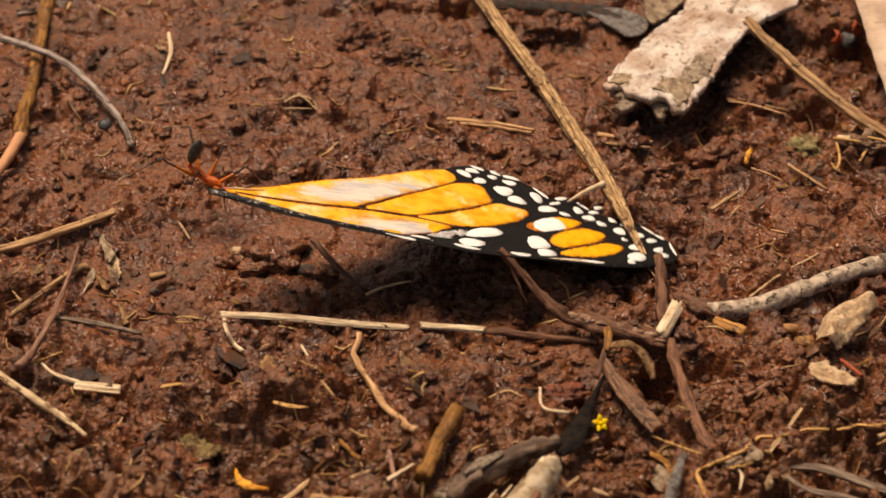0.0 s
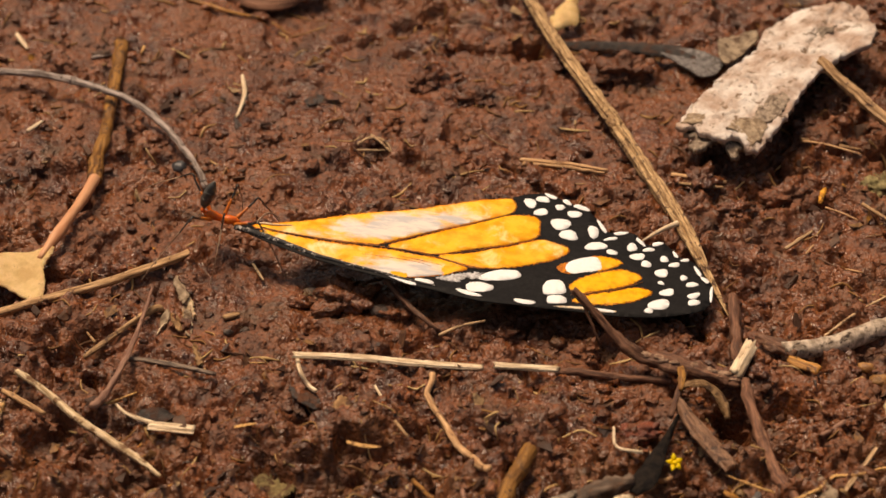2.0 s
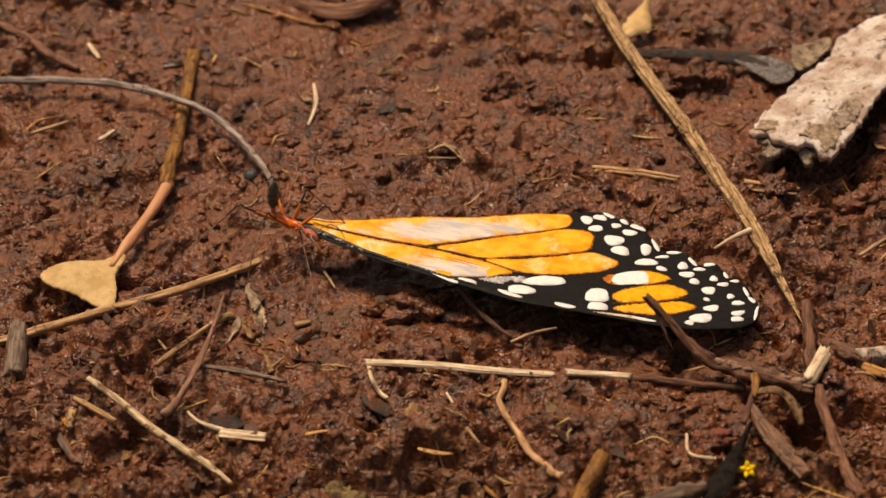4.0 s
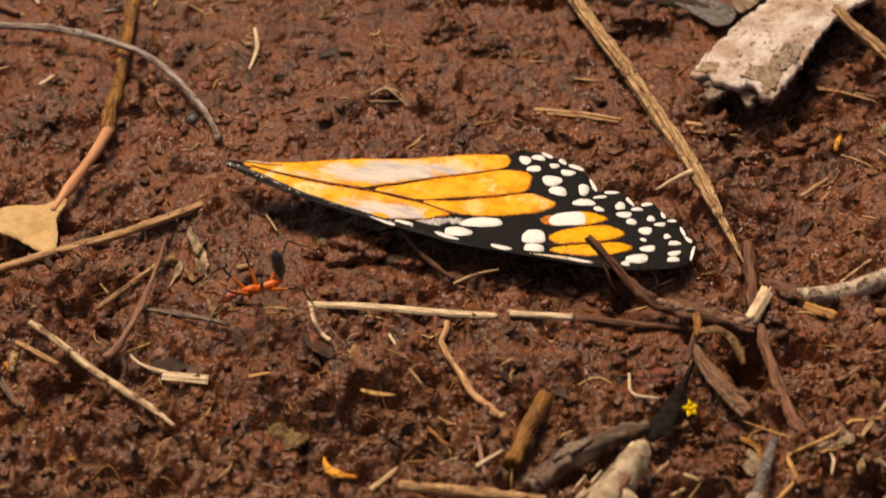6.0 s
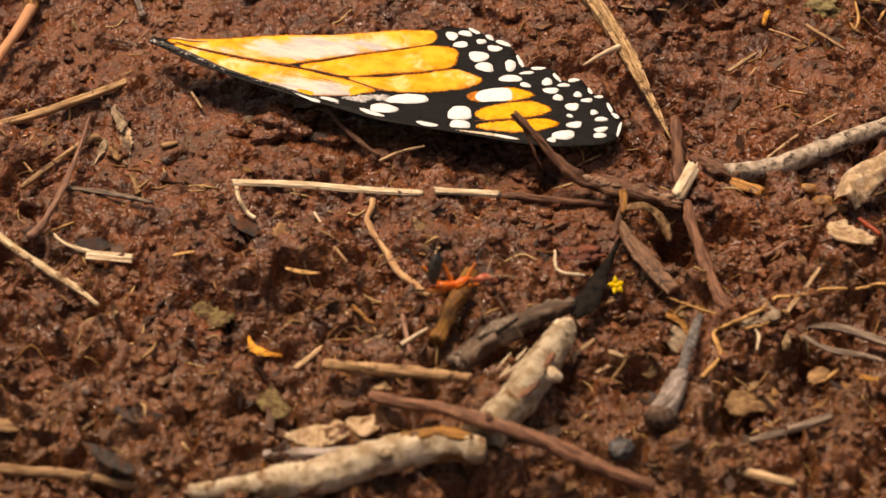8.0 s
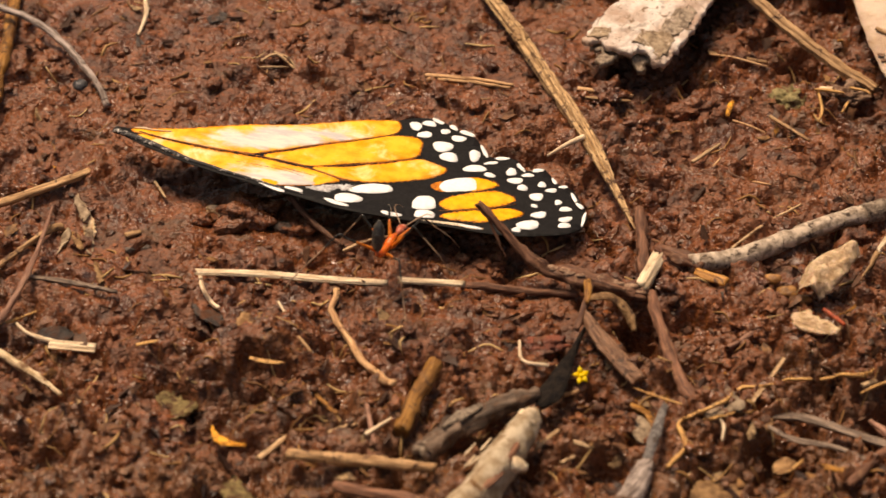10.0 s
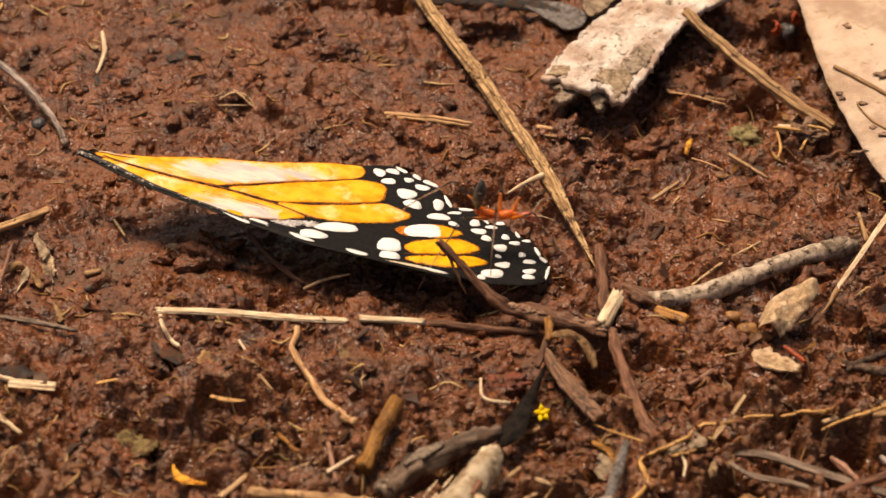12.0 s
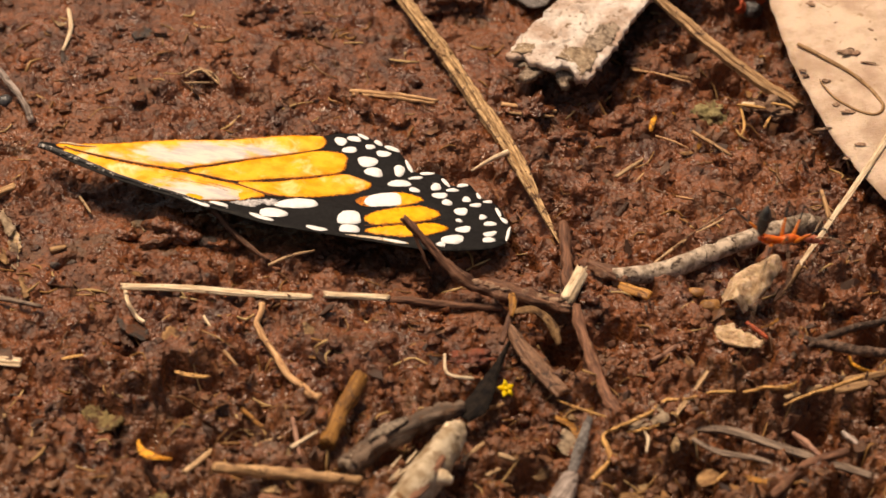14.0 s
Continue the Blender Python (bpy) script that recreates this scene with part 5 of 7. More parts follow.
stick("straw", "ochre straw bit on mud", "straw", [(-21.8, -33.6, -2.7), (-19.9, -36.2, 0.3)], [0.16, 0.20, 0.12], ROOT, lumpy=0.2, ragged=0.6)
stick("twig", "reddish brown twig half in mud", "twig", [(-51.4, 43.2, 0.5), (-47.8, 40.0, 0.5), (-45.0, 36.8, 0.4), (-41.9, 34.3, 0.3)], [0.40, 0.50, 0.30], BROWN, lumpy=0.2, ragged=0.6)
stick("rootlet", "thin brown root over mud", "root", [(-23.6, 46.3, 0.5), (-20.4, 44.8, 0.4), (-17.1, 43.4, 0.3), (-13.7, 42.0, 0.2)], [0.18, 0.22, 0.13], OCHRE, lumpy=0.2, ragged=0.6)
stick("twig", "short grey twig piece on mud", "twig", [(-32.2, 34.0, 0.6), (-30.1, 35.0, 0.3)], [0.20, 0.25, 0.15], GREYTWIG, lumpy=0.2, ragged=0.6)
stick("straw", "thin tan fibre on mud", "straw", [(-46.7, 22.3, 0.5), (-45.5, 24.6, 0.2), (-43.8, 26.0, -0.2)], [0.10, 0.13, 0.08], ROOT, lumpy=0.2, ragged=0.6)
stick("straw", "thin tan fibre on mud", "straw", [(-45.2, 15.9, -1.3), (-43.9, 17.0, -1.0), (-42.4, 18.3, -0.7)], [0.10, 0.13, 0.08], ROOT, lumpy=0.2, ragged=0.6)
stick("twig", "dark brown twig bit on mud", "twig", [(-44.1, 14.4, -1.3), (-42.2, 13.1, -1.4), (-39.6, 14.5, -1.4)], [0.18, 0.22, 0.13], DARK, lumpy=0.2, ragged=0.6)
stick("straw", "thin tan fibre on mud", "straw", [(-26.8, 35.8, -0.3), (-26.4, 36.8, 0.1)], [0.16, 0.20, 0.12], ROOT, lumpy=0.2, ragged=0.6)

# leaf fragment with its pink stalk
scrap = tagged(plate("leaf_fragment", ring([(-34.6, -0.4), (-36.2, -1.0), (-38.7, -1.4), (-42.5, -2.9), (-41.4, -5.2), (-38.6, -6.7), (-35.1, -8.6), (-34.6, -6.0), (-34.9, -3.5), (-34.0, -1.2)]),
                     lambda x, y: 0.9 + 0.25 * math.sin(0.9 * x) + 0.05 * (y + 4), 0.22, GOLDLEAF, 0.7, 0.15, 8), "torn golden leaf fragment with pinkish stalk", "leaf")
part(rod("leaf_stalk", [(-30.5, 11.2, 0.9), (-31.4, 7.8, 1.1), (-32.4, 4.9, 1.2), (-33.8, 1.4, 1.1), (-35.4, -2.2, 0.9)], [0.62, 0.60, 0.52, 0.66, 0.30], PETIOLE, sides=12, lumpy=0.08), scrap, "pinkish orange leaf stalk")

# ---- bark slab and dry stalk by it ----
def bark_top(x, y):
    """Flaked layers with torn edges, drawn out along the slab, cracks, and a sag towards the sides."""
    c, q = math.cos(0.82), math.sin(0.82)
    dx, dy = x - 45.0, y - 25.0
    a, w = np.array(dx * c + dy * q), np.array(-dx * q + dy * c)
    a = a + 0.9 * smooth_noise(a / 1.9, w / 1.3, 61) + 0.3 * smooth_noise(a / 0.6, w / 0.5, 62)
    w = w + 0.5 * smooth_noise(a / 2.3, w / 1.1, 63) + 0.2 * smooth_noise(a / 0.6, w / 0.5, 64)
    level = 2.2 * float(smooth_noise(a / 8.0, w / 3.2, 51) + 0.4 * smooth_noise(a / 3.1, w / 1.3, 52))
    step = math.floor(level) + min(1.0, (level - math.floor(level)) * 9)
    crack = abs(float(smooth_noise(a / 9.0, w / 2.2, 54)))
    split = -0.75 * max(0.0, 1 - crack / 0.04)
    fine = 0.04 * float(smooth_noise(a / 1.6, w / 0.28, 57)) + 0.03 * float(smooth_noise(a / 0.4, w / 0.3, 56))
    return 4.1 - 0.028 * float(w) ** 2 + 0.02 * float(a) + 0.20 * step + split + 2.8 * fine


def torn(outline, seed, rough=0.35):
    """Straight runs between corners, broken up finely."""
    gen = np.random.RandomState(seed)
    p = np.asarray(outline, float)
    out = []
    for i in range(len(p)):
        d = p[(i + 1) % len(p)] - p[i]
        n = max(2, int(np.linalg.norm(d) / 0.35))
        for k in range(n):
            out.append(p[i] + d * k / n + rough * (gen.rand(2) - 0.5))
    return out


bark = tagged(plate("bark_piece", torn([(31.9, 15.3), (33.8, 19.2), (36.1, 22.5), (38.5, 25.8), (40.5, 28.2), (42.2, 30.1), (43.2, 33.4), (43.9, 34.2), (45.5, 35.3), (47.7, 37.2), (51.6, 37.4), (53.2, 36.7), (54.7, 35.5), (55.7, 31.7), (54.1, 28.2), (51.0, 26.7), (48.0, 23.6), (46.1, 21.0), (44.1, 17.0), (42.0, 14.2), (40.3, 11.6), (39.1, 11.5), (38.4, 13.1), (37.6, 12.9), (36.7, 11.9), (35.3, 12.7), (34.3, 13.2), (33.5, 14.7), (32.5, 14.3)], 5), bark_top, 0.7, BARK, 0.2, 0.0, 41), "pale weathered bark slab with flaking face", "bark")
part(plate("under_layer", torn([(32.5, 15.6), (34.8, 18.4), (39.7, 18.3), (41.1, 14.6), (40.1, 12.3), (38.6, 12.6), (37.7, 10.8), (36.9, 12.0), (36.3, 13.6), (34.8, 12.1), (33.5, 11.1), (33.1, 12.1), (33.9, 13.7)], 6, 0.5), lambda x, y: bark_top(x, y) - 1.1 + 0.12 * math.sin(1.9 * x), 0.6, GREYBARK, 0.25, 0.0, 44), bark, "brown inner bark layer at the broken end")
for outline, material, label in (([(37.2, 13.6), (38.2, 15.6), (40.4, 16.6), (41.7, 15.2), (40.7, 13.0), (39.6, 12.1), (38.9, 13.8)], SKELETON, "grey-green lichen crust on bark"), ([(40.4, 16.8), (41.6, 19.0), (43.4, 20.4), (44.6, 19.4), (43.0, 16.8), (41.6, 15.6)], GREYBARK, "brown lifted bark flake"),
                                 ([(48.3, 31.4), (49.5, 32.6), (51.2, 32.8), (50.6, 31.2), (49.2, 30.4)], GREYBARK, "brown lifted bark flake"), ([(32.6, 15.6), (33.6, 17.6), (34.9, 17.0), (34.6, 15.0), (33.6, 14.6)], SKELETON, "grey-green lichen crust on bark")):
    part(plate("flake", torn(outline, 9, 0.5), lambda x, y: bark_top(x, y) + 0.16 + 0.15 * math.sin(2.1 * x + 1.3 * y), 0.3, material, 0.25, 0.0, 46), bark, label)
part(plate("inner_wood", torn([(36.6, 23.0), (43.1, 31.2), (48.0, 36.8), (53.2, 37.4), (54.6, 33.3), (50.3, 29.4), (47.4, 26.1), (43.6, 19.6), (40.7, 15.8), (37.7, 16.5)], 7), lambda x, y: bark_top(x, y) - 1.5, 1.6, BROWN, 0.4, 0.0, 45), bark, "dark brown inner bark")
tagged(plate("leaf_scrap", ring([(38.1, 29.3), (38.2, 33.0), (40.1, 34.3), (42.3, 34.7), (42.5, 32.9), (40.4, 30.6), (38.9, 28.9)]), lambda x, y: 2.2 + 0.4 * math.sin(0.9 * x), 0.2, SKELETON, 0.5, 0.3, 42), "grey-green leaf scrap under the bark", "leaf")
tagged(plate("dead_leaf", ring([(31.7, 32.8), (33.7, 33.0), (36.1, 32.3), (37.8, 30.9), (38.5, 30.0), (37.1, 27.9), (35.7, 27.3), (34.3, 29.1), (32.9, 31.1)]), lambda x, y: 1.2 + 0.25 * math.sin(0.7 * x + y), 0.2, GREYSLATE, 0.6, 0.1, 43), "flat slate-grey dead leaf end", "leaf")
stick("stalk", "dry tan stalk leaning on the bark", "stalk", [(48.6, 25.4, 4.6), (52.8, 19.3, 3.2), (58.1, 12.7, 1.9), (62.4, 8.5, 1.0)], [0.50, 0.62, 0.64, 0.46], TAN, sides=36, flutes=6, depth=0.13, ragged=0.8)
clump = blob("root_clump", "crumbly brown root clump at the stalk's end", "clod", 59.6, 8.7, 1.5, DIRT, 0.6, 0.9, 0.25, (1.5, 0.8), 0)
for pts in ([(55.9, 8.0, 1.6), (57.4, 7.7, 1.6), (58.9, 7.2, 1.6)], [(58.2, 4.1, 1.4), (59.2, 5.9, 1.4)], [(59.5, 7.5, 2.0), (61.0, 7.0, 2.0), (61.6, 6.2, 2.0)], [(56.3, 8.1, 1.2), (56.3, 4.9, 1.2), (55.7, 3.1, 1.2)]):
    part(rod("root", pts, [0.14, 0.20, 0.10], ROOT, sides=8, lumpy=0.3), clump, "thin tan root")
stick("straw", "thin reddish straw sliver on mud", "straw", [(51.1, 4.5, 0.5), (52.4, 3.0, 0.5), (54.0, 0.2, 0.5)], [0.10, 0.14, 0.08], SIENNA, "loose straw fragments", sides=8, lumpy=0.2, ragged=0.6)
stick("straw", "thin reddish straw sliver on mud", "straw", [(46.8, 4.4, 0.5), (48.5, 3.4, 0.5), (50.0, 2.1, 0.5)], [0.10, 0.14, 0.08], SIENNA, "loose straw fragments", sides=8, lumpy=0.2, ragged=0.6)
stick("straw", "thin reddish straw sliver on mud", "straw", [(45.8, 16.2, 0.5), (48.2, 15.5, 0.5), (51.8, 13.7, 0.5)], [0.10, 0.14, 0.08], SIENNA, "loose straw fragments", sides=8, lumpy=0.2, ragged=0.6)
stick("straw", "thin reddish straw sliver on mud", "straw", [(44.8, -1.9, 0.5), (43.8, -3.4, 0.5)], [0.10, 0.14, 0.08], SIENNA, "loose straw fragments", sides=8, lumpy=0.2, ragged=0.6)
stick("straw", "thin reddish straw sliver on mud", "straw", [(47.6, -6.0, 0.5), (49.4, -6.6, 0.5)], [0.10, 0.14, 0.08], SIENNA, "loose straw fragments", sides=8, lumpy=0.2, ragged=0.6)
stick("rootlet", "short red rootlet beside the bark", "root", [(50.1, 28.2, 0.8), (51.6, 28.9, 1.0), (53.4, 29.2, 0.6)], [0.2, 0.24, 0.2], RED)
tagged(strip("dead_leaf", [(-18.0, 46.0, 0.8), (-12.1, 43.6, 1.2), (-6.0, 47.4, 0.8)], [1.0, 3.0, 1.0], 0.3, BROWN, 0.8, 0.1, rest=True), "curled brown dead leaf half buried", "leaf")

husk = blob("seed_husk", "grey seed with a split red husk", "seed", 61.0, 29.8, 1.2, PEBBLE, 0.8, 0.2, 0.2)
part(strip("husk_flap", [(59.6, 28.5, -1.0), (59.4, 28.9, -0.3), (59.2, 28.9, 0.4)], [0.8, 2.0, 1.0], 0.3, RED, 0.3, 0.1), husk, "red husk flap")
part(strip("husk_flap", [(62.0, 29.3, -0.2), (61.6, 29.6, 0.5), (61.3, 29.7, 1.2)], [0.8, 2.0, 1.0], 0.3, RED, 0.3, 0.1), husk, "red husk flap")

# ---- large dry leaf ----
big = tagged(strip("large_leaf", [(74.5, 66, 2.2), (76.5, 46, 4.2), (77.5, 26, 4.6), (78.2, 10, 4.4), (79.0, -4, 3.4), (80.5, -18, 1.8), (81.5, -25, 0.9)], [20, 31, 32.5, 31.5, 26, 13, 1.5], 0.35, LEAF, 1.5, 0.05, 41, ragged=0.008, curl=0.25, step=1.0), "large flat tan dead leaf with dirt specks", "leaf")
part(rod("midrib", [(74.5, 66, 4.0), (76.5, 46, 5.9), (77.5, 26, 6.3), (78.2, 10, 6.1), (79.0, -4, 5.1), (80.5, -18, 3.4)], [0.5, 0.45, 0.2], TAN), big)
stick("rootlet", "hooked grey-brown rootlet lying on the leaf", "root", [(63.2, 14.0, 4.93), (65.0, 11.6, 5.18), (67.2, 8.8, 5.36), (69.0, 6.0, 5.32), (70.0, 3.6, 5.22), (70.1, 2.1, 5.09), (69.2, 1.3, 4.89), (67.4, 2.4, 4.73), (65.7, 4.5, 4.66), (64.7, 6.7, 4.74), (64.4, 7.9, 4.81)], [0.24, 0.21, 0.19, 0.17, 0.17, 0.14, 0.10, 0.06], TAN, settle=False, lumpy=0.2, wobble=0.05)
gen = np.random.RandomState(4)
LEAF_CRUMBS = ((65.7, 20.8, 5.39, 0.66, 1.0, 0), (68.1, 11.6, 5.52, 0.71, 1.5, 10), (68.9, 11.2, 5.6, 0.49, 1.2, 40), (70.0, 9.3, 5.63, 0.28, 4.0, -20), (62.9, 9.7, 4.65, 0.28, 2.0, -15), (63.1, 8.8, 4.58, 0.33, 1.3, 0), (65.1, 7.5, 4.8, 0.39, 1.5, 0), (65.6, 3.7, 4.45, 0.39, 1.2, 0), (67.0, 2.3, 4.55, 0.44, 2.6, -10))
LEAF_SPECKS = ((71.3, 15.1, 5.9, 0.33, 1.3, 0), (71.4, 13.3, 5.88, 0.22, 1.2, 0), (63.5, 0.3, 3.91, 0.28, 4.0, 15), (67.1, -2.6, 4.01, 0.39, 1.8, 0), (65.3, -4.4, 3.56, 0.33, 1.4, 0), (62.2, -2.6, 3.7, 0.22, 1.5, 0), (67.7, 17.0, 5.58, 0.17, 1.5, 0), (70.0, 5.9, 5.34, 0.22, 1.2, 0), (71.0, 18.5, 5.93, 0.17, 1.0, 0))
for x, y, z, r, long, turn in LEAF_CRUMBS + LEAF_SPECKS:
    verts, faces = blob_data(0.85 * r, int(gen.randint(90)), 0.25, 0.9)
    c, s = math.cos(radians(turn)), math.sin(radians(turn))
    v = verts * (long, 1.0, 1.0)
    tagged(mesh_object("dirt_speck", np.c_[v[:, 0] * c - v[:, 1] * s, v[:, 0] * s + v[:, 1] * c, v[:, 2]] + (x, y, z), faces, DIRT), "brown mud speck stuck to the leaf", "dirt", "dirt on the leaf")

# ---- beyond the wing tip: grey stick, chips, pale straw ----
grey = stick("stick", "grey knotty stick with rough broken end", "stick", [(39.6, -19.2, 0.9), (44.5, -18.5, 0.9), (49.3, -16.3, 1.0), (54.9, -13.4, 1.0), (60.8, -11.4, 0.9)], [0.85, 1.0, 0.95, 0.9, 0.95], GREYSTICK, sides=24, lumpy=0.06, ragged=0.5, wobble=0.05)
part(strip("torn_end", [(37.2, -17.2, 0.9), (38.8, -18.4, 1.1), (41.0, -19.8, 0.9)], [0.9, 1.9, 1.2], 0.4, BROWN, 0.3, 0.2, 15, ragged=0.5, step=0.3), grey, "torn reddish fibres")
part(rod("dark_end", [(58.0, -12.4, 1.0), (60.0, -11.7, 1.0), (61.6, -11.2, 0.8)], [1.06, 1.10, 0.7], GREYBARK, sides=18, lumpy=0.2, ragged=0.5), grey, "cracked bark collar")
stick("straw", "pale flat straw leaning on the leaf", "straw", [(71.8, 0.2, 5.6), (66.1, -7.6, 3.2), (58.4, -18.4, 1.0)], [0.36, 0.31, 0.22], PALE, sides=18, flutes=5, depth=0.12, flat=0.4, lumpy=0.1)
stick("straw", "frayed pale straw end in the mud", "straw", [(58.5, -18.3, 1.0), (57.4, -20.2, 0.7), (56.2, -21.9, 0.4)], [0.26, 0.2, 0.08], TAN, ragged=1.4, lumpy=0.2)
stick("straw", "upright tan straw sliver", "straw", [(62.4, -7.3, 1.8), (62.9, -10.3, 0.5)], [0.2, 0.3], TAN)
tagged(strip("leaf_curl", [(50.7, -24.7, 1.2), (51.8, -22.8, 1.2), (53.8, -20.5, 1.2), (55.9, -18.3, 1.2)], [2.4, 3.6, 3.4, 1.8], 0.28, CURL, 1.1, 0.03, 33, ragged=0.12, step=0.16, curl=0.3, relief=lambda a, c: 0.22 * math.sin(2.4 * c + 0.9 * a) + 0.10 * math.sin(5.0 * c - 1.7 * a) + 0.12 * math.sin(1.9 * a)), "folded pale tan leaf fragment", "leaf")
tagged(strip("wood_chip", [(48.8, -27.7, 1.2), (49.6, -28.4, 1.2), (50.9, -29.3, 1.2), (52.9, -30.4, 1.3)], [0.9, 2.3, 2.1, 0.9], 0.35, CURL, 0.1, 0.02, 41, ragged=0.45, step=0.2, relief=lambda a, c: 0.045 * math.sin(21 * c) + 0.03 * math.sin(9 * c + a)), "pale fan-shaped fibrous wood chip", "wood")
tagged(strip("wood_chip", [(40.1, -20.3, 0.8), (43.0, -22.1, 0.7)], [1.2, 1.1], 0.4, OCHRE, 0.1, 0.08, 15, ragged=0.25, step=0.3, rest=True), "yellowish wood chip beside the stick", "wood")
blob("pebble", "smooth amber pebble in mud", "pebble", 48.9, -23.2, 0.85, AMBER, 0.5, 0.4, 0.35, (1.2, 0.9), group="small pebbles")
blob("pebble", "smooth amber pebble in mud", "pebble", 50.0, -24.0, 0.80, AMBER, 0.5, 0.4, 0.35, (1.5, 0.9), group="small pebbles")
blob("pebble", "smooth brown pebble in mud", "pebble", 47.6, -21.6, 0.70, AMBER, 0.5, 0.4, 0.35, (1.2, 0.9), group="small pebbles")
blob("pebble", "smooth brown pebble in mud", "pebble", 44.4, -40.9, 0.62, BROWNSTONE, 0.75, 0.5, 0.32, (1, 1), group="small pebbles")
blob("pebble", "smooth brown pebble in mud", "pebble", 43.4, -44.5, 0.55, BROWNSTONE, 0.75, 0.5, 0.32, (1, 1), group="small pebbles")
blob("pebble", "smooth brown pebble in mud", "pebble", 43.4, -40.1, 0.50, AMBER, 0.5, 0.4, 0.35, (1.2, 0.9), group="small pebbles")
blob("pebble", "smooth brown pebble in mud", "pebble", 36.1, -25.4, 0.50, BROWNSTONE, 0.75, 0.5, 0.32, (1, 1), group="small pebbles")
blob("pebble", "smooth brown pebble in mud", "pebble", 39.0, -24.5, 0.55, BROWNSTONE, 0.75, 0.5, 0.32, (1, 1), group="small pebbles")
blob("pebble", "smooth brown pebble in mud", "pebble", 39.8, -26.7, 0.45, BROWNSTONE, 0.75, 0.5, 0.32, (1, 1), group="small pebbles")
blob("pebble", "smooth brown pebble in mud", "pebble", 48.3, -30.3, 0.50, BROWNSTONE, 0.75, 0.5, 0.32, (1, 1), group="small pebbles")
stick("rootlet", "bright orange curved rootlet", "root", [(61.7, -30.1, -1.1), (61.7, -32.1, -0.4), (62.4, -33.7, 0.3), (63.3, -35.1, 1.1)], [0.12, 0.2, 0.2, 0.16], ORANGE_BIT)
stick("rootlet", "small red rootlet beside the chip", "root", [(51.8, -27.1, 1.3), (52.5, -28.1, 1.3), (53.5, -29.5, 1.3)], [0.2, 0.24, 0.2], RED)
stick("twig", "dark twig lying across mud", "twig", [(56.1, -28.2, 0.6), (59.7, -30.1, 0.6), (64.9, -31.4, 0.6), (72, -33, 0.6)], [0.45, 0.48, 0.4], DARK, lumpy=0.14)
stick("twig", "dark twig lying across mud", "twig", [(55.0, -31.9, 0.5), (59.3, -29.1, 0.9), (65.8, -26.5, 0.6), (72, -24, 0.6)], [0.3, 0.36, 0.34], DARK, lumpy=0.14)
blob("olive_clump", "olive lichen clump on soil", "lichen", 53.3, 10.0, 2.0, LICHEN, 0.5, 0.45)
tagged(strip("petal_scrap", [(46.3, 4.9, 0.6), (46.7, 6.4, 0.8), (47.2, 7.6, 0.6)], [0.4, 0.6, 0.4], 0.15, ORANGE_BIT, 0.1, 0.03, rest=True), "small orange petal scrap on soil", "petal")
blob("pebble", "small glossy dark grey pebble", "pebble", -21.7, 14.2, 0.82, PEBBLE, 0.75, 0.15, group="small pebbles")
tagged(strip("dark_scrap", [(-8.2, 25.0, 0.4), (-7.0, 25.5, 0.7), (-5.8, 25.0, 0.4)], [0.8, 1.8, 0.8], 0.2, SLATE, -0.1, 0.1, ragged=0.5, rest=True), "small slate-dark leaf scrap", "leaf")
tagged(plate("dark_scrap", ring([(-9.4, -22.1), (-8.3, -21.3), (-7.1, -22.5), (-6.4, -24.4), (-7.1, -25.4), (-9.0, -23.8)]), lambda x, y: -0.17 + 0.25 * math.sin(1.4 * x + y), 0.2, SLATE, 0.5, 0.25, 12, rest=True), "slate-dark torn leaf scrap", "leaf")

# ---- nearer the camera ----
root = stick("rootlet", "long tan branching rootlet over mud", "root", [(34.2, -48.6, 1.2), (35.5, -46.5, 1.0), (36.3, -45.1, 0.9), (36.2, -42.4, 0.8), (37.3, -41.1, 0.6), (38.8, -39.9, 0.5), (40.6, -38.3, 0.4), (42.3, -37.3, 0.4), (44.4, -36.9, 0.3), (46.7, -36.2, 0.2), (49.5, -36.1, 0.2)], [0.19, 0.22, 0.18, 0.20, 0.16, 0.15], ROOT, lumpy=0.3, wobble=0.22, step=0.4, limp=True)
part(rod("side_root", draped([(37.7, -41.5, 0.1), (39.7, -40.2, -0.1), (41.6, -39.1, -0.3)], 0.2), [0.16, 0.14, 0.07], ROOT, lumpy=0.2), root)
stick("rootlet", "broken golden rootlet tip on mud", "root", [(50.2, -36.3, 0.2), (52.2, -35.6, 0.1), (54.3, -35.2, -0.0), (55.2, -34.3, -0.1)], [0.12, 0.15, 0.24, 0.08], ROOT, lumpy=0.4, wobble=0.25, limp=True)
stick("straw", "thin golden straw on mud", "straw", [(54.2, -36.2, -1.1), (56.7, -35.2, -0.7), (59.4, -34.6, -0.3), (62.3, -33.8, 0.1)], [0.10, 0.19, 0.18], ROOT, lumpy=0.2, wobble=0.12, share=96)
stick("straw", "thin yellow straw over a rotten leaf", "straw", [(32.3, -36.4, 0.3), (34.1, -38.3, 0.9), (36.5, -40.4, 1.6)], [0.08, 0.14, 0.09], ROOT)
stick("rootlet", "tiny white bent rootlet on mud", "root", [(40.2, -40.6, -0.0), (40.4, -41.6, -0.1), (40.0, -43.3, -0.2)], [0.12, 0.18, 0.12], PALE, limp=True)
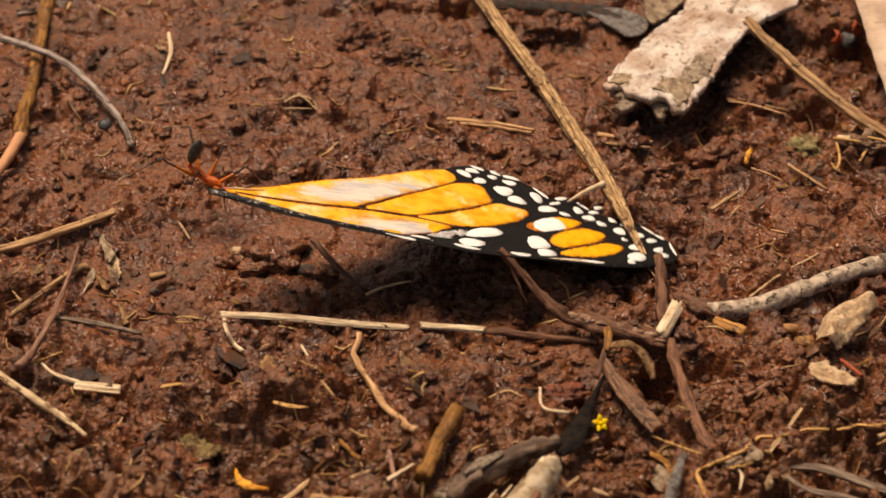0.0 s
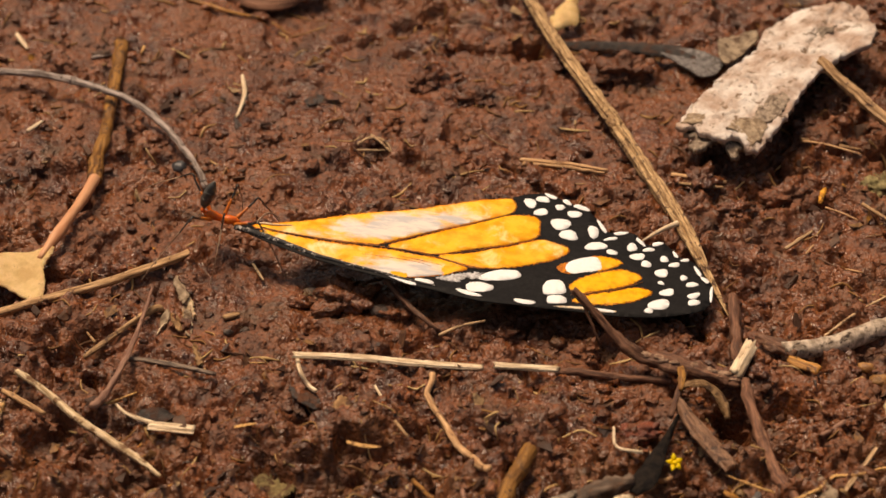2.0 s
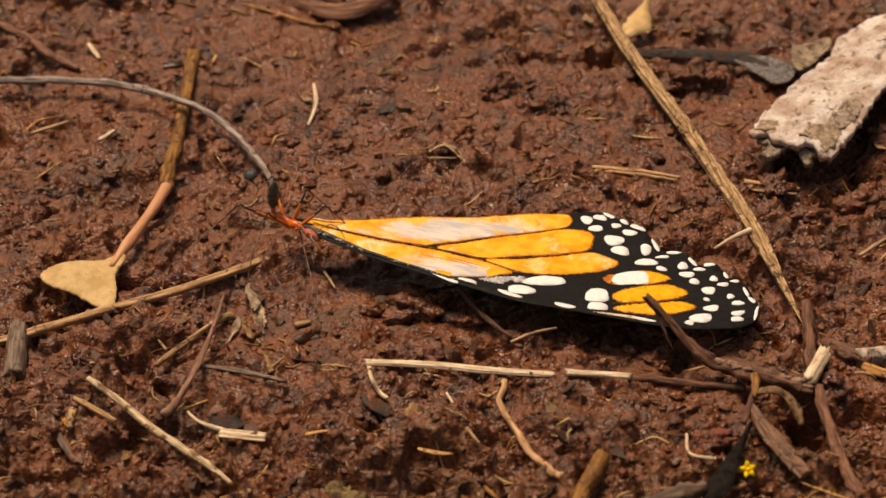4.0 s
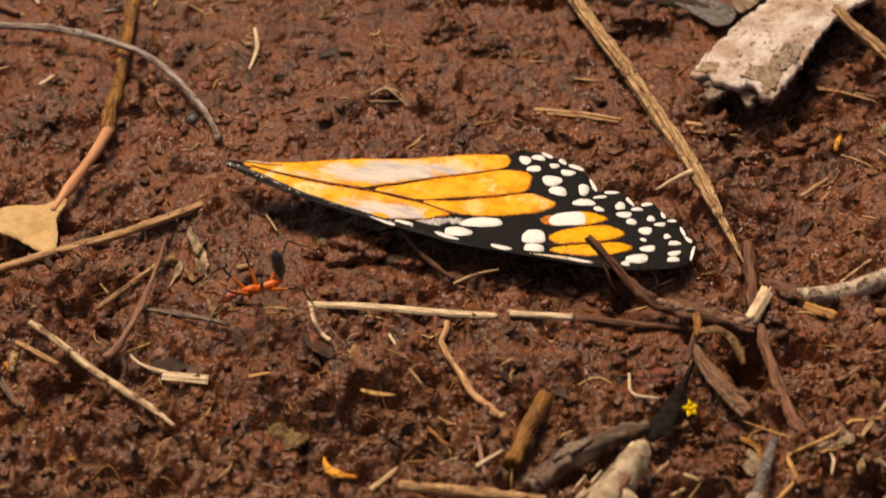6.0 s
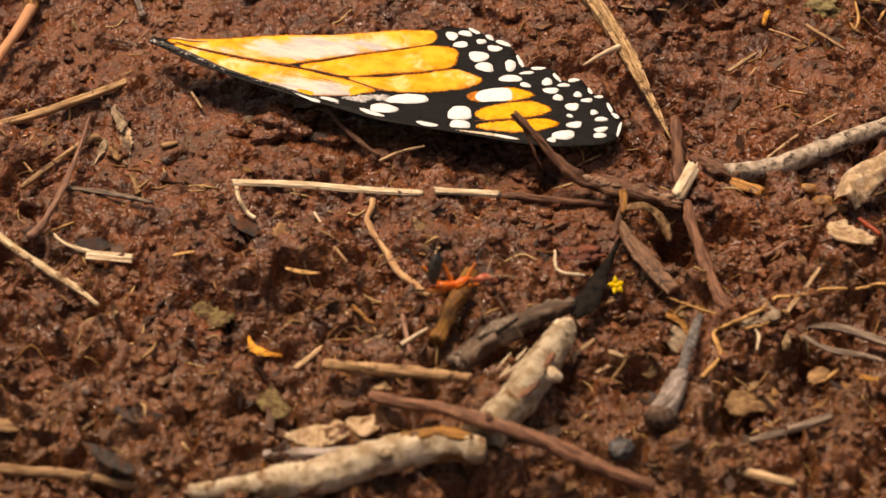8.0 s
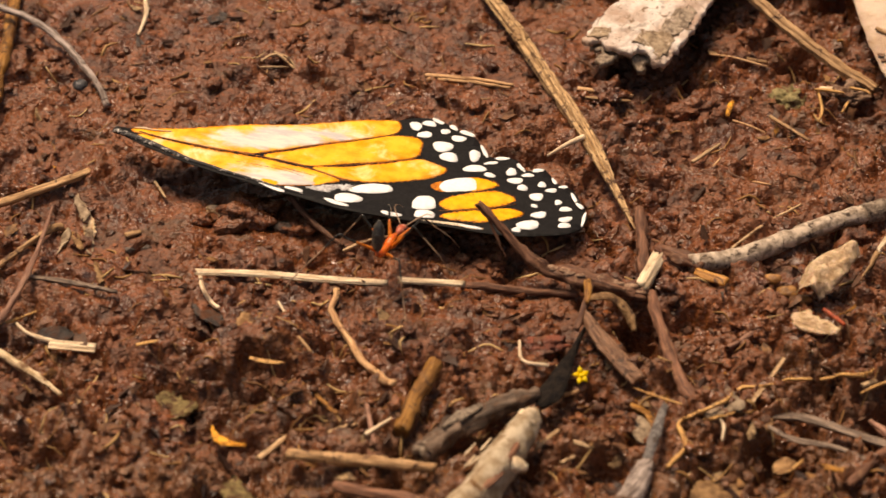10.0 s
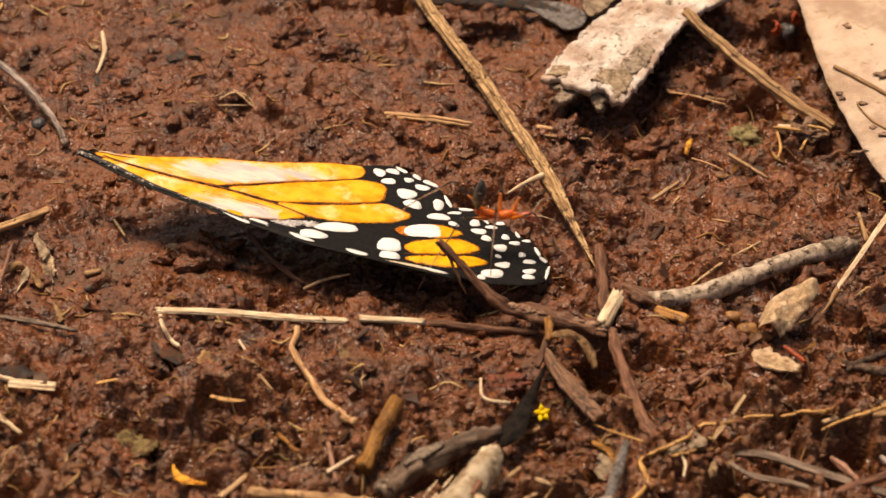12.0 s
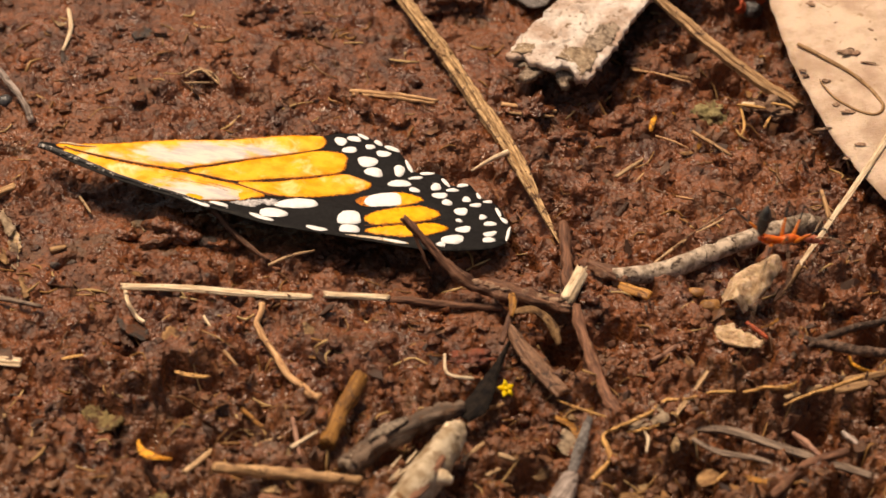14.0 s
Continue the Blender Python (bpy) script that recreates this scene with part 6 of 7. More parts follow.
tagged(strip("straw", [(47.2, -32.9, 0.2), (45.3, -35.8, -0.0), (42.3, -40.2, -0.2)], [0.35, 0.55, 0.35], 0.2, STRAW, 0.1, 0.03, 15, ragged=0.3, step=0.3, relief=lambda a, c: 0.06 * math.sin(22 * c)), "splintered grey-tan straw crossing the rootlet", "straw")
split = stick("stick", "grey-brown weathered split stick", "stick", [(44.8, -41.4, 0.5), (48.1, -41.9, 0.5), (52.0, -44.1, 0.5), (56.9, -46.8, 0.5), (60.5, -48.7, 0.5)], [0.34, 0.50, 0.48, 0.46, 0.40], WETWOOD, sides=18, flutes=5, depth=0.14, flat=0.6, ragged=1.0)
stick("stick", "thin grey splinter beside the split stick", "stick", [(44.4, -42.4, 0.3), (46.7, -44.4, 0.3), (50.2, -45.5, 0.3), (53.1, -47.4, 0.3)], [0.22, 0.34, 0.32, 0.2], WETWOOD, sides=14, flutes=3, depth=0.14, flat=0.6, ragged=1.0)
stick("twig", "brown twig leaning over the split stick", "twig", [(50.5, -51.7, 1.0), (54.7, -47.5, 1.0), (58.7, -45.7, 1.0)], [0.46, 0.52, 0.40], BROWN, lumpy=0.2, ragged=0.8)
stick("twig", "short tan-red twig on mud", "twig", [(53.9, -42.8, 0.8), (54.9, -44.2, 0.8), (56.0, -46.3, 0.8)], [0.2, 0.3, 0.2], REDDISH, lumpy=0.2, ragged=0.8)
stick("twig", "grey-tan twig on mud", "twig", [(58.7, -43.2, 0.7), (59.7, -45.1, 0.7), (60.5, -48.4, 0.7)], [0.26, 0.34, 0.34], GREYTWIG, lumpy=0.2, ragged=0.8)
tagged(strip("wood_chip", [(58.9, -36.6, 0.6), (60.6, -36.2, 0.6), (62.3, -35.8, 0.6)], [0.7, 1.1, 0.8], 0.4, TAN, 0.15, 0.08, 13, ragged=0.3, step=0.3, rest=True), "tan fibrous wood chip on mud", "wood")
tagged(plate("leaf_scrap", ring([(44.7, -48.1), (45.6, -47.4), (46.7, -47.8), (46.7, -48.8), (45.5, -49.5), (44.7, -49.2)]), lambda x, y: 0.4 + 0.2 * math.sin(1.4 * x), 0.2, ROTLEAF, 0.5, 0.2, 23, rest=True), "wet amber leaf scrap on mud", "leaf")
stick("straw", "thin golden straw over a wet leaf", "straw", [(45.4, -49.6, 0.9), (47.0, -48.0, 0.9)], [0.14, 0.18, 0.12], ROOT, lumpy=0.2, ragged=0.6)
stick("rootlet", "tan rootlet beside the blackened leaf", "root", [(22.9, -39.4, 0.6), (24.4, -38.9, 0.6), (25.6, -38.0, 0.6), (26.9, -37.1, 0.6)], [0.16, 0.22, 0.24, 0.14], TAN, lumpy=0.25, ragged=0.6, limp=True)
for pts in ([(15.3, -46.4, 0.7), (17.0, -43.8, 0.7)], [(15.8, -47.1, 0.8), (17.8, -44.4, 0.8)], [(16.2, -47.0, 0.9), (18.1, -44.9, 0.9)], [(17.0, -45.7, 0.8), (18.5, -43.3, 0.8)]):
    stick("straw", "fine pale fibre from a torn straw", "straw", pts, [0.10, 0.14, 0.07], PALE, "torn straw fibres", sides=7, lumpy=0.2, ragged=0.8)
blob("clod", "wet reddish lump of clay", "clod", *(24.7, -30.0), 1.5, REDCLAY, 0.6, 0.5, 0.35, (1.4, 0.8), 10)
stick("twig", "thin reddish brown twig on mud", "twig", [(55.0, -38.1, -3.2), (55.6, -40.6, -2.4), (56.8, -43.3, -1.7)], [0.2, 0.28, 0.24], REDDISH)
tagged(plate("leaf_scrap", ring([(32.6, -38.2), (34.1, -37.5), (35.7, -38.8), (34.0, -42.6), (33.1, -40.9), (32.0, -39.8)]), lambda x, y: 0.56 + 0.3 * math.sin(1.3 * x + y), 0.2, OCHRE, 0.5, 0.2, 3, rest=True), "ragged yellow-brown leaf scrap on mud", "leaf")
tagged(plate("leaf_scrap", ring([(31.8, -39.0), (33.0, -40.4), (34.0, -41.9), (33.2, -43.2), (32.0, -42.9), (31.1, -40.0)]), lambda x, y: -0.27 + 0.3 * math.sin(1.1 * x - y), 0.15, SKELETON, 0.5, 0.25, 4, rest=True), "thin greyish leaf scrap on mud", "leaf")
tagged(plate("leaf_scrap", ring([(40.3, -37.6), (41.3, -36.4), (41.9, -38.2), (42.4, -39.7), (40.3, -40.4), (38.5, -40.1)]), lambda x, y: 0.33 + 0.3 * math.sin(1.2 * x - y), 0.15, SKELETON, 0.5, 0.25, 14, rest=True), "ragged pale leaf scrap under a rootlet", "leaf")
tagged(strip("wood_chip", [(35.0, -39.9, 1.0), (33.9, -43.2, 1.0), (32.6, -47.2, 1.0)], [0.6, 1.1, 0.9], 0.4, GREYSLATE, 0.15, 0.05, 13, ragged=0.12, step=0.3), "slate-grey wood sliver on mud", "wood")
cut = stick("stick", "grey speckled stick with a dark cut end", "stick", [(32.4, -48.2, 1.5), (31.4, -50.7, 1.5), (29.9, -54.0, 1.5)], [0.75, 1.1, 1.35], GREYTWIG, sides=22, lumpy=0.1, wobble=0.03, settle=False)
part(rod("cut_end", [(30.0, -53.7, 1.5), (29.7, -54.6, 1.5)], [1.45, 1.35], DARK, sides=18, lumpy=0.12), cut, "dark cut end")
branch = stick("branch", "thick pale peeled branch with broken tip", "branch", [(22.1, -42.3, 2.0), (19.9, -46.1, 1.9), (17.5, -50.3, 1.8), (15.3, -53.3, 1.7), (13.6, -55.8, 1.6)], [1.2, 1.65, 1.6, 1.75, 2.0], BONE, sides=24, lumpy=0.08, flutes=3, depth=0.10, ragged=0.5, step=0.3, wobble=0.1)
part(rod("broken_tip", [(21.4, -43.4, 2.1), (22.2, -42.2, 2.1), (22.7, -41.4, 1.9)], [1.2, 1.0, 0.5], PALE, sides=16, lumpy=0.2, ragged=0.6), branch, "white broken tip")
part(strip("peeling_bark", [(20.6, -46.8, 3.0), (18.6, -50.0, 3.0), (17.0, -52.6, 2.9)], [0.6, 1.1, 0.5], 0.3, BROWN, 0.2, 0.1, ragged=0.4), branch, "strip of brown bark left on it")
part(rod("knot", [(19.6, -48.0, 2.0), (20.6, -48.6, 2.2), (21.3, -48.9, 2.0)], [0.9, 0.7, 0.4], BONE, sides=12, lumpy=0.2), branch)
rotten = stick("stick", "dark rotten stick with blunt end", "stick", [(23.3, -37.8, 1.1), (19.0, -39.8, 1.2), (15.1, -42.4, 1.2), (12.0, -45.6, 1.1)], [0.7, 1.05, 1.15, 1.15], ROTWOOD, sides=22, lumpy=0.34, flutes=5, depth=0.07, ragged=0.4)
part(rod("blunt_end", [(12.5, -45.0, 1.2), (11.7, -45.9, 1.1)], [1.12, 0.95], GREYBARK, sides=16, lumpy=0.25, ragged=0.7), rotten, "grey crumbling end")
part(strip("bark_flake", [(17.6, -40.4, 2.2), (15.8, -41.8, 2.3), (14.0, -43.3, 2.2)], [0.5, 1.0, 0.4], 0.2, GREYBARK, 0.15, 0.08, 11, ragged=0.4, step=0.25), rotten, "grey flake of bark")
bleached = stick("branch", "pale bleached branch lying on debris", "branch", [(-12.5, -60.8, 0.9), (-5.4, -60.5, 1.4), (-0.4, -60.0, 1.7), (4.7, -58.1, 1.9), (9.3, -56.9, 1.9), (14.0, -57.2, 1.5)], [0.5, 1.2, 1.5, 1.6, 1.5, 1.1], BONE, sides=24, lumpy=0.08, flutes=2, depth=0.10, step=0.3, wobble=0.2)
part(rod("knot", [(4.6, -58.6, 2.9), (5.4, -59.4, 3.3)], [0.7, 0.35], BONE, sides=12, lumpy=0.2), bleached)
part(strip("peeling_bark", [(6.4, -57.0, 3.3), (9.4, -56.6, 3.3), (12.8, -57.0, 2.8)], [0.8, 1.4, 0.7], 0.3, OCHRE, 0.2, 0.1, ragged=0.4), bleached, "ochre bark left on the end")
crossing = stick("stick", "long brown stick across the branches", "stick", [(3.9, -50.7, 2.2), (9.9, -53.5, 3.2), (14.9, -56.3, 3.6), (19.8, -58.5, 3.0), (23.7, -60.3, 2.0), (28.5, -62.2, 1.2)], [0.5, 0.66, 0.7, 0.66], BROWN, sides=16, lumpy=0.12)
part(rod("knot", [(14.4, -56.0, 4.1), (14.2, -55.6, 4.6)], [0.5, 0.25], BROWN, sides=10, lumpy=0.2), crossing)
stick("twig", "flaking tan twig lying on soil", "twig", [(-0.4, -44.5, 0.9), (4.0, -45.5, 1.0), (8.1, -46.2, 1.0), (13.2, -47.0, 0.9)], [0.45, 0.62, 0.55, 0.5], TAN, lumpy=0.2, ragged=0.8)
stick("stick", "short ochre stub pointing up from mud", "stick", [(13.9, -33.0, 1.0), (11.9, -37.2, 0.9), (10.1, -42.2, 0.8)], [0.72, 0.80, 0.74], OCHRE, sides=14, lumpy=0.1, ragged=0.5)
tagged(plate("leaf_scrap", ring([(-4.0, -54.6), (-1.8, -52.8), (0.6, -52.6), (1.8, -54.6), (-0.6, -55.6)]), lambda x, y: 0.9 + 0.4 * math.sin(x), 0.25, CURL, 0.5, 0.2, 5, rest=True), "pale curled leaf scrap", "leaf")
tagged(plate("leaf_scrap", ring([(1.6, -52.6), (4.6, -51.8), (4.9, -53.4), (2.6, -54.4)]), lambda x, y: 1.0 + 0.3 * math.sin(1.4 * x), 0.25, CURL, 0.5, 0.2, 6, rest=True), "pale curled leaf scrap", "leaf")
stick("stick", "grey stick beside the bleached branch", "stick", [(-6.0, -56.2, 0.8), (-0.4, -56.7, 0.8), (4.6, -56.3, 0.8)], [0.5, 0.62, 0.5], GREYTWIG)
stick("twig", "tan twig half sunk in soil", "twig", [(-36, -57.2, 0.8), (-24.6, -58.2, 0.8), (-14.4, -60.8, 0.7)], [0.5, 0.52, 0.4], TAN)
stick("straw", "orange-tan straw on dark soil", "straw", [(35.4, -60.1, 0.7), (38.0, -61.4, 0.8), (41.2, -62.6, 0.7)], [0.4, 0.5, 0.4], STRAW, lumpy=0.2)
stick("straw", "orange-tan straw on dark soil", "straw", [(7.0, -62.3, 0.7), (13.7, -60.4, 0.8), (18.2, -60.0, 0.7)], [0.4, 0.5, 0.4], STRAW, lumpy=0.3)
tagged(plate("leaf_scrap", ring([(36.4, -52.0), (37.4, -50.6), (40.6, -50.2), (41.6, -51.8), (40.2, -53.2), (37.4, -53.0)]), lambda x, y: 0.6 + 0.5 * math.sin(0.9 * x + y), 0.25, ROTLEAF, 0.8, 0.3, 7, rest=True), "flat rotting brown leaf scrap", "leaf")
tagged(plate("leaf_scrap", ring([(-13.2, -33.9), (-11.7, -32.1), (-9.8, -32.9), (-8.9, -34.5), (-10.6, -36.0), (-12.5, -35.5)]), lambda x, y: -2.37 + 0.45 * math.sin(0.9 * x - y), 0.25, OLIVE, 0.5, 0.5, 8, rest=True), "mouldy olive leaf scrap on soil", "leaf")
tagged(plate("dark_scrap", ring([(-24.6, -23.9), (-22.2, -23.2), (-20.6, -24.6), (-22.5, -25.6), (-24.1, -25.1)]), lambda x, y: -1.46 + 0.2 * math.sin(1.1 * x + y), 0.2, SLATE, 0.5, 0.25, 13, rest=True), "flat slate-dark leaf scrap in mud", "leaf")
tagged(plate("leaf_scrap", ring([(-5.4, -24.8), (-4.3, -23.4), (-3.4, -24.6), (-3.8, -26.2), (-5.1, -26.2)]), lambda x, y: -0.27 + 0.3 * math.sin(1.5 * x + y), 0.2, ROTLEAF, 0.5, 0.3, 15, rest=True), "small rotten brown leaf scrap", "leaf")
stick("straw", "golden leaf sliver on soil", "straw", [(-3.8, -30.6, 0.6), (-2.2, -31.0, 0.4), (-0.5, -31.0, 0.2)], [0.2, 0.3, 0.15], ROOT, flat=0.4)
stick("straw", "ochre straw sliver on soil", "straw", [(-14.7, -27.7, -0.1), (-13.7, -28.0, 0.4), (-12.6, -28.5, 1.0)], [0.2, 0.26, 0.15], ROOT, flat=0.5)
stick("twig", "thin ochre twig on soil", "twig", [(2.4, -36.4, 0.4), (3.4, -38.1, 0.9), (4.4, -40.0, 1.4)], [0.2, 0.22, 0.2], OCHRE)
tagged(strip("petal_scrap", [(-7.4, -41.0, 0.6), (-7.0, -42.3, 0.6), (-6.1, -43.1, 0.6), (-4.2, -43.8, 0.6)], [0.25, 0.6, 0.8, 0.3], 0.12, ORANGE_BIT, 0.15, 0.08, 11, ragged=0.4, step=0.2, rest=True), "shrivelled orange-yellow petal scrap", "petal")
blob("pebble", "blue-grey smooth pebble in mud", "pebble", 26.2, -56.4, 1.2, PEBBLE, 0.75, 0.2, 0.2, group="small pebbles")
tagged(plate("leaf_scrap", ring([(-7.4, -46.5), (-5.8, -45.5), (-4.2, -47.7), (-3.4, -49.9), (-4.8, -50.9), (-6.4, -49.2)]), lambda x, y: -0.33 + 0.35 * math.sin(1.1 * x + y), 0.2, OLIVE, 0.5, 0.3, 18, rest=True), "rotting olive-brown leaf scrap", "leaf")
tagged(plate("dark_scrap", ring([(-22.2, -51.8), (-20.0, -52.7), (-17.5, -55.1), (-17.9, -56.0), (-20.3, -54.6)]), lambda x, y: -0.72 + 0.2 * math.sin(0.9 * x + y), 0.2, SLATE, 0.5, 0.25, 19, rest=True), "narrow slate-dark leaf scrap", "leaf")
stick("stick", "thin purple-grey stick on mud", "stick", [(38.2, -53.8, -1.6), (41.0, -53.8, -0.8), (45.7, -52.8, 0.1)], [0.3, 0.5, 0.42], WETWOOD, flat=0.6, lumpy=0.2)
tagged(strip("dark_scrap", [(-19.4, -49.6, 0.5), (-17.4, -50.4, 0.8), (-15.2, -51.0, 0.5)], [1.0, 2.2, 1.0], 0.3, SLATE, 0.2, 0.1, ragged=0.3, rest=True), "small slate-dark leaf scrap", "leaf")
tagged(strip("leaf_scrap", [(-33, -52.2, 0.5), (-30, -51.5, 0.7), (-27.4, -51.4, 0.5)], [1.5, 2.6, 1.0], 0.3, TAN, 0.3, 0.1, ragged=0.4, rest=True), "rotting tan leaf scrap", "leaf")


def small_flower():
    flower = tagged(new("small_flower"), "tiny yellow star-shaped fallen flower", "flower")
    (x, y, z), = rested([(27.4, -35.6, 1.0), (27.4, -35.6, 1.0)], 0.9)[:1]
    flower.matrix_world = pose(x * MM, y * MM, z * MM, 38, 8, 20)
    for k in range(5):
        a = 2 * math.pi * k / 5 + 0.3
        c, s = math.cos(a), math.sin(a)
        r = 0.82 + 0.1 * math.sin(3.1 * k)
        pts = [(0.12 * c, 0.12 * s, 0.1), (0.55 * c * r, 0.55 * s * r, 0.3), (1.1 * c * r, 1.1 * s * r, 0.15 + 0.2 * (k % 2))]
        part(strip("petal", pts, [0.34, 0.58, 0.08], 0.08, YELLOW, 0.06, 0.02, 7, step=0.18), flower)
    verts, faces = blob_data(0.25, 3, 0.8, 0.2)
    part(mesh_object("flower_centre", verts + (0, 0, 0.25), faces, YELLOW), flower)
    part(rod("calyx", [(0, 0, 0.1), (-0.7, 0.2, -0.3), (-1.7, 0.3, -0.5)], [0.3, 0.28, 0.16], STRAW, sides=8), flower, "pale tan calyx")


small_flower()

# ---- clods that stand out ----
for x, y, r, sq, turn in ((-3.6, -8.4, 2.6, 0.62, 20), (-8.6, -8.6, 0.9, 0.8, 0), (-5.3, -9.4, 1.0, 0.8, 40), (1.2, -11.2, 1.3, 0.7, 0), (36.5, 14.0, 1.4, 0.9, 0), (27.2, 30.0, 2.4, 0.7, 10),
                          (43.5, 9.0, 2.0, 0.7, 30), (37.5, 5.5, 1.6, 0.7, 0), (10.5, 25.5, 1.9, 0.7, 0), (5.0, 29.0, 1.6, 0.7, 50), (66.0, -38.0, 2.4, 0.8, 0), (57.5, -14.5, 1.2, 0.8, 0), (12.0, -14.2, 1.4, 0.7, 0), (19.6, -16.6, 1.5, 0.65, 0),
                          (24.0, -30.0, 1.5, 0.7, 0), (34.0, 9.5, 1.9, 0.6, 70), (45.0, -27.0, 1.3, 0.7, 0), (62.0, -24.0, 1.4, 0.7, 0), (-33.0, 11.0, 1.3, 0.7, 0), (-12.0, 19.0, 1.2, 0.6, 0)):
    blob("clod", "lump of damp red-brown clay soil", "clod", x, y, r, SOIL, sq, 0.6, 0.42, (1.25, 0.95), turn, "clods on the soil")


# ---- crumbs and fibres that nobody could count ----
def soil_crumbs():
    gen = np.random.RandomState(7)
    shapes = [blob_data(0.7, 40 + k, 0.7, 1.0) for k in range(14)]
    shapes = [(v / np.abs(v).max(), np.array(f)) for v, f in shapes]
    tries = 34000
    xs, ys, sizes = gen.uniform(-58, 82, tries), gen.uniform(-68, 60, tries), 0.18 + 0.72 * gen.rand(tries) ** 3.0
    dense = 0.35 + 0.65 * smoothstep(-0.5, 0.6, smooth_noise(xs / 11, ys / 11, 41) - 0.012 * ys) + 0.6 * smoothstep(20, 34, xs) * smoothstep(-8, -20, ys)
    hollow = ((xs - 4) / 22) ** 2 + ((ys + 5.0) / 10) ** 2 < 1
    keep = (gen.rand(tries) < dense) & ~(hollow & ((sizes > 0.4) | (gen.rand(tries) < 0.5)))
    xs, ys, sizes = xs[keep][:8500], ys[keep][:8500], sizes[keep][:8500]
    zs = ground_height(xs, ys)
    verts, faces, base = [], [], 0
    for x, y, z, size in zip(xs, ys, zs, sizes):
        v, f = shapes[gen.randint(len(shapes))]
        a = gen.uniform(0, 2 * math.pi)
        c, s = math.cos(a), math.sin(a)
        p = v * size * gen.uniform(0.7, 1.3, 3)
        p = np.c_[p[:, 0] * c - p[:, 1] * s, p[:, 0] * s + p[:, 1] * c, p[:, 2]]
        verts.append(p + (x, y, z + 0.03 * size))
        faces.append(f + base)
        base += len(v)
    return tagged(mesh_object("soil_crumbs", np.vstack(verts), np.vstack(faces), CRUMB), "loose crumbs of damp brown soil", "soil", kind="stuff")


def plant_fibres():
    gen = np.random.RandomState(9)
    verts, faces, uvs, base = [], [], [], 0
    for n in range(1900):
        x, y = gen.uniform(-56, 80), gen.uniform(-66, 58)
        if ((x - 4) / 24) ** 2 + ((y + 4.0) / 10) ** 2 < 1 or gen.rand() > 0.4 + 0.6 * float(smoothstep(5, -35, y)):
            continue
        a, length = gen.normal(0.0, 0.7), gen.uniform(0.8, 3.6)
        d = np.array([math.cos(a), math.sin(a)]) * length / 2
        bend = gen.uniform(-0.3, 0.3) * length * np.array([-math.sin(a), math.cos(a)])
        pts = []
        for f in (-1, 0, 1):
            q = np.array([x, y]) + d * f + bend * (1 - f * f)
            pts.append((*q, float(ground_height(*q)) + 0.12))
        r = gen.uniform(0.05, 0.17)
        v, f, uv = tube_data(pts, [r * 0.7, r, r * 0.5], sides=5, seed=n, step=0.7, lumpy=0.2)
        verts += v
        uvs += uv
        faces += [tuple(i + base for i in face) for face in f]
        base += len(v)
    return tagged(mesh_object("plant_fibres", verts, faces, FIBRE, uvs), "scattered bits of dry straw and rootlets", "plant litter", kind="stuff")


def fibre_material():
    m = surface("plant_fibre", (0.22, 0.11, 0.05), (0.40, 0.24, 0.11), 0.5, None, 1, (0, 1), (0.4, 0.7), 0.4, 0.1, True, vary=0.0)
    nt = m.node_tree
    bsdf = nt.nodes["Principled BSDF"]
    geo = nt.nodes.new("ShaderNodeNewGeometry")
    tone = nt.nodes.new("ShaderNodeValToRGB")
    tone.color_ramp.elements[0].color = (0.10, 0.045, 0.025, 1)
    tone.color_ramp.elements[1].color = (0.60, 0.42, 0.20, 1)
    middle = tone.color_ramp.elements.new(0.55)
    middle.color = (0.30, 0.15, 0.05, 1)
    nt.links.new(geo.outputs["Random Per Island"], tone.inputs["Fac"])
    nt.links.new(tone.outputs["Color"], bsdf.inputs["Base Color"])
    return m


def litter_flakes():
    """Shreds of rotten leaf and bark, thickest near the camera and beyond the wing tip."""
    gen = np.random.RandomState(21)
    verts, faces, base = [], [], 0
    while len(verts) < 2300:
        x, y = gen.uniform(-56, 80), gen.uniform(-67, 58)
        keep = 0.12 + 0.88 * float(smoothstep(-12, -40, y)) + 0.4 * float(smoothstep(30, 55, x))
        if gen.rand() > keep or ((x - 4) / 24) ** 2 + ((y + 4.0) / 10) ** 2 < 1:
            continue
        size = 0.25 + 0.9 * gen.rand() ** 2.5
        n = gen.randint(5, 8)
        a = np.sort(gen.uniform(0, 2 * math.pi, n))
        r = size * gen.uniform(0.5, 1.0, n)
        flat = np.c_[r * np.cos(a) * 1.5, r * np.sin(a) * 0.8, 0.25 * size * gen.uniform(-1, 1, n)]
        turn = Euler((gen.normal(0, 0.45), gen.normal(0, 0.45), gen.uniform(0, 6.3))).to_matrix()
        p = flat @ np.array(turn).T + (x, y, float(ground_height(x, y)) + 0.25 + 0.1 * size)
        q = p - np.array(turn)[:, 2] * 0.09
        verts.append(np.vstack([p, q]))
        faces.append(tuple(range(base, base + n)))
        faces.append(tuple(range(base + 2 * n - 1, base + n - 1, -1)))
        faces += [(base + (i + 1) % n, base + i, base + n + i, base + n + (i + 1) % n) for i in range(n)]
        base += 2 * n
    return tagged(mesh_object("leaf_litter", np.vstack(verts), faces, FLAKE, smooth=False), "shreds of rotten leaf and bark", "leaf litter", kind="stuff")


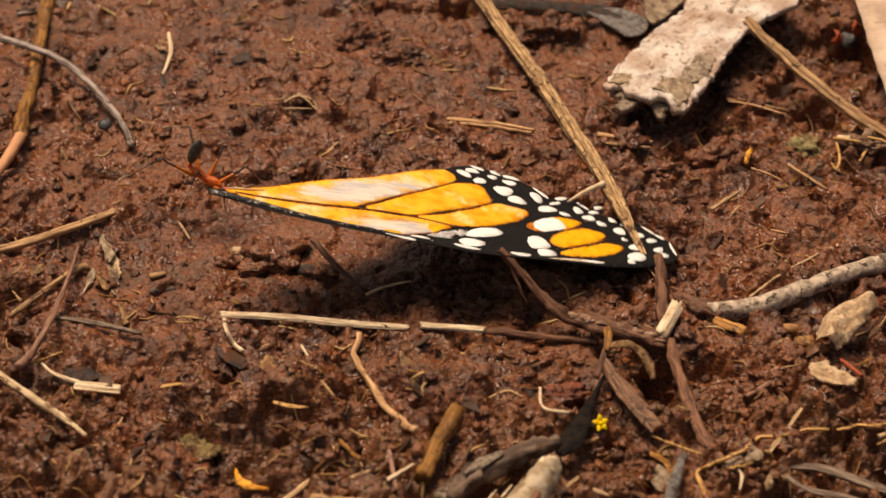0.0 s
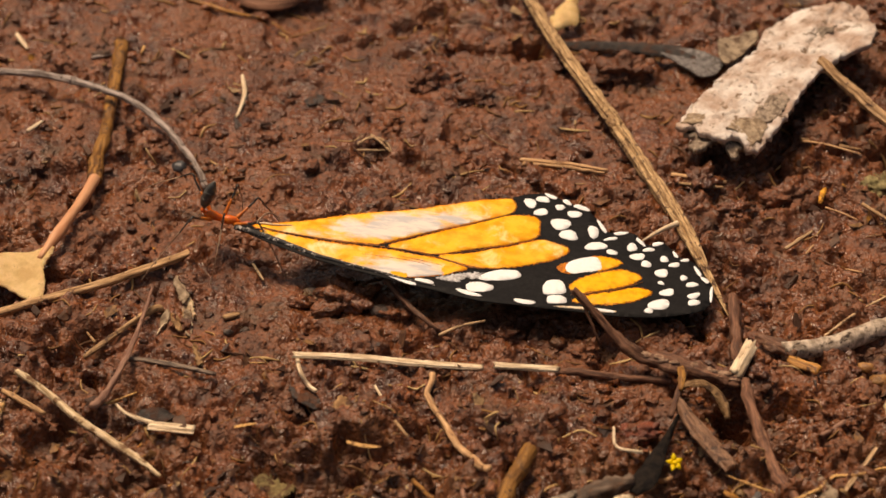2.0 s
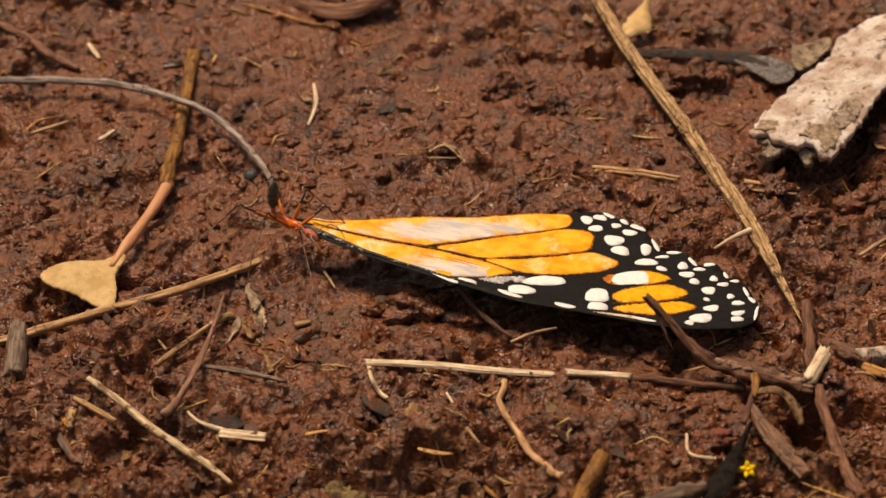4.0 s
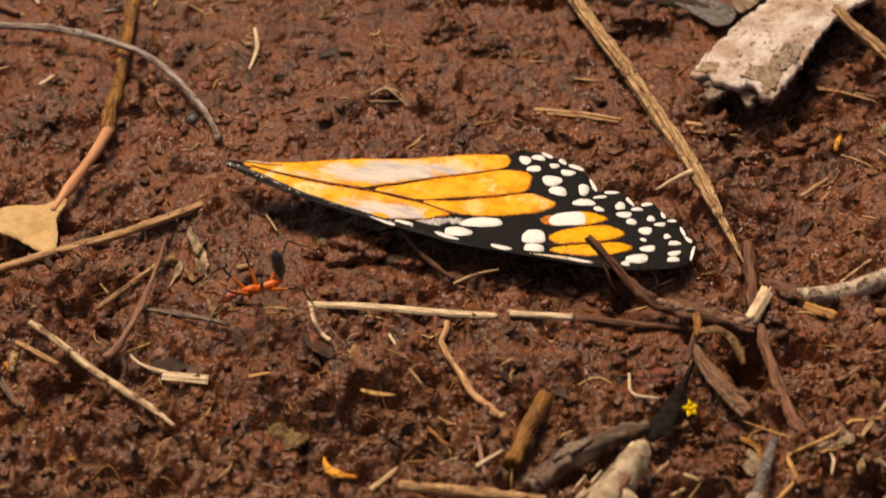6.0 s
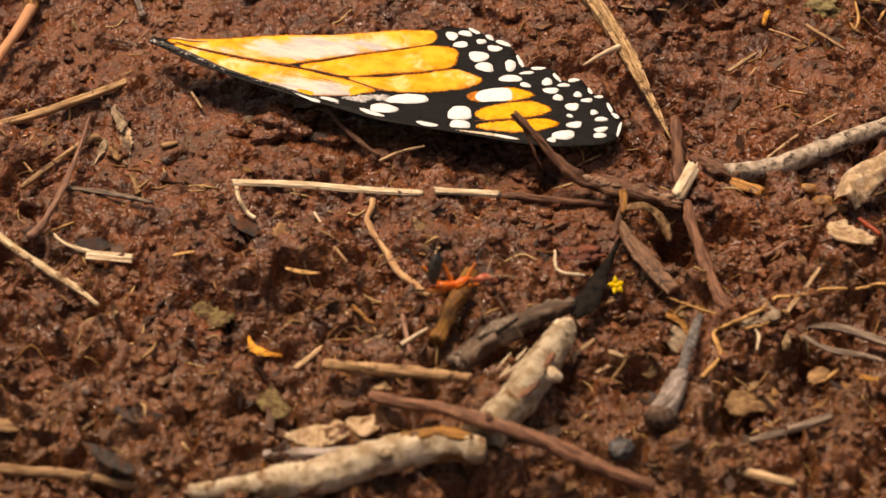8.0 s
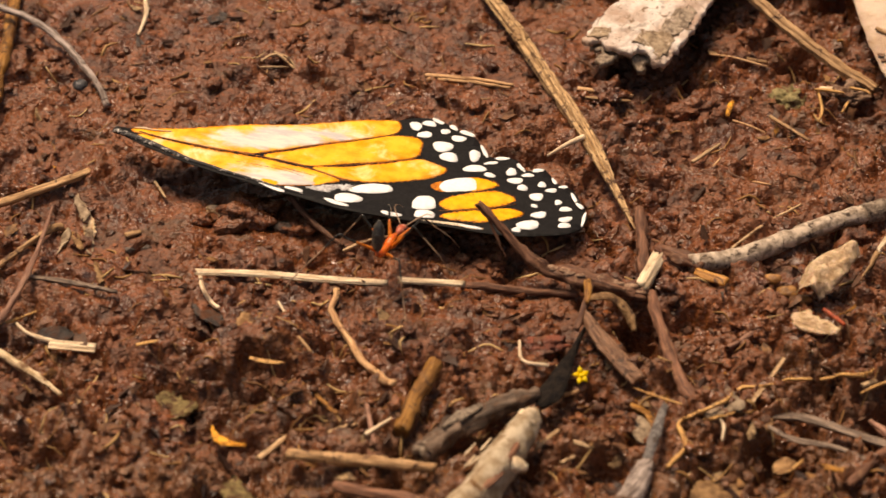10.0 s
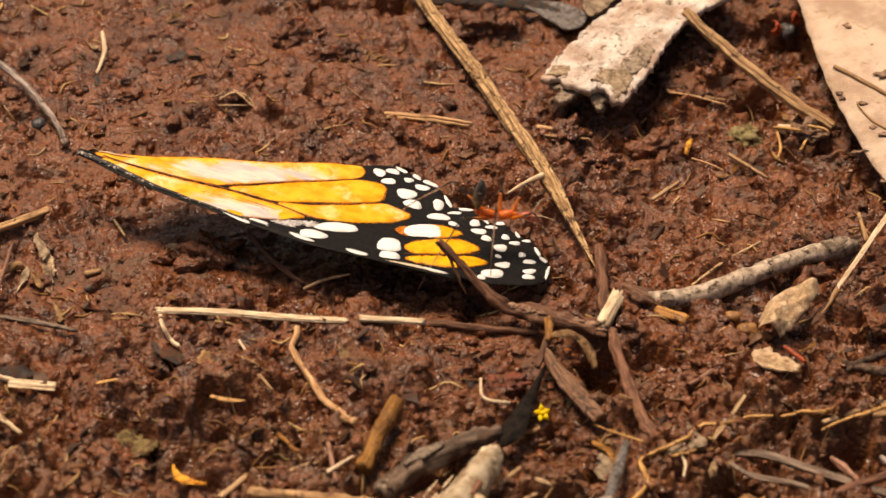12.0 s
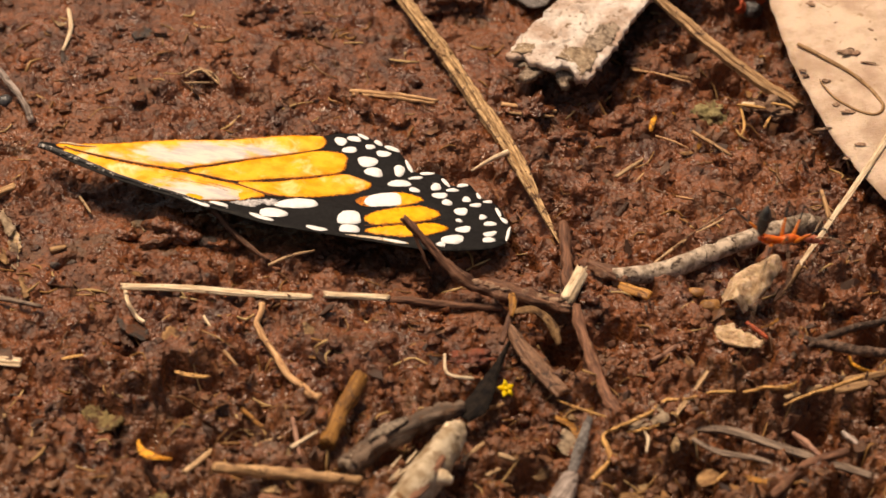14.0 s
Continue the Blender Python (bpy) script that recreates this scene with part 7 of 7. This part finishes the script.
def island_material(name, tones, rough):
    """Bits that each take one of a run of tones."""
    m = surface(name, (0.2, 0.1, 0.05), (0.4, 0.2, 0.1), 0.5, None, 1, (0, 1), rough, 0.5, 0.15, vary=0.0)
    nt = m.node_tree
    geo = nt.nodes.new("ShaderNodeNewGeometry")
    tone = nt.nodes.new("ShaderNodeValToRGB")
    tone.color_ramp.interpolation = "CONSTANT"
    ends = tone.color_ramp.elements
    for n, (at, color) in enumerate(tones):
        spot = ends[n] if n < 2 else ends.new(at)
        spot.position, spot.color = at, (*color, 1)
    nt.links.new(geo.outputs["Random Per Island"], tone.inputs["Fac"])
    stain = ramp(nt, grain(nt, nt.nodes.new("ShaderNodeTexCoord").outputs["Object"], 0.6, 4.0, 0.7), 0.3, 0.7)
    nt.links.new(mix_color(nt, stain, (0.05, 0.02, 0.012), tone.outputs["Color"]), nt.nodes["Principled BSDF"].inputs["Base Color"])
    return m


FLAKE = island_material("leaf_shred", [(0.0, (0.05, 0.025, 0.015)), (0.3, (0.13, 0.06, 0.03)), (0.55, (0.22, 0.10, 0.045)), (0.72, (0.34, 0.17, 0.06)), (0.84, (0.07, 0.06, 0.055)), (0.90, (0.50, 0.33, 0.17)), (0.96, (0.60, 0.27, 0.05))], (0.35, 0.7))
FIBRE = fibre_material()
soil_crumbs()
plant_fibres()
litter_flakes()


# ---- what moves: the ant tugs the wing, lets go, and walks off over it ----
def motions():
    wing = [(0, -9.95, -13.2, 12.4, -11.3, 15.4, 6.6), (0.5, -13.87, -2.53, 8.33, -12.12, 9.98, -12.61), (1, -15.15, -1.44, 4.29, -3.91, 4.08, -12.02),
            (1.5, -15.28, -1.8, 4.05, -2.40, 3.61, -11.50), (2, -15.3, -1.3, 3.8, -3.74, 2.73, -11.68), (2.5, -16.25, -0.5, 5.35, -13.82, 4.65, -15.82),
            (2.7, -16.35, -0.4, 5.2, -13.2, 4.4, -15.84), (4.8, -17.71, 1.61, 3.5, -7.44, 1.96, -17.68), (11.6, -17.71, 1.61, 3.5, -7.44, 1.96, -17.68),
            (11.8, -17.55, 1.9, 3.6, -8.5, 3.2, -18.1), (12, -17.05, 0.4, 6.5, -11.3, 6.1, -18.4), (12.2, -17.4, 1.8, 3.8, -7.8, 2.7, -18.05), (12.4, -17.71, 1.61, 3.5, -7.44, 1.96, -17.68), (14, -17.71, 1.61, 3.5, -7.44, 1.96, -17.68)]
    walk(WING, [(t, pose(x * MM, y * MM, z * MM, rx, ry, rz)) for t, x, y, z, rx, ry, rz in wing])
    steps = [(0, -10.54, -0.91, 4.4, -30), (0.25, -12.9, 0.6, 4.4, 24), (0.5, -14.42, 1.08, 4.4, 77), (0.75, -14.2, 2.2, 4.2, 45), (1, -13.67, 2.86, 4.0, 10), (1.5, -15.59, 0.22, 4.0, -3), (2, -16.50, -0.08, 4.0, -6),
             (2.5, -18.2, 1.7, 4.0, -8), (2.7, -18.4, 1.7, 4.0, -24), (4.0, -17.0, 0.6, 4.0, -40), (4.8, -14.97, -1.83, 4.0, -47), (5, -13.2, -5.57, 4.0, -37), (5.5, -7.85, -13.02, 4.0, -80),
             (5.75, -11.2, -16.8, 4.0, -128), (6, -13.59, -19.40, 4.0, -164), (6.5, -15.45, -26.63, 4.0, -152), (6.75, -15.0, -28.6, 4.0, -92), (7, -12.46, -29.21, 4.0, -31), (7.5, -0.59, -34.57, 4.0, -17), (7.7, 5.70, -38.12, 4.0, -8),
             (8.3, 14.0, -37.0, 4.2, 50), (9.0, 11.5, -28.5, 4.2, 95), (9.8, 7.75, -20.10, 4.0, 65), (10, 9.8, -18.9, 4.0, 61), (10.5, 6.51, -18.34, 4.4, 78), (11, 9.42, -14.11, 6.2, 60),
             (11.5, 18.85, -9.89, 6.2, 6), (12, 25.18, -10.52, 5.4, -3), (12.5, 35.71, -10.21, 4.6, 3), (13, 46.48, -17.28, 5.0, 2), (13.5, 47.64, -17.47, 5.0, -8), (14, 55.98, -19.56, 5.4, 5)]
    walk(ANT, [(t, pose(x * MM, y * MM, z * MM, 0, 14 if t < 3 else 0, turn)) for t, x, y, z, turn in steps])
    # legs swing in two sets of three, wider the faster it goes
    times = [s[0] for s in steps]
    for leg, phase, side in LEGS:
        hip = leg.location.copy()
        rows = []
        for k in range(85):
            t = k / 6
            x0, x1 = (np.interp(t + d, times, [s[1] for s in steps]) for d in (-0.15, 0.15))
            y0, y1 = (np.interp(t + d, times, [s[2] for s in steps]) for d in (-0.15, 0.15))
            reach = 5 + 13 * min(1.0, math.hypot(x1 - x0, y1 - y0) / 2.5)
            swing = math.sin(math.pi * (k + phase) * 0.97)
            lift = max(0.0, math.cos(math.pi * (k + phase) * 0.97)) * reach * 0.35
            rows.append((min(t, 14.0), Matrix.Translation(hip) @ pose(0, 0, 0, side * lift, 0, side * reach * (swing if k % 2 else -swing) + side * reach * 0.5 * math.cos(1.3 * k))))
        walk(leg, rows)


motions()
